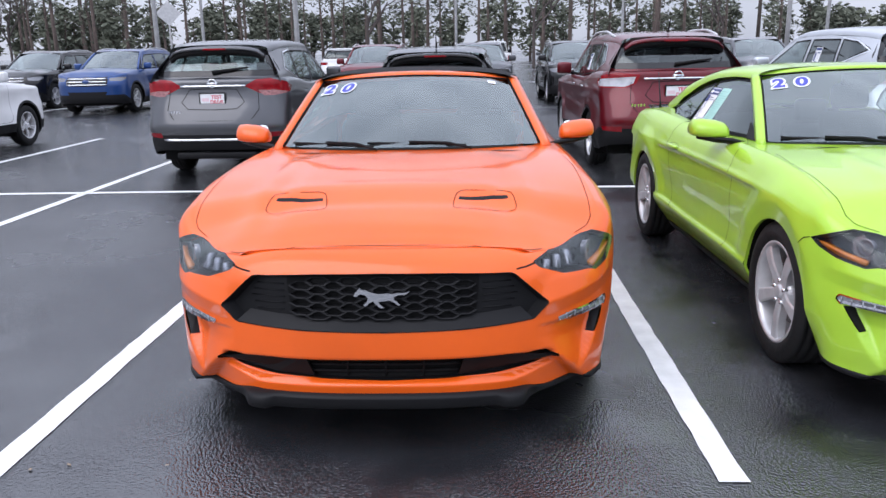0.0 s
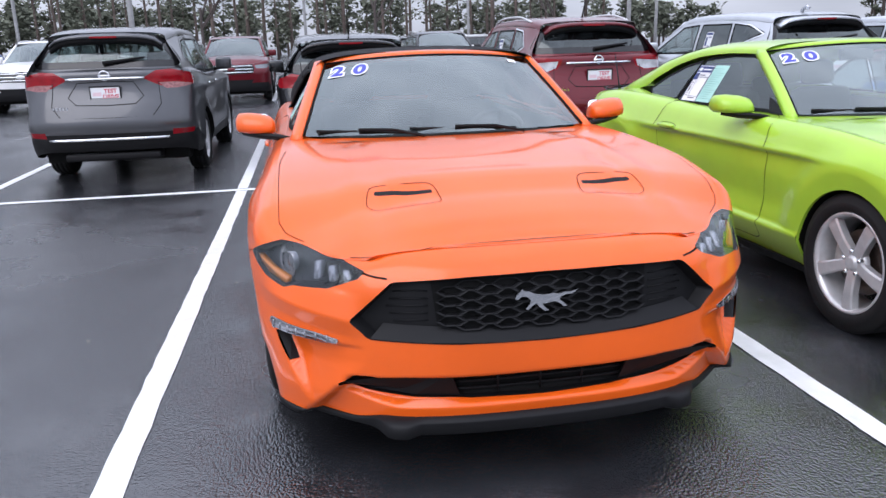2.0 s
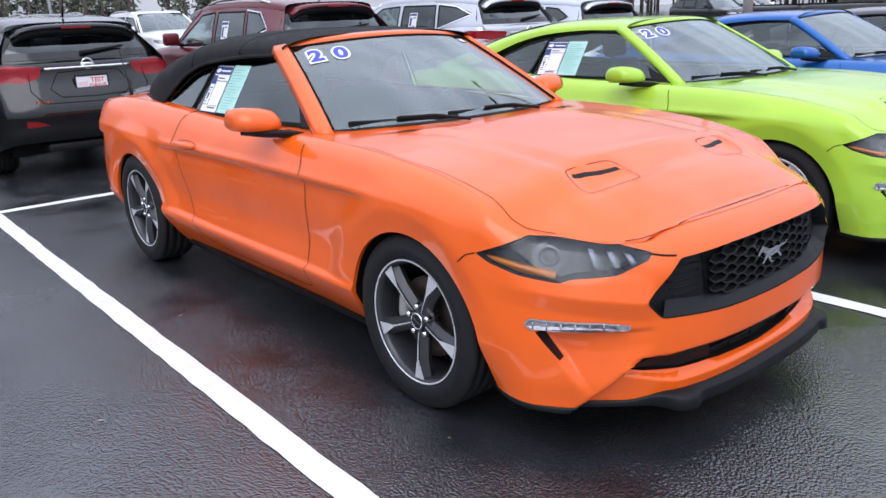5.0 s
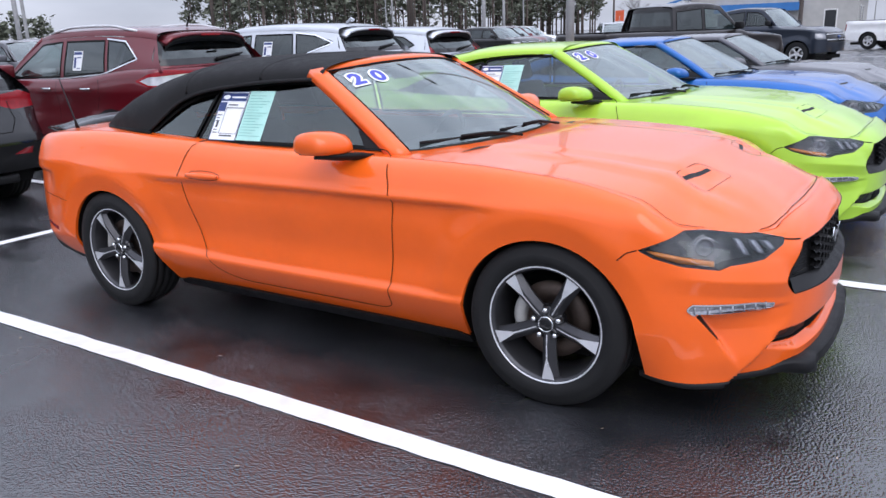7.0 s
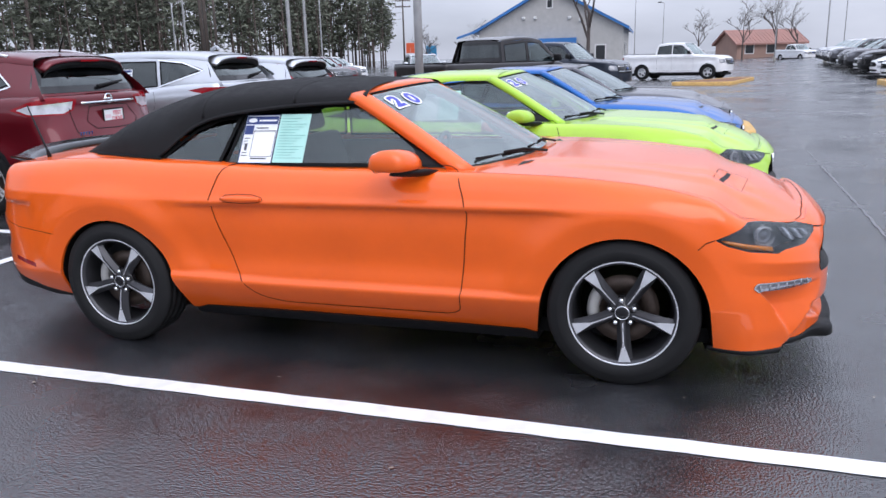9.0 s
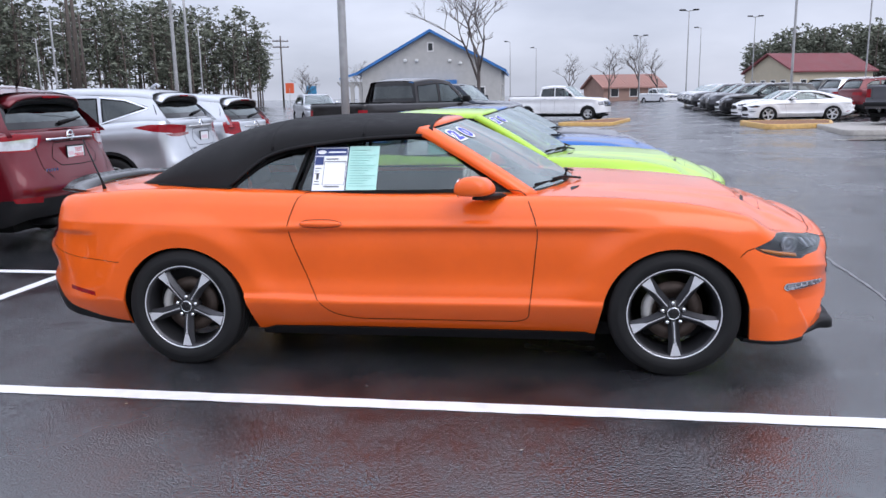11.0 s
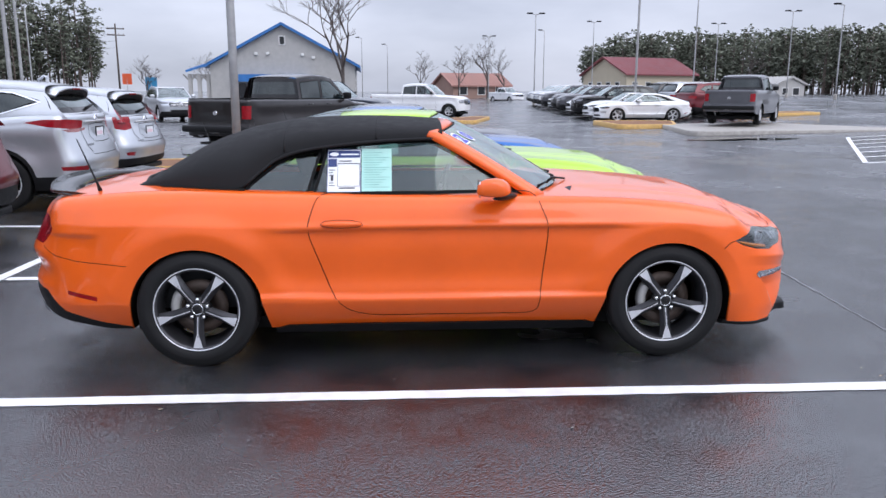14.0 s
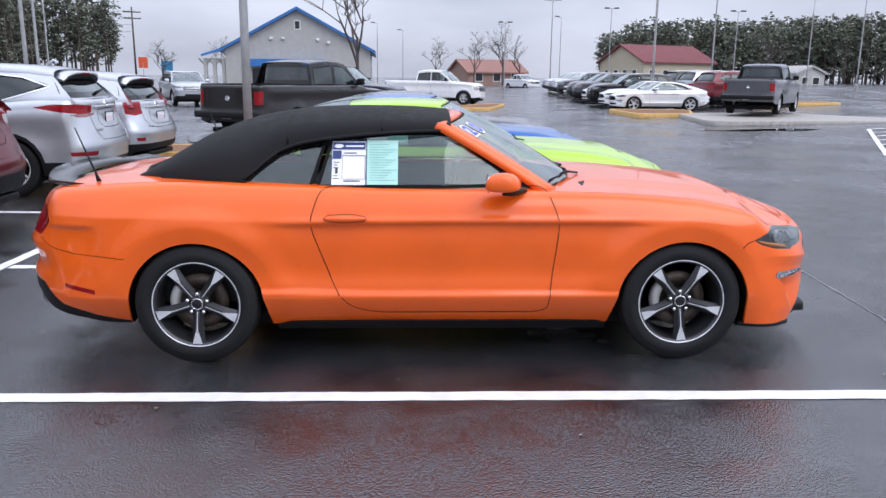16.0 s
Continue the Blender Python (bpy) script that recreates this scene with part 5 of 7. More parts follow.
        mir = part("door_mirror", bm, S.get("mirror", P), car)
        bm = bmesh.new()
        tube(bm, [(-sgn * (mx - 0.10), my, mz - 0.06), (-sgn * (mx + 0.06), my, mz - 0.03)], 0.025, 8)
        part("mirror_arm", bm, TRIM, mir)
    # lid with the cabin opening
    bx = w - 0.14
    ca, cb = S["cowl"] + 0.12, S["back_low"] - 0.05
    cabin = rounded([(-bx + 0.08, ca + 0.10), (0, ca), (bx - 0.08, ca + 0.10), (bx, ca + 0.6), (bx, cb - 0.3), (bx - 0.08, cb), (-bx + 0.08, cb), (-bx, cb - 0.3), (-bx, ca + 0.6)], 0.08)
    bon = [(-0.60, yn + 0.17), (0, yn + 0.10), (0.60, yn + 0.17), (w - 0.16, yn + 0.5), (w - 0.17, S["cowl"] + 0.02), (0, S["cowl"] - 0.02), (-w + 0.17, S["cowl"] + 0.02), (-w + 0.16, yn + 0.5)]
    lid = lambda x, y, o: (lambda p: (p[0], p[1], p[2] + 0.014 * bell(abs(x), 0.55, 0.14) * step(-y, -S["cowl"] + 0.0, -S["cowl"] + 0.3) * step(y, yn + 0.1, yn + 0.35)))(sh.lid(x, y, o))
    extra = {"bed": [rounded([(-w + 0.14, S["bed"][0]), (w - 0.14, S["bed"][0]), (w - 0.14, S["bed"][1]), (-w + 0.14, S["bed"][1])], 0.03)]} if "bed" in S else {}
    got = carve(sh.roofless(0.09, 9), {"void": [cabin], **extra}, lid)
    part("upper_body", got["body"], P, car)
    if extra:
        bm = bmesh.new()
        y0, y1 = S["bed"]
        box(bm, -w + 0.13, y0, 0.62, w - 0.13, y1, 0.66)
        for x0, x1, ya, yb in ((-w + 0.10, -w + 0.14, y0, y1), (w - 0.14, w - 0.10, y0, y1), (-w + 0.13, w - 0.13, y0 - 0.03, y0), (-w + 0.13, w - 0.13, y1, y1 + 0.04)):
            box(bm, x0, ya, 0.62, x1, yb, S["belt"] + 0.04)
        part("load_bed", bm, TRIM, car, smooth=False)
    bm = bmesh.new()
    pts = along(bon, True, 0.04)
    ribbon(bm, pts + pts[:1], lid, 0.008)
    part("shut_line", bm, SEAL, car)
    # cabin top: windscreen, roof, sides, back
    hy, ry, H = S["header"], S["roof_end"], S["h"]
    xt = w - S.get("tumble", 0.25)
    zr = pchip((hy - 0.05, H - 0.075), (hy + 0.35, H - 0.012), ((hy + ry) / 2, H), (ry - 0.3, H - 0.03), (ry + 0.05, H - 0.085))
    ze = pchip((hy - 0.05, H - 0.15), (hy + 0.4, H - 0.115), ((hy + ry) / 2, H - 0.105), (ry - 0.3, H - 0.14), (ry + 0.05, H - 0.185))
    xe = pchip((hy - 0.05, xt - 0.04), (hy + 0.4, xt), (ry - 0.5, xt), (ry + 0.05, xt - 0.05))
    bm = bmesh.new()
    at = sweep_roof(bm, hy - 0.02, ry, 22, xe, ze, zr, 0.72, 0.42, 10)
    part("roof", bm, P, car)
    zb = lambda y: rim(y) - 0.015
    gx = lambda y, z: bx + 0.035 - (bx + 0.035 - xe(y) - 0.004) * max(0.0, (z - zb(y)) / (ze(y) - zb(y))) ** 1.25
    A0, A1 = S["cowl"] + 0.22, hy - 0.02
    B1, B0 = ry, S["back_low"]
    wall = [(A0, zb(A0) - 0.03), (A1, ze(A1)), (hy + 0.4, ze(hy + 0.4)), ((hy + ry) / 2, ze((hy + ry) / 2)), (ry - 0.3, ze(ry - 0.3)), (B1, ze(B1)), (B0, zb(B0) - 0.03)]
    top = lambda y, d=0.05: ze(y) - d
    yb, yc = S["pillar_b"], S["pillar_c"]
    bl = lambda y: zb(y) + 0.035
    lean = (A1 - A0) / (ze(A1) - zb(A0) + 0.03)
    wf = [(A0 + 0.14, bl(A0)), (A1 + 0.10, top(A1 + 0.1)), (yb - 0.03, top(yb)), (yb - 0.02, bl(yb))]
    wr = [(yb + 0.06, bl(yb)), (yb + 0.06, top(yb)), (yc - 0.04, top(yc)), (yc + 0.02, bl(yc))]
    wins = [wf, wr]
    if S.get("quarter"):
        q = S["quarter"]
        wins.append([(yc + 0.09, bl(yc)), (yc + 0.03, top(yc)), (q[0], top(q[0], 0.06)), (q[1], zb(q[1]) + q[2])])
    for sgn in (1, -1):
        g = (lambda y, z, o, s=sgn: (-s * (gx(y, z) - o), y, z))
        cols = [A0 + (max(B0, B1) - A0) * k / 26 for k in range(27)]
        fl = sheet(cols, lambda a: [S["belt"] - 0.08 + (H - S["belt"] + 0.08) * k / 8 for k in range(9)])
        got = carve(fl, {"front": [wf], "rear": [wr], **({"quarter": [wins[2]]} if len(wins) > 2 else {}), "pillar": [wall]}, g, "void")
        got.pop("void").free()
        part("side_pillar", got.pop("pillar"), P, car)
        for k, b in got.items():
            part("side_window", b, GLASS if k == "front" or not S.get("privacy") else PRIVACY, car)
        bm = bmesh.new()
        for wn_ in wins:
            pts = along(wn_, True, 0.05)
            ribbon(bm, pts + pts[:1], g, 0.022, -0.003)
        part("window_seal", bm, SEAL, car)
        if S.get("sheet") and sgn == -1:
            ys = S["sheet"]
            bm = bmesh.new()
            prism(bm, [(ys, bl(ys) + 0.07), (ys + 0.17, bl(ys) + 0.07), (ys + 0.17, bl(ys) + 0.29), (ys, bl(ys) + 0.29)], lambda y, z, o: g(y, z, o - 0.004), 0.002)
            pp = part("price_sheet", bm, PAPER, car, "white printed price sheet in the window", smooth=False)
            for q0, q1, q2, q3 in ((0.01, 0.16, 0.25, 0.28), (0.02, 0.06, 0.10, 0.22), (0.08, 0.15, 0.21, 0.225), (0.08, 0.15, 0.09, 0.10)):
                bm = bmesh.new()
                prism(bm, [(ys + q0, bl(ys) + q2), (ys + q1, bl(ys) + q2), (ys + q1, bl(ys) + q3), (ys + q0, bl(ys) + q3)], lambda y, z, o: g(y, z, o - 0.006), 0.001)
                part("printed_bar", bm, INK_NAVY, pp, smooth=False)
        if S.get("bright"):
            bm = bmesh.new()
            pts = [(A0 + 0.10, bl(A0) - 0.02), (yb, bl(yb) - 0.02), (yc, bl(yc) - 0.02)]
            if len(wins) > 2:
                pts += [(wins[2][3][0] + 0.02, wins[2][3][1] - 0.02), (wins[2][2][0] + 0.03, wins[2][2][1] + 0.01), (yc, top(yc) + 0.02)]
            ribbon(bm, along(pts, False, 0.03), g, 0.016, -0.005)
            part("window_trim", bm, CHROME, car, "bright window trim")
        if S.get("rails"):
            bm = bmesh.new()
            n = 14
            base = [Vector(at(-sgn * 0.80, hy + 0.25 + (ry - hy - 0.55) * i / n)) for i in range(n + 1)]
            tube(bm, [p + Vector((0, 0, 0.045 * min(1, 4 * min(i, n - i) / n))) for i, p in enumerate(base)], 0.016, 8)
            part("roof_rail", bm, S["rails"], car)
    low = lambda t: (t * (bx - 0.01), S["cowl"] + 0.02 + 0.20 * t * t, S["z_hood"] + 0.055 - 0.02 * t * t)
    high = lambda t: (t * (xe(hy) - 0.03), hy - 0.05 + 0.06 * t * t, H - 0.075 - 0.045 * t * t)
    bm = bmesh.new()
    ws = patch(bm, low, high, 16, 8, 0.03)
    part("windscreen", bm, SCREEN, car)
    for s in (1, -1):
        bm = bmesh.new()
        tube(bm, [ws(s, v, 0.0) for v in [i / 8 for i in range(9)]], 0.035, 6)
        part("pillar", bm, P, car)
    for x0, x1 in ((0.35, -0.15), (-0.2, -0.62)):
        bm = bmesh.new()
        tube(bm, [ws(x0 / bx, 0.02, 0.02), ws(x1 / bx, 0.06, 0.02)], 0.008, 6)
        part("wiper", bm, TRIM, car)
    # back of the cabin
    z_low, z_top = S.get("back_z", S["belt"]), ze(ry) + 0.02
    yl = S["back_low"]
    yback = lambda x, z: yl + (ry - yl) * ((z - z_low) / (z_top - z_low)) + S.get("back_bow", 0.03) * 4 * ((z - z_low) / (z_top - z_low)) * (1 - (z - z_low) / (z_top - z_low)) - 0.16 * (abs(x) / bx) ** 4
    f_back = lambda x, z, o: (x, yback(x, z) - o, z)
    half = lambda z: bx + 0.03 - (bx + 0.03 - xe(ry)) * max(0, (z - z_low) / (z_top - z_low))
    outline = [(-half(z_low - 0.06), z_low - 0.06), (half(z_low - 0.06), z_low - 0.06), (half(z_top), z_top), (0.3, zr(ry) - 0.005), (-0.3, zr(ry) - 0.005), (-half(z_top), z_top)]
    k0, k1 = S.get("rear_glass", (0.10, 0.10))
    gl = rounded([(-half(z_low) + k0, z_low + k1), (half(z_low) - k0, z_low + k1), (half(z_top) - k0 * 0.8, z_top - 0.015), (-half(z_top) + k0 * 0.8, z_top - 0.015)], 0.05)
    fl = sheet([-bx - 0.05 + (2 * bx + 0.1) * i / 20 for i in range(21)], lambda a: [z_low - 0.08 + (zr(ry) - z_low + 0.09) * k / 10 for k in range(11)])
    got = carve(fl, {"glass": [gl], "back": [outline]}, f_back, "void")
    got.pop("void").free()
    part("rear_window", got["glass"], PRIVACY if S.get("privacy") else GLASS, car, "dark rear window")
    part("rear_pillar", got["back"], P, car)
    bm = bmesh.new()
    pts = along(gl, True, 0.05)
    ribbon(bm, pts + pts[:1], f_back, 0.07, -0.004)
    part("glass_border", bm, GLOSSBLACK, car, "black glass border")
    if S.get("spoiler"):
        bm = bmesh.new()
        n = 16
        rows, sides = [], []
        for i in range(n + 1):
            t = -1 + 2 * i / n
            x = t * (xe(ry) - 0.03)
            z = ze(ry) + (zr(ry) - ze(ry)) * max(0, 1 - abs(t) ** 3) ** 0.5
            bulk = S["spoiler"] * (1 - 0.35 * abs(t) ** 6)
            edge_pts = ((x, ry - 0.05, z + 0.004), (x, ry + bulk, z - 0.035), (x, ry + bulk, z - 0.06), (x, ry + 0.02, z - 0.075))
            rows.append([bm.verts.new(v) for v in edge_pts])
            sides.append(edge_pts)
        for a, b in zip(rows, rows[1:]):
            for j in range(4):
                bm.faces.new((a[j], a[(j + 1) % 4], b[(j + 1) % 4], b[j]))
        bm.faces.new(rows[0]), bm.faces.new(rows[-1])
        bmesh.ops.recalc_face_normals(bm, faces=bm.faces)
        sp = part("roof_spoiler", bm, P, car)
        bm = bmesh.new()
        under = [[bm.verts.new(v) for v in ((a[2][0], a[2][1] - 0.012, a[2][2] - 0.004), (a[3][0], a[3][1] + 0.045, a[3][2] - 0.055), (a[3][0], a[3][1], a[3][2] - 0.050))] for a in sides]
        for a, b in zip(under, under[1:]):
            for j in range(3):
                bm.faces.new((a[j], a[(j + 1) % 3], b[(j + 1) % 3], b[j]))
        part("spoiler_underside", bm, TRIM, sp, "black underside of the spoiler")
        bm = bmesh.new()
        box(bm, -0.14, ry + S["spoiler"] - 0.004, zr(ry) - 0.065, 0.14, ry + S["spoiler"] + 0.006, zr(ry) - 0.045)
        part("brake_light", bm, LAMP_RED, sp, smooth=False)
    if S.get("rear_wiper"):
        bm = bmesh.new()
        z0 = z_low + k1 + 0.015
        tube(bm, [(0.02, yback(0, z0) + 0.03, z0), (-0.42, yback(-0.42, z0 + 0.03) + 0.02, z0 + 0.05)], [0.022, 0.012], 8)
        part("rear_wiper", bm, TRIM, car)
    # inside
    bm = bmesh.new()
    box(bm, -bx, S["cowl"] + 0.1, 0.40, bx, S["back_low"] - 0.1, 0.44)
    patch(bm, lambda t: (t * bx, S["cowl"] + 0.15, S["belt"] - 0.05), lambda t: (t * bx, S["cowl"] + 0.65, S["belt"] - 0.02), 8, 3, 0.03, (0, 0, 1))
    patch(bm, lambda t: (t * bx, S["cowl"] + 0.65, S["belt"] - 0.02), lambda t: (t * bx, S["cowl"] + 0.7, 0.5), 8, 2)
    part("cabin_lining", bm, CABIN, car)
    for y0 in ([yb - 0.15, yc - 0.2] if S.get("rows", 2) == 2 else [yb - 0.15]):
        for s in (1, -1):
            seat(car, s * 0.38, y0 - 0.25, S["belt"] - 0.52)
    # fittings at the rear
    if "plate" in S:
        px, pz, st = S["plate"]
        p = sh.f(axr(0.001), pz, 0)
        plate(car, pose(px, p[1] + 0.014, pz, 0, 0, 180), st)
        if S.get("plate_bar", True):
            bm = bmesh.new()
            tube(bm, [Vector(sh.f(axr(abs(0.42 * t)) * (1 if t >= 0 else -1) if t else axr(0.001), pz + 0.16, -0.012)) for t in [-1 + i / 6 for i in range(13)]], 0.014, 8)
            part("tailgate_bar", bm, S.get("bar", CHROME), car, "bright tailgate bar")
            bm = bmesh.new()
            q = poly([("r", 0.0, pz + 0.130), ("r", 0.30, pz + 0.120), ("r", 0.40, pz - 0.03), ("r", 0.31, pz - 0.11), ("r", 0.0, pz - 0.12)])
            for s in (1, -1):
                pts = along([(s * a, z) for a, z in q], False, 0.04)
                ribbon(bm, [(math.copysign(max(abs(a), 0.0), s) if a else a, z) for a, z in pts], sh.f, 0.008)
            part("plate_recess_edge", bm, SEAL, car)
        bm = bmesh.new()
        bz = S.get("badge", pz + 0.192)
        c = sh.f(axr(0.001), bz, -0.006)
        lathe(bm, [(0.056, 0.0), (0.056, 0.014), (0.044, 0.014), (0.044, 0.0)], 24, "y")
        box(bm, -0.064, 0, -0.010, 0.064, 0.015, 0.010)
        bmesh.ops.translate(bm, vec=(0, c[1] - 0.004, bz), verts=bm.verts)
        part("badge", bm, CHROME, car, "plain chrome ring badge")
        bm = bmesh.new()
        hw, zt_, zl_ = S.get("gate", (0.58, S["belt"] - 0.02, S.get("bump", 0.62) + 0.04))
        q = [(axr(hw), zt_), (axr(hw), zl_ + 0.12), (axr(hw - 0.1), zl_), (axr(0.001), zl_ - 0.01)]
        for s in (1, -1):
            ribbon(bm, along([(s * a, z) for a, z in q], False, 0.04), sh.f, 0.008)
        part("shut_line", bm, SEAL, car)
        bm = bmesh.new()
        for i, wd in enumerate((0.018, 0.022, 0.018, 0.02, 0.016)):
            x0 = 0.40 + 0.035 * i
            y0 = sh.f(axr(x0), pz - 0.14, -0.002)[1]
            box(bm, x0, y0 - 0.004, pz - 0.16, x0 + wd, y0 + 0.004, pz - 0.13)
        part("model_bars", bm, CHROME, car, smooth=False)
    if S.get("rear_strip"):
        bm = bmesh.new()
        z = S["rear_strip"]
        tube(bm, [Vector(sh.f(axr(0.62 * abs(t) + 0.001) * (1 if t >= 0 else -1), z, -0.012)) for t in [-1 + i / 8 for i in range(17)]], 0.017, 8)
        part("bumper_strip", bm, CHROME, car, "bright bumper strip")
    if "front_bars" in S:
        z0, z1, hw, n, mt = S["front_bars"]
        for i in range(n):
            z = z0 + (z1 - z0) * i / max(1, n - 1)
            bm = bmesh.new()
            tube(bm, [Vector(sh.f(ax(hw * abs(t) + 0.001) * (1 if t >= 0 else -1), z, -0.008)) for t in [-1 + i_ / 8 for i_ in range(17)]], 0.014, 8)
            part("grille_bar", bm, mt, car)
        bm = bmesh.new()
        c = sh.f(ax(0.001), (z0 + z1) / 2, 0)
        lathe(bm, [(0.001, -0.03), (0.07, -0.026), (0.085, -0.01), (0.08, 0.0)], 24, "y")
        bmesh.ops.transform(bm, matrix=Matrix.Translation((0, c[1], c[2])) @ Matrix.Diagonal((1.3, 1, 0.6, 1)), verts=bm.verts)
        part("badge", bm, NAVY, car, "plain oval badge")
    if S.get("front_plate"):
        p = sh.f(ax(0.001), S["front_plate"], 0)
        plate(car, pose(0, p[1] - 0.014, S["front_plate"]), "bars")
    if S.get("fin"):
        bm = bmesh.new()
        tube(bm, [(0, ry - 0.32, H - 0.02), (0, ry - 0.24, H + 0.05), (0, ry - 0.2, H + 0.01)], [0.03, 0.012, 0.03], 8)
        part("roof_fin", bm, P, car)
    if S.get("aerial"):
        bm = bmesh.new()
        tube(bm, [(0, ry - 0.22, H - 0.03), (0, ry - 0.12, H + 0.16)], [0.012, 0.004], 6)
        part("aerial", bm, TRIM, car)
    if S.get("skid"):
        bm = bmesh.new()
        box(bm, -0.5, yt - 0.35, 0.26, 0.5, yt - 0.06, 0.34, 0.02)
        part("skid_plate", bm, TRIM, car)
    bm = bmesh.new()
    box(bm, -w + 0.15, yn + 0.3, 0.22, w - 0.15, yt - 0.35, 0.34)
    part("underbody", bm, SEAL, car, smooth=False)
    return car


ROGUE = dict(name="crossover", nose=-2.28, tail=2.40, w=0.92, axle=1.353, r=0.352, z_nose=0.90, z_hood=1.07, cowl=-1.12, belt=1.12, header=-0.25, roof_end=1.93, back_low=2.20, h=1.71, pillar_b=0.32, pillar_c=1.15,
             quarter=(1.46, 1.72, 0.14), paint=GUNMETAL, clad=0.42, rear_clad=0.56, front_clad=0.45, bump=0.70, rake=0.13, kick=0.11, sill=0.27, back_z=1.22, rear_glass=(0.05, 0.07), spoiler=0.17, rear_wiper=True, privacy=False, rails=None,
             tail_lamp=[("r", 0.56, 1.215), ("r", 0.40, 1.135), ("r", 0.60, 1.05), ("s", 2.28, 1.03), ("s", 1.98, 1.06), ("s", 1.86, 1.12), ("s", 2.10, 1.185), ("s", 2.28, 1.225)], lamp_clear=[("r", 0.58, 1.085), ("r", 0.66, 1.02), ("s", 2.25, 1.02), ("s", 2.02, 1.055), ("s", 2.25, 1.085)],
             reflector=[("r", 0.66, 0.585), ("r", 0.66, 0.52), ("s", 2.18, 0.53), ("s", 2.16, 0.58)], plate=(0, 0.98, "test"), rear_strip=0.50, clear_mat=LAMP_ROSE, wheel="multi", bright=True, handle=CHROME, skid=True)


# ---- the lot ----
def ground_z(x, y):
    """The lot falls gently to the north under the pony cars and rises towards its far south-east side."""
    bay = (0.014 - 0.0065 * max(-3.4, min(y, 2.15))) * (1 - step(-y, 4, 10)) * (1 - step(x, 10, 14)) * step(x, -20, -12)
    bay -= 0.006 * max(0.0, min(x, 9.5) - 1.3) * (1 - step(abs(y), 4, 8)) * (1 - step(x, 10, 14))
    return bay + 0.018 * max(0.0, min(x, 60) - 12) * step(-y, 6, 24)


bm = bmesh.new()
near = [-48 + i for i in range(135)]
grid = [-900, -300, -120] + near + [110, 150, 300, 900]
vv = [[bm.verts.new((x, y, ground_z(x, y))) for y in grid] for x in grid]
for i in range(len(grid) - 1):
    for j in range(len(grid) - 1):
        bm.faces.new((vv[i][j], vv[i + 1][j], vv[i + 1][j + 1], vv[i][j + 1]))
tagged(part("ground", bm, ASPHALT, None), "wet dark asphalt of a car park", "ground", kind="structure")


def painted_line(x0, y0, x1, y1, w=0.107):
    """A road-paint stripe with slightly ragged edges."""
    d = Vector((x1 - x0, y1 - y0, 0))
    n = max(2, int(d.length / 0.12))
    t = d.normalized()
    s = Vector((-t.y, t.x, 0))
    bm = bmesh.new()
    rows = []
    for i in range(n + 1):
        p = Vector((x0, y0, 0)) + d * i / n
        e = [random.uniform(-0.004, 0.004) for _ in range(2)]
        up = ground_z(p.x, p.y)
        up = Vector((0, 0, up + (0.012 if p.x > 12 else 0.004)))
        rows.append([bm.verts.new(p + s * (w / 2 + e[0]) + up), bm.verts.new(p - s * (w / 2 + e[1]) + up)])
    for a, b in zip(rows, rows[1:]):
        bm.faces.new((a[1], b[1], b[0], a[0]))
    ob = part("bay_line", bm, LINEPAINT, None, smooth=False)
    return tagged(ob, "white painted parking bay line on wet asphalt", "road marking", "bay lines", "structure")


for k in range(-4, 4):
    x = -1.379 + 2.688 * k
    painted_line(x - 0.023, -2.5 - 0.03 * k, x + 0.033, 3.56), painted_line(x + 0.034, 3.70, x + 0.088, 9.65)
painted_line(-20, 3.63, 9.6, 3.63)
for k in range(-6, 8):
    x = -1.395 + 2.685 * k
    painted_line(x, 17.2, x, 22.6, 0.11)

# ---- the pony cars ----
pony, screen_f, side_f = make_pony(ORANGE, pose(0.045, 0, 0.014, -0.37), "orange two-door convertible with raised black soft top", True)
lime, screen2_f, side2_f = make_pony(GREEN, pose(2.75, -0.01, 0.005, -0.37), "lime green two-door fastback car", False)
blue = copy_thing(lime, pose(5.47, 0.07, -0.011, -0.37))
blue["label"] = "bright blue two-door fastback car, parked"
repaint(blue, GREEN, BLUE)
grey = copy_thing(lime, pose(8.15, 0.09, -0.027, -0.37))
grey["label"] = "dark grey two-door fastback car, parked"
repaint(grey, GREEN, GREY)

# ---- the row behind, tails towards the pony cars ----
ROW = "parked cars behind"
rogue = make_wagon(ROGUE, pose(-2.72, 6.85, 0, 0, 0, 179), "gunmetal grey crossover with red tail lamps, parked", group=ROW)
S = dict(ROGUE, paint=RED, rails=SILVERALLOY, aerial=True, privacy=True, sheet=0.55, clear_mat=LAMP_CLEAR,
         tail_lamp=[("r", 0.46, 1.19), ("r", 0.52, 1.08), ("r", 0.66, 1.035), ("s", 2.0, 1.04), ("s", 1.80, 1.10), ("s", 2.0, 1.17), ("s", 2.25, 1.215)], lamp_clear=[("r", 0.52, 1.165), ("r", 0.55, 1.09), ("r", 0.66, 1.05), ("s", 2.02, 1.055), ("s", 1.88, 1.10), ("s", 2.02, 1.14)], rear_strip=None, bar=CHROME)
make_wagon(S, pose(2.84, 6.80, 0, 0, 0, 181), "dark red crossover with roof rails and aerial, parked", group=ROW)
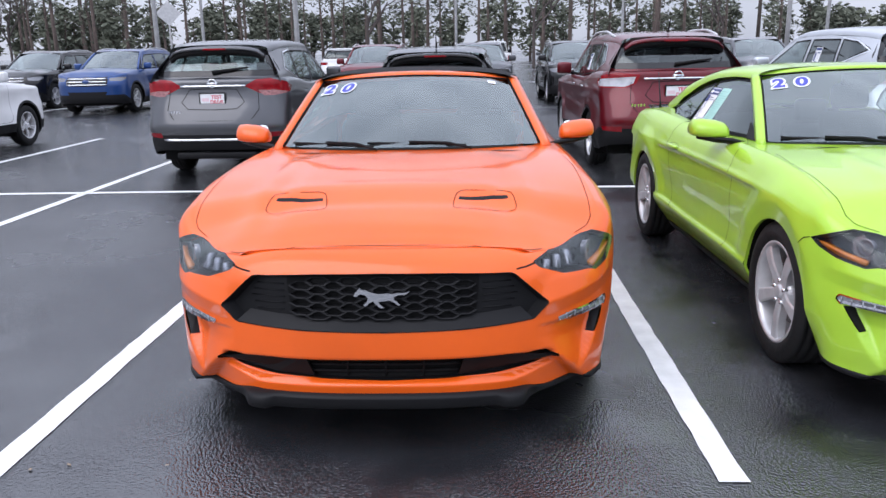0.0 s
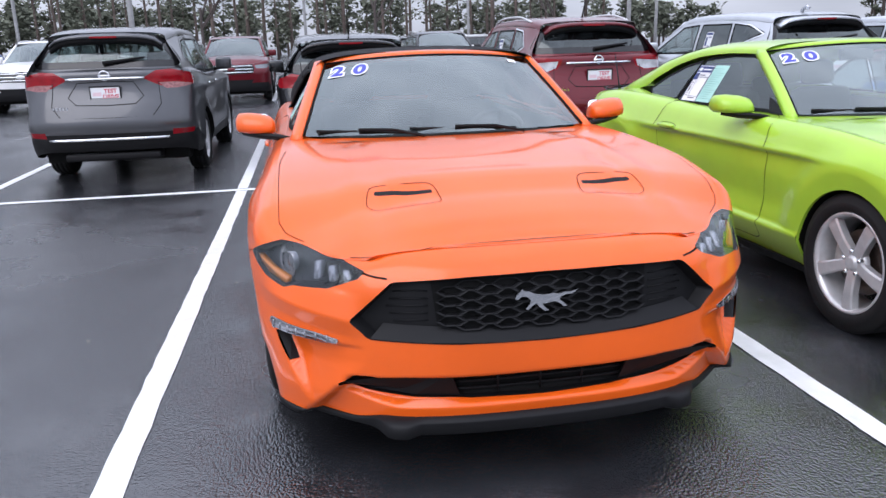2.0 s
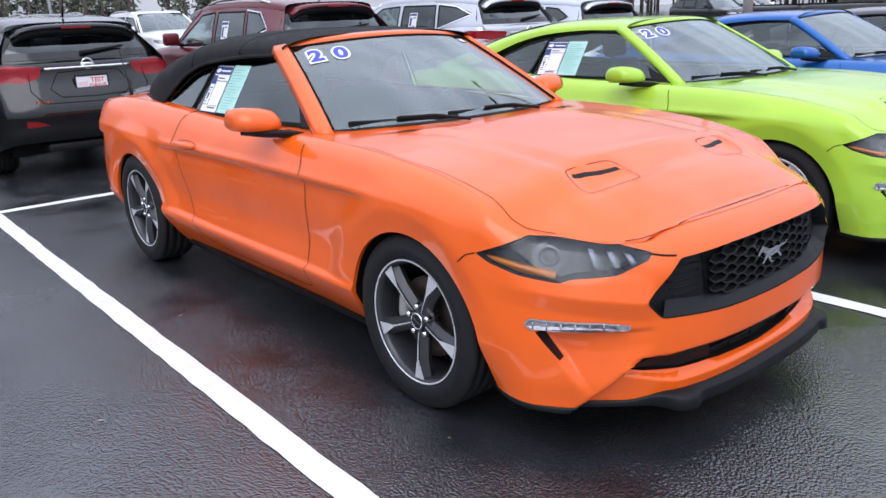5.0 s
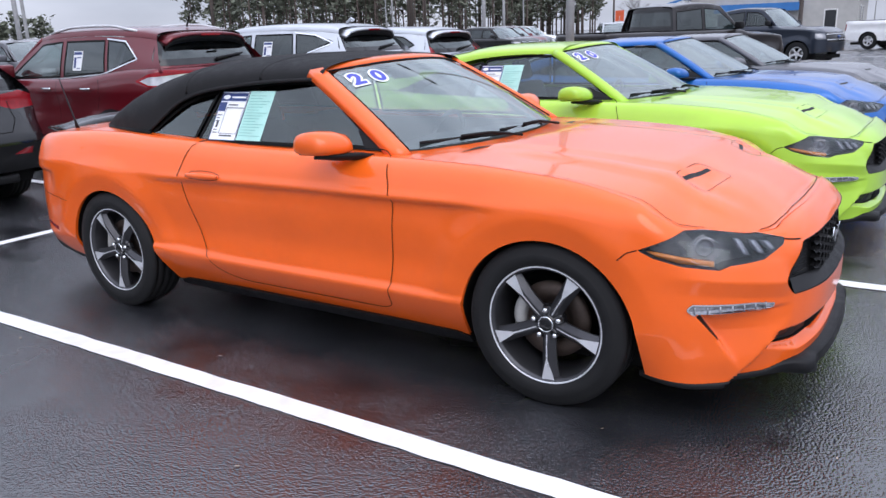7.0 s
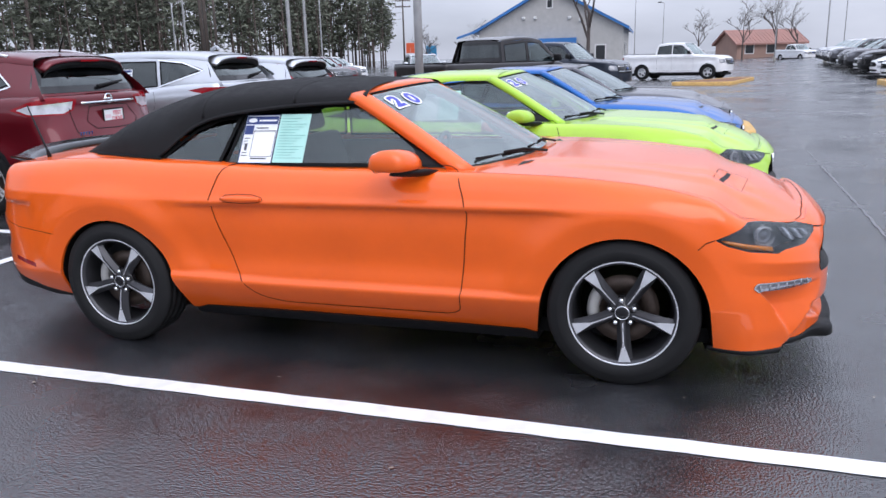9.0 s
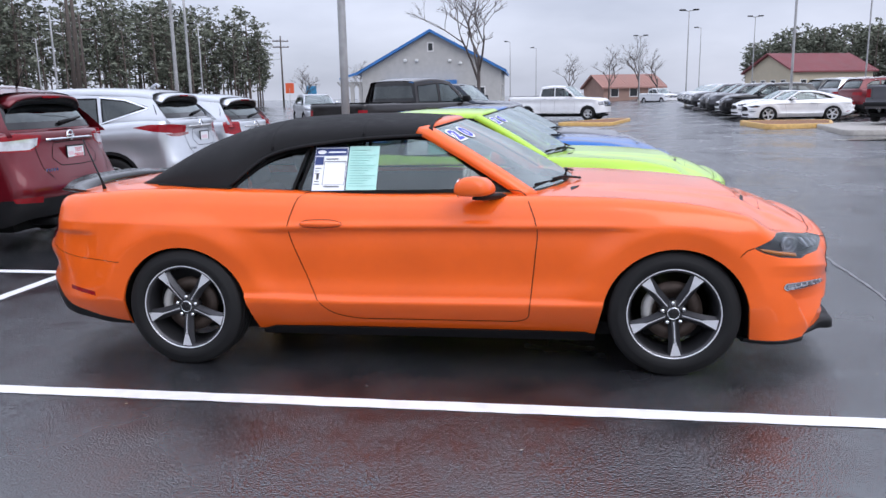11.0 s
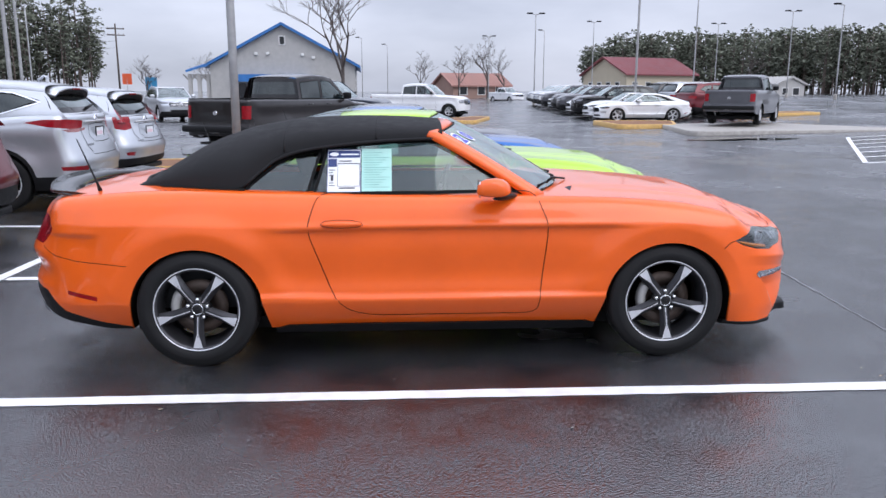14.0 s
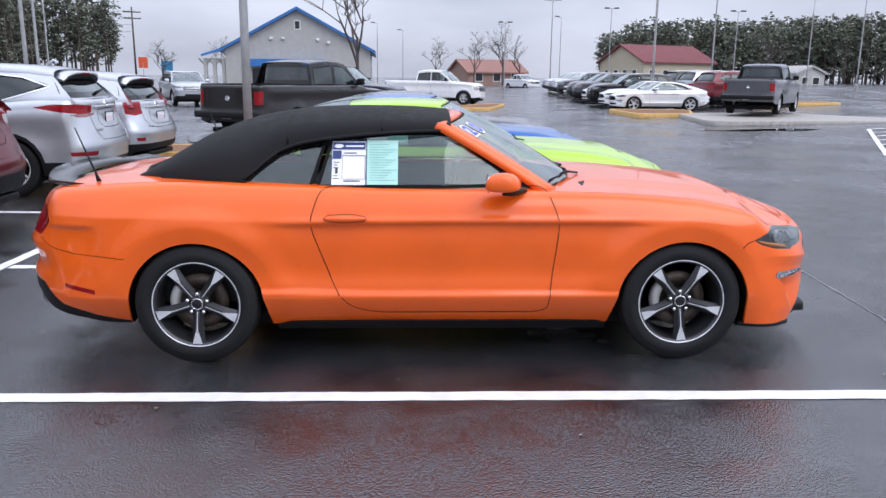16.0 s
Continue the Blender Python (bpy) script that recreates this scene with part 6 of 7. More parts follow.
SPORT = dict(ROGUE, name="crossover", paint=BLACK, nose=-2.15, tail=2.20, axle=1.32, h=1.575, belt=1.04, kick=0.08, z_hood=1.0, z_nose=0.84, roof_end=1.72, back_low=2.0, pillar_c=1.05, quarter=(1.30, 1.52, 0.15), back_z=1.11, rear_clad=0.62, privacy=True,
             tail_lamp=[("r", 0.44, 1.08), ("r", 0.48, 0.98), ("r", 0.62, 0.94), ("s", 1.92, 0.95), ("s", 1.80, 1.02), ("s", 2.04, 1.11)], plate=(0, 0.90, "test"), rear_strip=None, aerial=True, handle=BLACK, bright=False)
SPORT.pop("lamp_clear")
make_wagon(SPORT, pose(-0.04, 6.95, 0, 0, 0, 180), "black crossover with red tail lamps, parked", group=ROW)
HIGH = dict(ROGUE, paint=SILVER, sheet=0.62, nose=-2.42, tail=2.47, w=0.96, axle=1.395, r=0.37, h=1.72, belt=1.14, back_z=1.24, header=-0.2, roof_end=1.95, back_low=2.27, pillar_b=0.38, pillar_c=1.2, quarter=(1.55, 1.90, 0.20), rear_clad=0.45, bump=0.68, privacy=True, fin=True,
            tail_lamp=[("r", 0.48, 1.17), ("r", 0.52, 1.08), ("r", 0.70, 1.05), ("s", 2.02, 1.10), ("s", 1.74, 1.155), ("s", 1.98, 1.195), ("s", 2.3, 1.195)], lamp_clear=[("r", 0.44, 1.075), ("r", 0.46, 1.045), ("r", 0.70, 1.02), ("s", 2.30, 1.025), ("s", 2.2, 1.06)], rear_strip=None, plate=(0, 0.99, "pink"), bar=SILVERALLOY)
make_wagon(HIGH, pose(5.95, 6.9, 0, 0, 0, 183.5), "silver three-row crossover with dark rear glass, parked", group=ROW)
CRV = dict(ROGUE, paint=SILVER, nose=-2.2, tail=2.32, w=0.91, axle=1.31, r=0.345, h=1.64, belt=1.09, kick=0.06, back_z=1.14, roof_end=1.85, back_low=2.12, pillar_c=1.1, quarter=(1.42, 1.68, 0.18), rear_clad=0.48, privacy=True,
           tail_lamp=[("r", 0.56, 1.145), ("r", 0.56, 0.96), ("s", 2.2, 0.93), ("s", 2.04, 0.96), ("s", 2.00, 1.145)], rear_strip=None, plate=(0, 0.90, "pink"), bar=SILVERALLOY, bright=False)
CRV.pop("lamp_clear")
crv = make_wagon(CRV, pose(8.5, 6.82, 0, 0, 0, 177), "silver compact crossover with tall red tail lamps", group=ROW)
for s in (1, -1):
    bm = bmesh.new()
    rows = []
    for i in range(9):
        t = i / 8
        y, z, x = 2.10 - 0.36 * t, 1.06 + 0.42 * t, 0.80 - 0.17 * t
        rows.append([bm.verts.new(v) for v in ((s * (x + 0.012), y - 0.05, z), (s * (x - 0.02), y + 0.035, z), (s * (x - 0.12 + 0.04 * t), y + 0.05, z), (s * (x - 0.1), y - 0.02, z))])
    for p, q in zip(rows, rows[1:]):
        for j in range(4):
            bm.faces.new((p[j], p[(j + 1) % 4], q[(j + 1) % 4], q[j]))
    bm.faces.new(rows[0]), bm.faces.new(rows[-1])
    part("pillar_lamp", bm, LAMP_RED, crv, "tall red pillar lamp")

FACING = "cars facing from across the aisle"
EXPLORER = dict(name="large_crossover", nose=-2.45, tail=2.55, w=0.99, axle=1.45, r=0.385, z_nose=0.98, z_hood=1.13, cowl=-1.15, belt=1.16, header=-0.25, roof_end=2.05, back_low=2.36, h=1.75, pillar_b=0.35, pillar_c=1.25, quarter=(1.65, 1.95, 0.18),
                paint=NAVY, clad=0.40, front_clad=0.52, rear_clad=0.50, bump=0.70, rails=SILVERALLOY, privacy=True, wheel="multi", sill=0.27,
                head_lamp=[("f", 0.62, 0.965), ("f", 0.64, 0.885), ("f", 0.88, 0.875), ("s", -2.02, 0.93), ("s", -2.0, 0.985), ("f", 0.88, 0.985)], grille=[("f", 0.0, 0.99), ("f", 0.56, 0.985), ("f", 0.60, 0.90), ("f", 0.54, 0.76), ("f", 0.0, 0.745)],
                low_grille=[("f", 0.0, 0.60), ("f", 0.55, 0.60), ("f", 0.48, 0.48), ("f", 0.0, 0.47)], front_bars=(0.79, 0.95, 0.54, 3, CHROME), tail_lamp=[("r", 0.60, 1.06), ("r", 0.60, 0.93), ("s", 2.25, 0.92), ("s", 2.2, 1.06)])
# the aisle's far row
ex = make_wagon(EXPLORER, pose(-9.96, 18.4, 0), "blue large crossover with chrome grille, facing the aisle", group=FACING)


def another(thing, m, old, fresh, label, group=""):
    """A copy in another paint; what stands far off goes without its wheel nuts, brakes and seats."""
    c = copy_thing(thing, m)
    if Vector(m.translation).length > 18:
        bpy.data.batch_remove([o for o in c.children_recursive if o.name.split(".")[0] in ("lug_nut", "brake_disc", "brake_caliper", "seat", "backrest", "headrest", "machined_face", "wiper", "text_bar", "ruled_line", "sheet_edge", "lettering")])
    c["label"] = label
    if group:
        c["group"] = group
    if fresh is not old:
        repaint(c, old, fresh)
    return c


# white crossover whose front wheel shows at the side
another(rogue, pose(-8.45, 7.45, 0, 0, 0, 180), GUNMETAL, WHITE, "white crossover with black lower cladding, parked")
another(ex, pose(-7.3, 18.5, 0), NAVY, WHITE, "white large crossover with black grille, facing the aisle")
another(ex, pose(-2.4, 19.2, 0), NAVY, RED, "dark red large crossover, facing the aisle")
another(ex, pose(3.6, 19.3, 0), NAVY, BLACK, "black large crossover, facing the aisle")
another(ex, pose(-13.3, 20.3, 0), NAVY, BLACK, "black large crossover, parked beside a blue one")
another(ex, pose(6.4, 19.5, 0), NAVY, WHITE, "white large crossover, facing the aisle")
another(ex, pose(9.1, 19.7, 0), NAVY, GREY, "grey large crossover, facing the aisle")
another(ex, pose(0.7, 20.0, 0), NAVY, GUNMETAL, "grey large crossover, facing the aisle")

# pickups
PICKUP = dict(name="pickup_truck", nose=-2.78, tail=3.10, w=1.01, axle=1.84, r=0.40, z_nose=1.08, z_hood=1.22, cowl=-1.30, belt=1.34, kick=0.02, header=-0.42, roof_end=1.02, back_low=1.12, h=1.99, pillar_b=0.15, pillar_c=0.98, paint=BROWN, clad=None, bump=0.74, rake=0.02,
              sill=0.42, lr=0.22, nr=5, privacy=True, wheel="silver", rim=0.58, rear_glass=(0.12, 0.10), bed=(1.22, 2.98), handle=BROWN, mirror=TRIM, back_bow=0.0, tumble=0.20,
              tail_lamp=[("r", 0.78, 1.22), ("r", 0.78, 0.92), ("s", 2.98, 0.92), ("s", 2.94, 1.22)], head_lamp=[("f", 0.70, 1.05), ("f", 0.70, 0.86), ("f", 0.92, 0.86), ("s", -2.42, 0.92), ("s", -2.42, 1.05)], grille=[("f", 0.0, 1.08), ("f", 0.66, 1.08), ("f", 0.68, 0.88), ("f", 0.62, 0.78), ("f", 0.0, 0.77)],
              front_bars=(0.84, 1.02, 0.64, 2, CHROME), reflector=[("r", 0.0, 0.72), ("r", 0.01, 0.70), ("r", 0.01, 0.71)], plate=(0, 0.66, "pink"), plate_bar=False, badge=1.05, gate=(0.74, 1.26, 0.80))
PICKUP.pop("reflector")
TRUCKS = "pickup trucks in the lot"
tr = make_wagon(PICKUP, pose(15.9, 3.05, 0, 0, 0, 60), "very dark brown crew-cab pickup truck, parked", "truck", TRUCKS)
bm = bmesh.new()
box(bm, -0.98, 3.02, 0.60, 0.98, 3.22, 0.76, 0.04)
part("rear_bumper", bm, TRIM, tr)
another(tr, pose(27.0, 3.4, 0, 0, 0, -18), BROWN, SLATE, "dark blue pickup truck with chrome grille")
another(tr, pose(41.4, -0.9, 0, 0, 0, -20), BROWN, WHITE, "white crew-cab pickup truck beside a yellow kerb")
pk = another(tr, pose(27.5, -14.25, ground_z(27.5, -14.25) + 0.13, 0, 0, 55), BROWN, GREY, "dark grey pickup truck on a concrete pad")
another(tr, pose(99, -13.3, 0, 0, 0, -60), BROWN, WHITE, "white pickup truck far off in the lot")

# the far row of cars, noses to the north
FAR = "far row of parked cars"
for i in range(12):
    x, y = 33.0 + 3.3 * i, -11.4 - 0.22 * i
    z = ground_z(x, y)
    kind = (0, 0, 1, 0, 1, 1, 0, 1, 1, 1, 1, 1)[i]
    col = (WHITE, WHITE, BLACK, WHITE, GREY, GUNMETAL, WHITE, GREY, WHITE, SILVER, WHITE, SILVER)[i]
    nm = {id(WHITE): "white", id(BLACK): "black", id(GREY): "grey", id(GUNMETAL): "dark grey", id(SILVER): "silver"}[id(col)]
    if kind == 0:
        another(lime, pose(x, y, z, 0, 0, 180), GREEN, col, nm + " fastback car in a far row", FAR)
    else:
        another(ex, pose(x, y, z, 0, 0, 180), NAVY, col, nm + " large crossover in a far row", FAR)
for i, col in enumerate((RED, SILVER, BLACK)):
    x, y = 35.5 + 2.9 * i, -16.6
    another(ex, pose(x, y, ground_z(x, y), 0, 0, 12), NAVY, col, "crossover with red tail lamps in a far row", FAR)
# cars towards the north-east
for x, y, rz, col, nm in ((36.9, 12.6, -62, SILVER, "silver"), (33, 17.5, -20, BLACK, "black"), (36, 18.5, -20, RED, "dark red"), (39, 19.6, -20, GREY, "grey"), (42, 20.5, -20, WHITE, "white"), (18.5, 24, 0, WHITE, "white"), (22, 24, 0, BLACK, "black")):
    another(ex, pose(x, y, 0, 0, 0, rz), NAVY, col, nm + " crossover parked far behind", "cars behind to the north-east")
for x, y, col, nm in ((-6.0, 36.5, WHITE, "white"), (-3.2, 36.5, SILVER, "silver"), (5.2, 37.5, GUNMETAL, "grey"), (8.4, 37.5, WHITE, "white")):
    another(ex, pose(x, y, 0, 0, 0, 180), NAVY, col, nm + " crossover in a far row, seen from behind", "cars in the far north row")
another(tr, pose(1.7, 40, 0, 0, 0, 180), BROWN, WHITE, "white pickup truck seen from behind, far off", TRUCKS)


# ---- stickers on the pony cars ----
def year_sticker(car, ws, t, v, size, label):
    for k, ch in enumerate("20"):
        tt = t + k * 0.195
        p, px, pv = Vector(ws(tt, v, 0.004)), Vector(ws(tt + 0.01, v, 0.004)), Vector(ws(tt, v + 0.01, 0.004))
        X, U = (px - p).normalized(), (pv - p).normalized()
        N = X.cross(U).normalized()
        U = N.cross(X)
        fr = Matrix((X, U, N)).transposed().to_4x4()
        tilt = pose(0, 0, 0, 0, 0, (4, -3)[k])
        back = text_mesh("year_digit", ch, size, PAPER, car, Matrix.Translation(p) @ fr @ tilt, 0.017)
        back["label"] = "blue digit with white edge on the windscreen"
        front = text_mesh("digit_ink", ch, size, INK_BLUE, back, pose(0, 0, 0.0012), 0.006)


def window_papers(car, g, y0=0.615, z0=0.99, mint=True):
    """A printed white price sheet and a mint one, taped inside the side window."""
    w, h = 0.195, 0.235
    def flat(name, mat, ya, yb, za, zb, off, parent, label=""):
        bm = bmesh.new()
        prism(bm, [(ya, za), (yb, za), (yb, zb), (ya, zb)], lambda y, z, o: g(y, z, o + off), 0.001)
        return part(name, bm, mat, parent, label, smooth=False)
    sheet_ = flat("price_sheet", PAPER, y0, y0 - w, z0, z0 + h, -0.004, car, "white printed price sheet with navy heading")
    flat("heading", INK_NAVY, y0 - 0.006, y0 - w + 0.006, z0 + h - 0.046, z0 + h - 0.008, -0.0055, sheet_)
    bm = bmesh.new()
    cy, cz = y0 - 0.04, z0 + h - 0.027
    bm.faces.new([bm.verts.new(g(cy + 0.026 * math.cos(a), cz + 0.011 * math.sin(a), -0.0065)) for a in [2 * math.pi * i / 18 for i in range(18)]])
    part("oval_mark", bm, PAPER, sheet_, smooth=False)
    flat("heading_bar", PAPER, y0 - 0.078, y0 - w + 0.014, z0 + h - 0.032, z0 + h - 0.024, -0.0065, sheet_)
    flat("side_heading", INK_NAVY, y0 - 0.006, y0 - 0.055, z0 + h - 0.095, z0 + h - 0.052, -0.0055, sheet_)
    for i in range(7):
        z = z0 + 0.035 + 0.014 * i
        if i not in (2, 3):
            flat("text_bar", INK_DARK, y0 - 0.012, y0 - 0.045 + 0.006 * (i % 3), z, z + 0.004, -0.0055, sheet_)
    flat("figure_mark", INK_DARK, y0 - 0.022, y0 - 0.036, z0 + 0.062, z0 + 0.092, -0.0057, sheet_)
    for a, b, c, d in ((0.062, 0.188, 0.155, 0.158), (0.062, 0.188, 0.032, 0.034), (0.060, 0.062, 0.032, 0.158), (0.186, 0.188, 0.032, 0.158), (0.07, 0.16, 0.020, 0.026), (0.07, 0.14, 0.168, 0.173)):
        flat("ruled_line", INK_DARK, y0 - a, y0 - b, z0 + c, z0 + d, -0.0055, sheet_)
    for a, b, c, d in ((0.0, w, 0.0, 0.003), (0.0, w, h - 0.003, h), (0.0, 0.003, 0, h), (w - 0.003, w, 0, h)):
        flat("sheet_edge", INK_NAVY, y0 - a, y0 - b, z0 + c, z0 + d, -0.0057, sheet_)
    if mint:
        m2 = flat("mint_sheet", PAPER_MINT, y0 - w - 0.004, y0 - w - 0.178, z0 + 0.004, z0 + h + 0.002, -0.003, car, "mint green printed notice")
        for i in range(15):
            z = z0 + 0.025 + 0.0135 * i
            flat("text_bar", INK_GREEN, y0 - w - 0.018, y0 - w - 0.165 + 0.02 * ((i * 7) % 4), z, z + 0.0022, -0.0045, m2)


INK_GREEN = plain("faded_green_ink", (0.18, 0.42, 0.36), 0.6)
for c, ws, g in ((pony, screen_f, side_f), (lime, screen2_f, side2_f)):
    gg = (lambda y, z, o: (lambda p: (-abs(p[0]), p[1], p[2]))(g(y, z, o)))
    year_sticker(c, ws, -0.86, 0.83, 0.135, "")
    bm = bmesh.new()
    quad = [Vector(ws(t, v, 0.004)) for t, v in ((0.76, 0.885), (0.84, 0.88), (0.84, 0.93), (0.76, 0.935))]
    bm.faces.new([bm.verts.new(p) for p in quad])
    part("inspection_sticker", bm, PAPER, c, "small white sticker in the windscreen corner", smooth=False)
    window_papers(c, gg)


# ---- islands, kerbs, poles ----
def slab(name, poly, z, h, mat, edge, label, category):
    """A raised island: kerb stones round a filled middle."""
    bm = bmesh.new()
    n = len(poly)
    cx, cy = sum(p[0] for p in poly) / n, sum(p[1] for p in poly) / n
    rows = []
    for inset, dz in ((0.0, -0.05), (0.0, h - 0.03), (0.03, h), (0.17, h), (0.19, h - 0.015)):
        ring = []
        for x, y in poly:
            d = Vector((cx - x, cy - y, 0))
            d.normalize()
            ring.append(bm.verts.new((x + d.x * inset, y + d.y * inset, z + dz)))
        rows.append(ring)
    for a, b in zip(rows, rows[1:]):
        for i in range(n):
            bm.faces.new((a[i], a[(i + 1) % n], b[(i + 1) % n], b[i]))
    kerb = part(name, bm, edge)
    tagged(kerb, label, category, kind="structure")
    bm = bmesh.new()
    bm.faces.new([bm.verts.new((x + (cx - x) * 0.04, y + (cy - y) * 0.04, z + h - 0.012)) for x, y in poly])
    part("island_fill", bm, mat, kerb, smooth=False)
    return kerb


MULCH = plain("pine_straw", (0.20, 0.095, 0.045), 0.9, vary=0.5, scale=30, bump=0.8, bscale=60)
slab("kerb_island", rounded([(9.75, -2.7), (12.4, -2.7), (12.4, 3.2), (11.4, 5.0), (11.4, 9.4), (9.75, 9.4)], 0.6, 5), 0, 0.15, MULCH, KERBYELLOW, "yellow-painted kerb island with pine straw at the row end", "kerb")
slab("kerb_island", rounded([(32.5, -3.2), (38.6, -4.6), (38.8, -3.6), (33, -0.5)], 0.5, 4), 0, 0.15, MULCH, KERBYELLOW, "yellow kerb island beside a white pickup", "kerb")
gz = ground_z(26, -14)
slab("kerb_island", rounded([(26.5, -8.6), (31.5, -8.6), (31.0, -12.4), (27.0, -11.2)], 0.6, 4), ground_z(29, -10), 0.17, MULCH, KERBYELLOW, "yellow kerb island at the far row's end", "kerb")
slab("concrete_pad", rounded([(21.6, -9.8), (27.5, -10.6), (31.5, -20.0), (23.0, -19.0)], 0.8, 5), gz - 0.04, 0.13, CONCRETE, CONCRETE, "pale concrete display pad with sloped edge", "pavement")


def light_pole(x, y, h, r, head, lean=0.0, mat=None, z=0.0):
    p = empty("light_pole", pose(x, y, z), "grey steel light pole standing in the lot", "pole", "light poles")
    bm = bmesh.new()
    tube(bm, [(lean * h * t, 0, h * t) for t in (0, 0.25, 0.5, 0.75, 1)], [r, r * 0.95, r * 0.88, r * 0.82, r * 0.75], 12)
    part("shaft", bm, mat or METALGREY, p)
    bm = bmesh.new()
    lathe(bm, [(r * 2.4, 0), (r * 2.4, 0.35), (r * 2.2, 0.45), (r, 0.46)], 16, "z")
    part("base", bm, CONCRETE, p)
    if head:
        for s in ((-1, 1) if head > 1 else (1,)):
            bm = bmesh.new()
            tube(bm, [(lean * h, 0, h - 0.05), (lean * h, s * 0.45, h + 0.03)], 0.04, 6)
            part("arm", bm, METALGREY, p)
            bm = bmesh.new()
            box(bm, lean * h - 0.18, s * 0.32, h, lean * h + 0.18, s * 0.88, h + 0.13, 0.04)
            part("lamp_head", bm, TRIM, p)
    return p


for x, y, h, r, head in ((10.4, 3.52, 9.5, 0.085, 2), (-7.9, 33.5, 10, 0.13, 2), (-12.1, 26.7, 10, 0.10, 2), (-17.3, 47.9, 10, 0.11, 2), (-0.2, 34.3, 10, 0.07, 1), (12.8, 26.5, 10, 0.09, 1), (18.5, 36.0, 10, 0.09, 2), (9.0, 40, 10, 0.08, 1),
                         (38.6, 21.6, 10, 0.12, 2), (49.6, 26.2, 10, 0.11, 2), (57, 42, 9, 0.09, 1), (70, 35, 9, 0.08, 1), (80, 60, 9, 0.08, 1)):
    light_pole(x, y, h, r, head)
for x, y, h, head in ((36, -12.0, 11.5, 2), (72, -12.5, 8.6, 2), (104, -19.0, 9.0, 1), (96, -10.5, 8.2, 2), (110, 6.5, 9, 1), (88, -37, 8.5, 2), (78, -41, 9.0, 2), (92, -23, 9.0, 2), (62, -37.5, 8, 1), (118, 3, 8.5, 1), (60, -24, 9.5, 2)):
    light_pole(x, y, h, 0.065, head, z=ground_z(x, y))

# two utility poles close together and a line of them with cross-arms
WOODPOLE = plain("weathered_pole_wood", (0.075, 0.060, 0.050), 0.8, vary=0.3, scale=4, bump=0.4, bscale=40)


def utility_pole(x, y, h, arms=2):
    p = empty("utility_pole", pose(x, y, 0, 0, 0, 20), "dark wooden utility pole with cross-arms", "pole", "utility poles")
    bm = bmesh.new()
    tube(bm, [(0, 0, 0), (0, 0, h * 0.5), (0, 0, h)], [0.20, 0.17, 0.13], 8)
    part("shaft", bm, WOODPOLE, p)
    for i in range(arms):
        bm = bmesh.new()
        box(bm, -0.07, -1.5, h - 1.0 - 1.1 * i, 0.07, 1.5, h - 0.82 - 1.1 * i)
        part("cross_arm", bm, WOODPOLE, p, smooth=False)
        for k in (-1.3, -0.5, 0.5, 1.3):
            bm = bmesh.new()
            lathe(bm, [(0.05, 0), (0.06, 0.1), (0.02, 0.22)], 8, "z", (0, k, h - 0.82 - 1.1 * i))
            part("insulator", bm, CONCRETE, p)
    return p


POLES = [(140, 52.0, 13.2), (92, 62, 13), (60, 70, 13), (28, 72, 13), (150, 20, 12)]
for x, y, h in POLES:
    utility_pole(x, y, h)
for i, ((x0, y0, h0), (x1, y1, h1)) in enumerate(zip(POLES[:3], POLES[1:4])):
    for k, dz in enumerate((-0.7, -1.8, -3.0, -4.2)):
        bm = bmesh.new()
        tube(bm, [(x0 + (x1 - x0) * t, y0 + (y1 - y0) * t, h0 + (h1 - h0) * t + dz - 1.3 * 4 * t * (1 - t)) for t in [j / 10 for j in range(11)]], 0.022, 4)
        tagged(part("overhead_wire", bm, SEAL), "thin black overhead wire between poles", "cable", "overhead wires")
for x, y in ((62.5, 44), (58, 40.5)):
    utility_pole(x, y, 14, 0)


# ---- trees ----
BARK = plain("pine_bark", (0.13, 0.10, 0.085), 0.9, vary=0.35, scale=3, bump=0.7, bscale=14)
GREYBARK = plain("grey_bark", (0.085, 0.070, 0.064), 0.9, vary=0.25, scale=5, bump=0.5, bscale=30)


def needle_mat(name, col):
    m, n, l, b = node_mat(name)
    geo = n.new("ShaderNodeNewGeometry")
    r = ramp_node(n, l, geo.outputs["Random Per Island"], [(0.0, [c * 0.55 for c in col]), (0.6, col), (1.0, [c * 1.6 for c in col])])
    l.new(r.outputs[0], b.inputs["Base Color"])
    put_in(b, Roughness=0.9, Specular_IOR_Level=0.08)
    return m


# Needle colour raised above foliage's own, to put distance haze into it.
HAZED_NEEDLES = needle_mat("pine_needles", (0.150, 0.162, 0.124))
rng = random.Random(7)


def tuft(bm, c, r, k, leaf):
    """A loose clump of small needle sprays."""
    for _ in range(k):
        d = Vector((rng.gauss(0, 1), rng.gauss(0, 1), rng.gauss(0, 0.55)))
        p = Vector(c) + d * r * 0.5
        u = Vector((rng.uniform(-1, 1), rng.uniform(-1, 1), rng.uniform(-0.5, 0.5))).normalized()
        v = u.cross(Vector((rng.uniform(-1, 1), rng.uniform(-1, 1), rng.uniform(-1, 1)))).normalized()
        s = leaf * rng.uniform(0.6, 1.3)
        bm.faces.new([bm.verts.new(p + u * s * a + v * s * b) for a, b in ((-1, -0.22), (0.1, -0.42), (1, 0.0), (0.0, 0.40))])


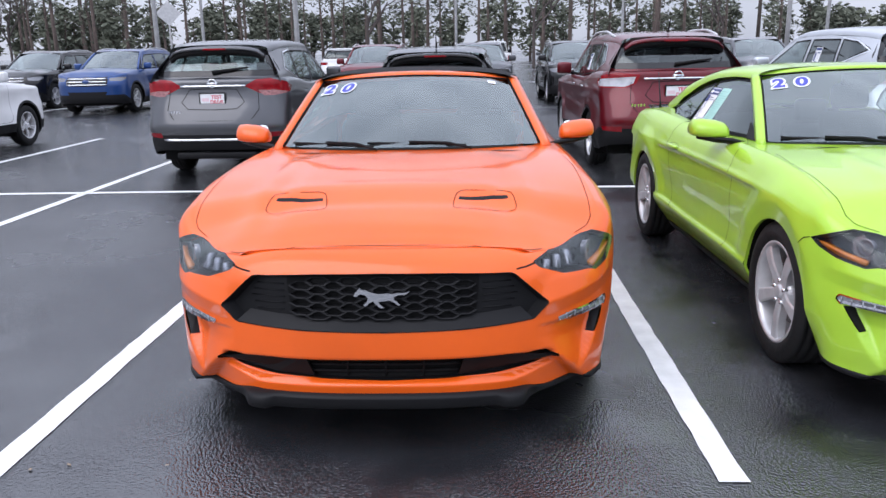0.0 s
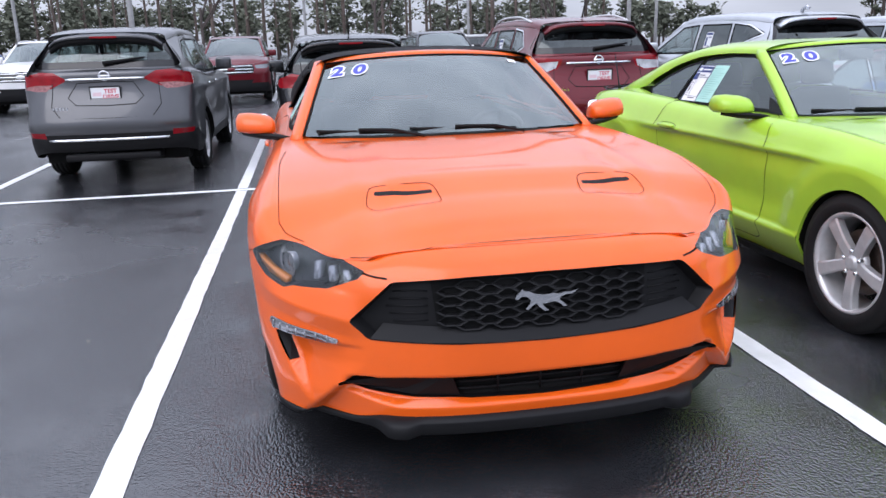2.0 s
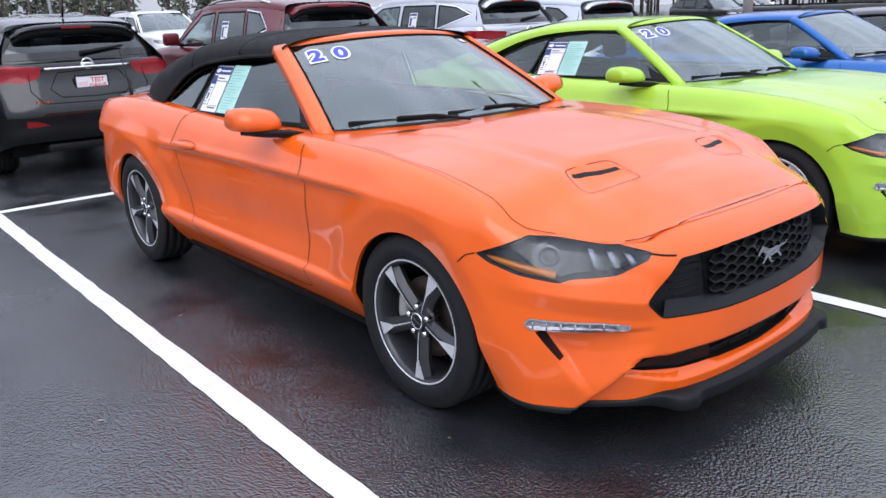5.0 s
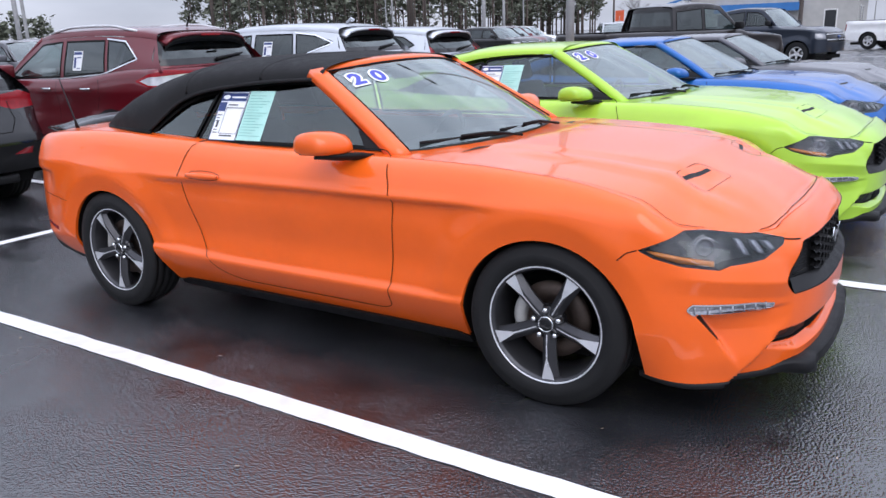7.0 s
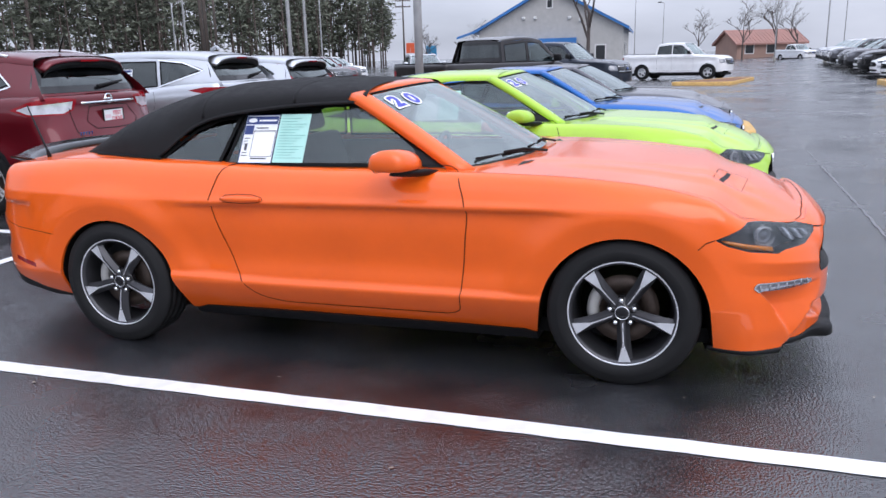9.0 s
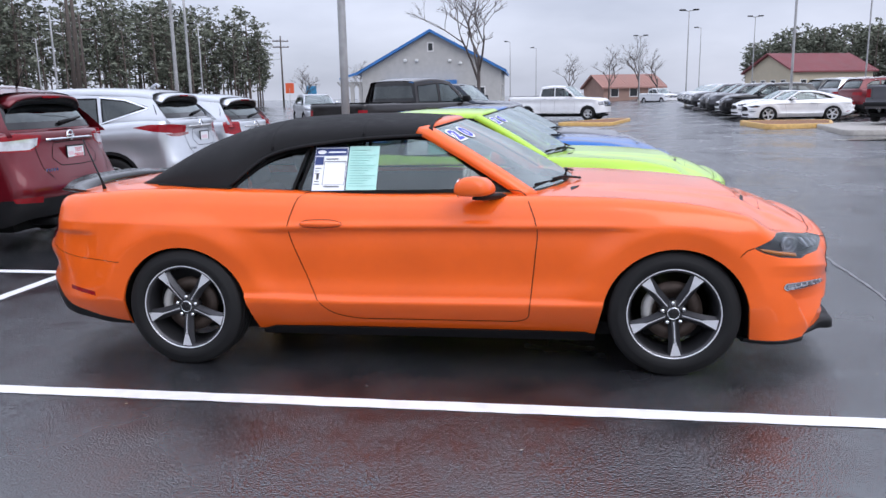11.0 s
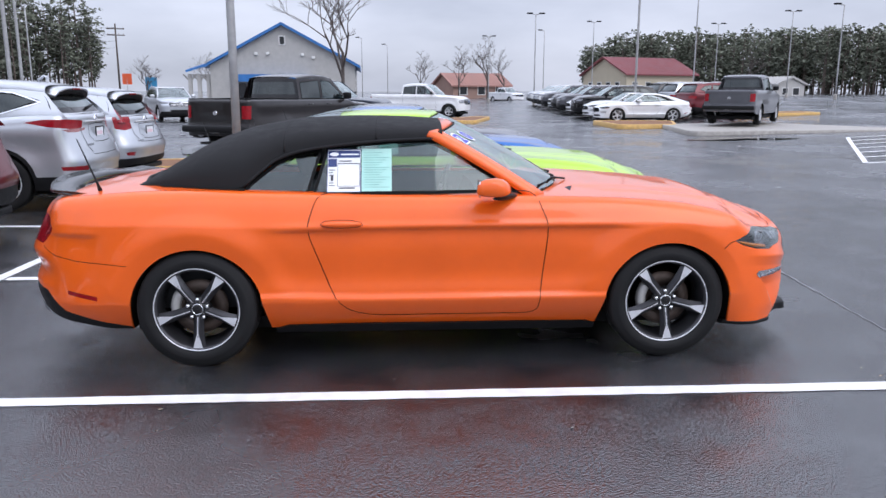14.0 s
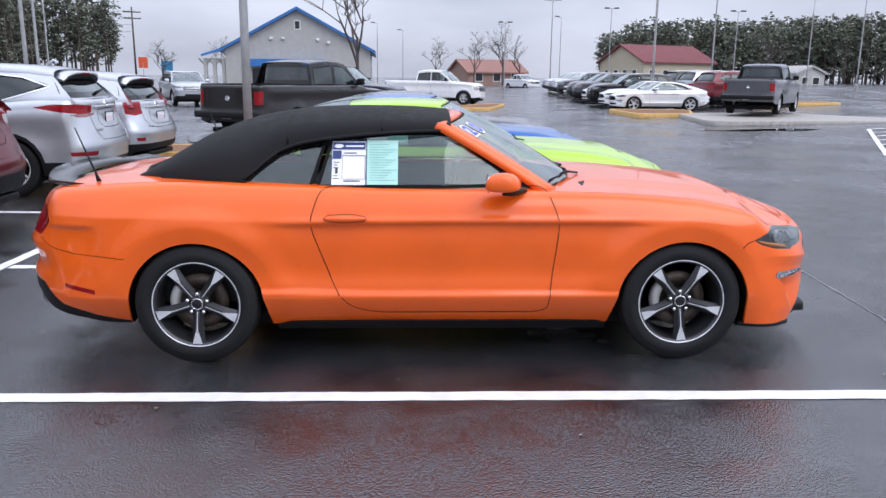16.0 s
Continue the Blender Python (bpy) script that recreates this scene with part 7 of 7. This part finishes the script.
def pine_shape(trunk, crown, at, h, low, spread, clumps, k=12, leaf=0.25):
    x0, y0 = at
    lx, ly = rng.uniform(-0.5, 0.5), rng.uniform(-0.5, 0.5)
    axis = lambda t: Vector((x0 + lx * t * t, y0 + ly * t * t, h * t))
    tube(trunk, [axis(t) for t in (0, 0.25, 0.5, 0.75, 0.97)], [0.20, 0.165, 0.13, 0.085, 0.03], 6)
    for i in range(clumps):
        t = low + (1 - low) * (i + rng.random()) / clumps
        wide = spread * (0.35 + 0.65 * math.sin(math.pi * min(1, (1 - t) / (1 - low) * 0.85 + 0.12))) * rng.uniform(0.45, 1.1)
        a = rng.uniform(0, 2 * math.pi)
        base = axis(t - 0.03)
        tip = axis(t) + Vector((math.cos(a) * wide, math.sin(a) * wide, rng.uniform(-0.2, 0.5)))
        if i % 2 == 0:
            tube(trunk, [base, base.lerp(tip, 0.6), tip], [0.045, 0.03, 0.012], 4, ends=False)
        tuft(crown, tip, rng.uniform(0.7, 1.25), k, leaf)


pines = []
for i in range(6):
    h = (15, 17, 13, 16, 18, 12)[i]
    t = empty("pine_tree", pose(0, 0, 0), "tall slender pine with bare lower trunk", "tree", "pines north of the lot")
    a, b = bmesh.new(), bmesh.new()
    pine_shape(a, b, (0, 0), h, (0.42, 0.5, 0.30, 0.45, 0.36, 0.2)[i], (2.0, 1.8, 2.2, 1.7, 2.3, 2.0)[i], (34, 30, 36, 28, 40, 36)[i])
    part("trunk", a, BARK, t)
    part("crown", b, HAZED_NEEDLES, t)
    pines.append(t)
spots = []
for i in range(84):
    u = (i + rng.uniform(-0.4, 0.4)) / 84
    spots.append((-95 + 130 * u, 64 + rng.uniform(0, 30) + 12 * abs(u - 0.5)))
for i, (x, y) in enumerate(spots):
    m = pose(x, y, 0, 0, 0, rng.uniform(0, 360)) @ Matrix.Scale(rng.uniform(0.75, 1.1), 4)
    if i < 6:
        pines[i].matrix_world = m
    else:
        c = copy_thing(pines[i % 6], m)
        c.matrix_world = m


def bare_tree(at, h, seed, name="bare_tree"):
    """A leafless winter tree, branching again and again."""
    r = random.Random(seed)
    t = empty(name, pose(at[0], at[1], 0), "leafless grey winter tree with fine twigs", "tree", "bare winter trees")
    trunk, crown = bmesh.new(), bmesh.new()

    def grow(p, d, length, rad, level):
        q = p + d * length * 0.5 + Vector((r.uniform(-1, 1), r.uniform(-1, 1), 0)) * length * 0.05
        e = p + d * length
        tube(trunk if level < 2 else crown, [p, q, e], [rad, rad * 0.85, rad * 0.65], 6 if level < 2 else 3, ends=False)
        if level >= 5:
            return
        for i in range(3 if level else 4):
            a = r.uniform(0, 2 * math.pi)
            side = Vector((math.cos(a), math.sin(a), r.uniform(-0.1, 0.5)))
            nd = (d * r.uniform(0.6, 1.0) + side * r.uniform(0.45, 0.85)).normalized()
            grow(p + d * length * r.uniform(0.6, 1.0), nd, length * r.uniform(0.55, 0.75), rad * 0.58, level + 1)
    grow(Vector((0, 0, 0)), Vector((0, 0, 1)), h * 0.36, h * 0.0115, 0)
    part("trunk", trunk, GREYBARK, t)
    part("twig_mass", crown, GREYBARK, t)
    return t


bt = bare_tree((34.6, 3.3), 9.5, 3)
b2 = bare_tree((112, -2), 9.0, 11)
for i, (x, y, s) in enumerate(((116, -8, 1.15), (112, -12, 1.3), (120, -15.5, 1.1), (118, 30, 1.0), (112, 38, 0.9), (150, -68, 1.4), (130, 44, 0.8), (-40, 64, 1.3), (-8, 62, 1.4), (6, 63, 1.5), (-60, 66, 1.4), (24, 70, 1.3))):
    m = pose(x, y, 0, 0, 0, 47 * i) @ Matrix.Scale(s, 4)
    c = copy_thing(b2, m)
    c.matrix_world = m


def woods(name, line, n, depth, hs, label):
    """A far stand of pines as one mass of trunks and crowns."""
    top = empty(name, pose(0, 0, 0), label, "woods")
    top["kind"] = "stuff"
    a, b = bmesh.new(), bmesh.new()
    (x0, y0), (x1, y1) = line
    nx, ny = y1 - y0, -(x1 - x0)
    ln = math.hypot(nx, ny)
    for i in range(n):
        u, v = rng.random(), rng.random()
        h = rng.uniform(*hs) * (0.75 + 0.25 * math.sin(min(u, 1 - u) * 12 if min(u, 1 - u) < 0.13 else 1.57))
        pine_shape(a, b, (x0 + (x1 - x0) * u + nx / ln * v * depth, y0 + (y1 - y0) * u + ny / ln * v * depth), h, rng.uniform(0.08, 0.42), h * 0.17, 26, 10, 0.52)
    part("trunks", a, BARK, top)["kind"] = "stuff"
    part("crowns", b, HAZED_NEEDLES, top)["kind"] = "stuff"


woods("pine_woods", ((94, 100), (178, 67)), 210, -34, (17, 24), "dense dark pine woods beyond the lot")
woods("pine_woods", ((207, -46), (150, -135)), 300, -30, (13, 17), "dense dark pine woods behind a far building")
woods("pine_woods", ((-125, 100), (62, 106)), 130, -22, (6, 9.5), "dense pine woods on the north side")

# ---- buildings ----
BLOCKWALL = plain("painted_block_wall", (0.42, 0.41, 0.39), 0.7, vary=0.08, scale=1.5, bump=0.2, bscale=8)
BLUEROOF = plain("blue_metal_roof", (0.045, 0.18, 0.46), 0.35, 0.2, vary=0.12, scale=1.0)
BEIGEWALL = plain("beige_wall", (0.48, 0.42, 0.31), 0.75, vary=0.06, scale=0.6)
# Roof red dulled, some distance haze mixed into the colour.
REDROOF = plain("red_metal_roof", (0.19, 0.045, 0.05), 0.5, vary=0.12, scale=0.5)
FADEDROOF = plain("faded_red_roof", (0.30, 0.155, 0.125), 0.7, vary=0.12, scale=0.5)
BRICKFAR = plain("far_red_brick", (0.30, 0.19, 0.15), 0.8, vary=0.15, scale=0.8)
DARKPANE = plain("dark_window_pane", (0.02, 0.022, 0.025), 0.1, vary=0.1)
WHITETRIM = plain("white_trim", (0.7, 0.7, 0.68), 0.5)


def gable_house(m, wx, wy, eave, ridge, wall, roof, label, over=0.5, windows=()):
    """A house whose gable faces -x in its own frame; ridge along x."""
    h = empty("building", m, label, "building")
    bm = bmesh.new()
    prof = [(-wy / 2, 0), (wy / 2, 0), (wy / 2, eave), (0, ridge), (-wy / 2, eave)]
    a = [bm.verts.new((0, y, z)) for y, z in prof]
    b = [bm.verts.new((wx, y, z)) for y, z in prof]
    bm.faces.new(list(reversed(a))), bm.faces.new(b)
    for i in range(5):
        bm.faces.new((a[i], a[(i + 1) % 5], b[(i + 1) % 5], b[i]))
    part("wall", bm, wall, h, smooth=False)
    for s in (1, -1):
        bm = bmesh.new()
        k = (ridge - eave) / (wy / 2)
        o = wy / 2 + over
        vs = [(-over, 0, ridge + 0.02), (wx + over, 0, ridge + 0.02), (wx + over, s * o, eave - over * k + 0.02), (-over, s * o, eave - over * k + 0.02)]
        lo = [bm.verts.new(v) for v in vs]
        hi = [bm.verts.new((v[0], v[1], v[2] + 0.25)) for v in vs]
        bm.faces.new(lo), bm.faces.new(list(reversed(hi)))
        for i in range(4):
            bm.faces.new((lo[i], lo[(i + 1) % 4], hi[(i + 1) % 4], hi[i]))
        rf = part("roof", bm, roof, h, smooth=False)
        n = int((wx + 2 * over) / 0.6)
        bm = bmesh.new()
        for i in range(n + 1):
            x = -over + (wx + 2 * over) * i / n
            tube(bm, [(x, 0, ridge + 0.30), (x, s * o, eave - over * k + 0.30)], 0.04, 4)
        part("roof_seams", bm, roof, rf)["kind"] = "stuff"
    for side, u, z, w, hh in windows:
        bm = bmesh.new()
        wd = part("window", bmesh.new(), WHITETRIM, h)
        for nm, g, mt, dp in (("frame", 0.12, WHITETRIM, 0.06), ("pane", 0.0, DARKPANE, 0.08)):
            bm = bmesh.new()
            if side == "g":
                box(bm, -dp, u - w / 2 - g, z - g, 0.02, u + w / 2 + g, z + hh + g)
            else:
                sy = -1 if side == "r" else 1
                box(bm, u - w / 2 - g, sy * wy / 2 - 0.02, z - g, u + w / 2 + g, sy * (wy / 2 + dp), z + hh + g)
            part(nm, bm, mt, wd, smooth=False)
    return h


shop = gable_house(pose(84.0, 13.9, 0, 0, 0, 3), 22, 16, 4.3, 8.6, BLOCKWALL, BLUEROOF, "grey block shop with blue metal roof", 0.6, (("g", 0.0, 6.6, 0.5, 0.8), ("g", -5.6, 0.3, 1.0, 2.1), ("r", 4, 1.2, 1.2, 1.5), ("r", 9, 1.2, 1.2, 1.5)))
bm = bmesh.new()
box(bm, -0.9, -3.0, 2.5, -0.05, 5.4, 3.3)
part("awning", bm, BLUEROOF, shop, "blue canopy over the doorway", smooth=False)
for y in (3.4, 4.6, -1.0):
    bm = bmesh.new()
    box(bm, -0.1, y - 0.5, 0.1, 0.02, y + 0.5, 2.3)
    part("shop_window", bm, DARKPANE, shop, smooth=False)
for y in (8.3, 9.3, 10.3):
    bm = bmesh.new()
    box(bm, 0.3, y - 0.2, 0, 0.7, y + 0.2, 3.3)
    for s in (1, -1):
        tube(bm, [(0.5, y, 2.5), (0.5, y + s * 0.7, 3.3)], 0.1, 4)
    part("porch_post", bm, BLOCKWALL, shop, smooth=False)
bm = bmesh.new()
vs = [[bm.verts.new((x, y, z + t)) for x, y, z in ((-0.2, 7.9, 4.3), (9, 7.9, 5.2), (9, 10.6, 4.4), (-0.2, 10.6, 3.5))] for t in (0, 0.25)]
bm.faces.new(vs[0]), bm.faces.new(list(reversed(vs[1])))
for i in range(4):
    bm.faces.new((vs[0][i], vs[0][(i + 1) % 4], vs[1][(i + 1) % 4], vs[1][i]))
part("porch_roof", bm, BLUEROOF, shop, smooth=False)
for y, z in ((1.6, 5.4), (2.9, 5.4), (-2.2, 5.3), (-3.4, 5.0)):
    bm = bmesh.new()
    box(bm, -0.25, y - 0.18, z, 0, y + 0.18, z + 0.3, 0.05)
    part("wall_light", bm, WHITETRIM, shop)
hall = gable_house(pose(143, -37.5, 0, 0, 0, -66), 16.5, 13, 4.6, 7.6, BEIGEWALL, REDROOF, "long beige hall with dark red roof", 0.6, [("r", 2.0 + 3.1 * i, 1.6, 1.1, 1.5) for i in range(5)] + [("g", -4 + 2.7 * i, 1.6, 1.1, 1.5) for i in range(4)])
gable_house(pose(136, -6.5, 0, 0, 0, -70), 11, 9, 2.4, 4.4, BRICKFAR, FADEDROOF, "low red brick house with faded red roof", 0.5, [("r", 2 + 3.5 * i, 0.9, 1.3, 1.3) for i in range(3)])
gable_house(pose(112, -58.5, 0, 0, 0, 20), 5, 5.5, 2.5, 3.5, BLOCKWALL, BLOCKWALL, "small grey booth beside the lot", 0.3, (("g", -1, 1.0, 1.2, 1.0), ("g", 1.2, 1.0, 1.0, 1.0)))

# ---- signs, puddle, far markings ----
SIGNBACK = plain("sign_back", (0.62, 0.62, 0.62), 0.45, 0.3)
SIGNORANGE = plain("orange_sign", (0.75, 0.12, 0.04), 0.5)
SIGNBLUE = plain("blue_sign", (0.05, 0.28, 0.5), 0.5)
SIGNYELLOW = plain("yellow_sign", (0.8, 0.5, 0.02), 0.5)


def road_sign(x, y, h, w, mat, label, turn=0, diamond=True):
    s = empty("road_sign", pose(x, y, 0, 0, 0, turn), label, "sign")
    bm = bmesh.new()
    tube(bm, [(0, 0, 0), (0, 0, h)], 0.04, 8)
    part("post", bm, METALGREY, s)
    bm = bmesh.new()
    box(bm, -w / 2, -0.05, -w / 2, w / 2, -0.03, w / 2, 0.006, Matrix.Translation((0, 0, h)) @ pose(0, 0, 0, 0, 45 if diamond else 0, 0))
    part("plate", bm, mat, s, smooth=False)


road_sign(-12.6, 29.5, 3.3, 0.75, SIGNBACK, "diamond sign seen from its pale back", 20)
road_sign(131, 47.5, 3.4, 1.8, SIGNORANGE, "orange roadside sign panel, far off", 75, False)
road_sign(131, 43.5, 2.6, 2.2, SIGNBLUE, "blue roadside sign panel, far off", 75, False)
road_sign(118, 25.5, 3.0, 1.6, SIGNYELLOW, "yellow diamond warning sign, far off", 80)

WATER = plain("puddle_water", (0.008, 0.009, 0.010), 0.02, vary=0.1, spec=0.6)
bm = bmesh.new()
pts = []
for i in range(40):
    a = 2 * math.pi * i / 40
    rr = 1 + 0.25 * math.sin(3 * a + 1) + 0.12 * math.sin(7 * a)
    px, py = 19.8 + 0.75 * rr * math.cos(a), -10.6 + 1.7 * rr * math.sin(a)
    pts.append(bm.verts.new((px, py, ground_z(px, py) + 0.016)))
bm.faces.new(pts)
tagged(part("puddle", bm, WATER, smooth=False), "dark still puddle on the asphalt", "puddle", kind="structure")
for k in range(7):
    t = k / 6
    x, y = 11.6 + 8.2 * t, -10.1 - 4.3 * t
    painted_line(x, y, x + 1.1, y - 2.7, 0.12)
painted_line(11.6, -10.1, 19.8, -14.4, 0.12)
slab("kerb_island", rounded([(33.5, -17.2), (35.6, -16.8), (37.5, -22.0), (34.6, -21.6)], 0.6, 4), ground_z(35, -19), 0.15, MULCH, KERBYELLOW, "yellow kerb island beyond the concrete pad", "kerb")

# a joint in the asphalt past the noses of the row
SCUFF = plain("worn_asphalt", (0.15, 0.152, 0.16), 0.4, vary=0.35, scale=22, bump=0.3, bscale=140)


def ground_mark(points, w, label):
    """A thin uneven strip of paler asphalt, tapering to its ends."""
    mrng = random.Random(len(points) * 7 + int(points[0][0] * 10))
    bm = bmesh.new()
    pts = along(points, False, 0.09)
    rows = []
    for i, (x, y) in enumerate(pts):
        x1, y1 = pts[min(i + 1, len(pts) - 1)]
        x0, y0 = pts[max(i - 1, 0)]
        t = Vector((x1 - x0, y1 - y0, 0)).normalized()
        half = w / 2 * min(1.0, 0.15 + 5 * min(i, len(pts) - 1 - i) / len(pts)) * mrng.uniform(0.6, 1.2)
        c = Vector((x + mrng.uniform(-0.008, 0.008), y + mrng.uniform(-0.008, 0.008), ground_z(x, y) + 0.003))
        rows.append([bm.verts.new(c + Vector((-t.y, t.x, 0)) * half * k) for k in (-1, 1)])
    for a, b in zip(rows, rows[1:]):
        bm.faces.new((a[0], b[0], b[1], a[1]))
    return tagged(part("asphalt_mark", bm, SCUFF, None), label, "road marking", kind="structure")


ground_mark([(-0.75, -2.96), (1.1, -3.08), (3.4, -3.16), (8.6, -3.3)], 0.025, "worn pale joint in the asphalt")

# fallen leaves and grit on the wet asphalt
LITTER = plain("dead_leaf", (0.22, 0.17, 0.12), 0.7, vary=0.4, scale=50)
bm = bmesh.new()
lrng = random.Random(21)
for i in range(170):
    x, y = lrng.uniform(-4.6, 3.0), lrng.uniform(-4.4, 4.0)
    a, s = lrng.uniform(0, 6.28), lrng.choice((0.004, 0.006, 0.008, 0.014))
    u, v = Vector((math.cos(a), math.sin(a), 0.1)) * s, Vector((-math.sin(a), math.cos(a), 0.15)) * s * 0.5
    c0 = Vector((x, y, ground_z(x, y) + 0.006))
    bm.faces.new([bm.verts.new(c0 + u * p + v * q) for p, q in ((-1, -0.3), (0, -1), (1, 0), (0, 1))])
tagged(part("leaf_litter", bm, LITTER), "scattered dead leaf bits on wet asphalt", "litter", kind="stuff")
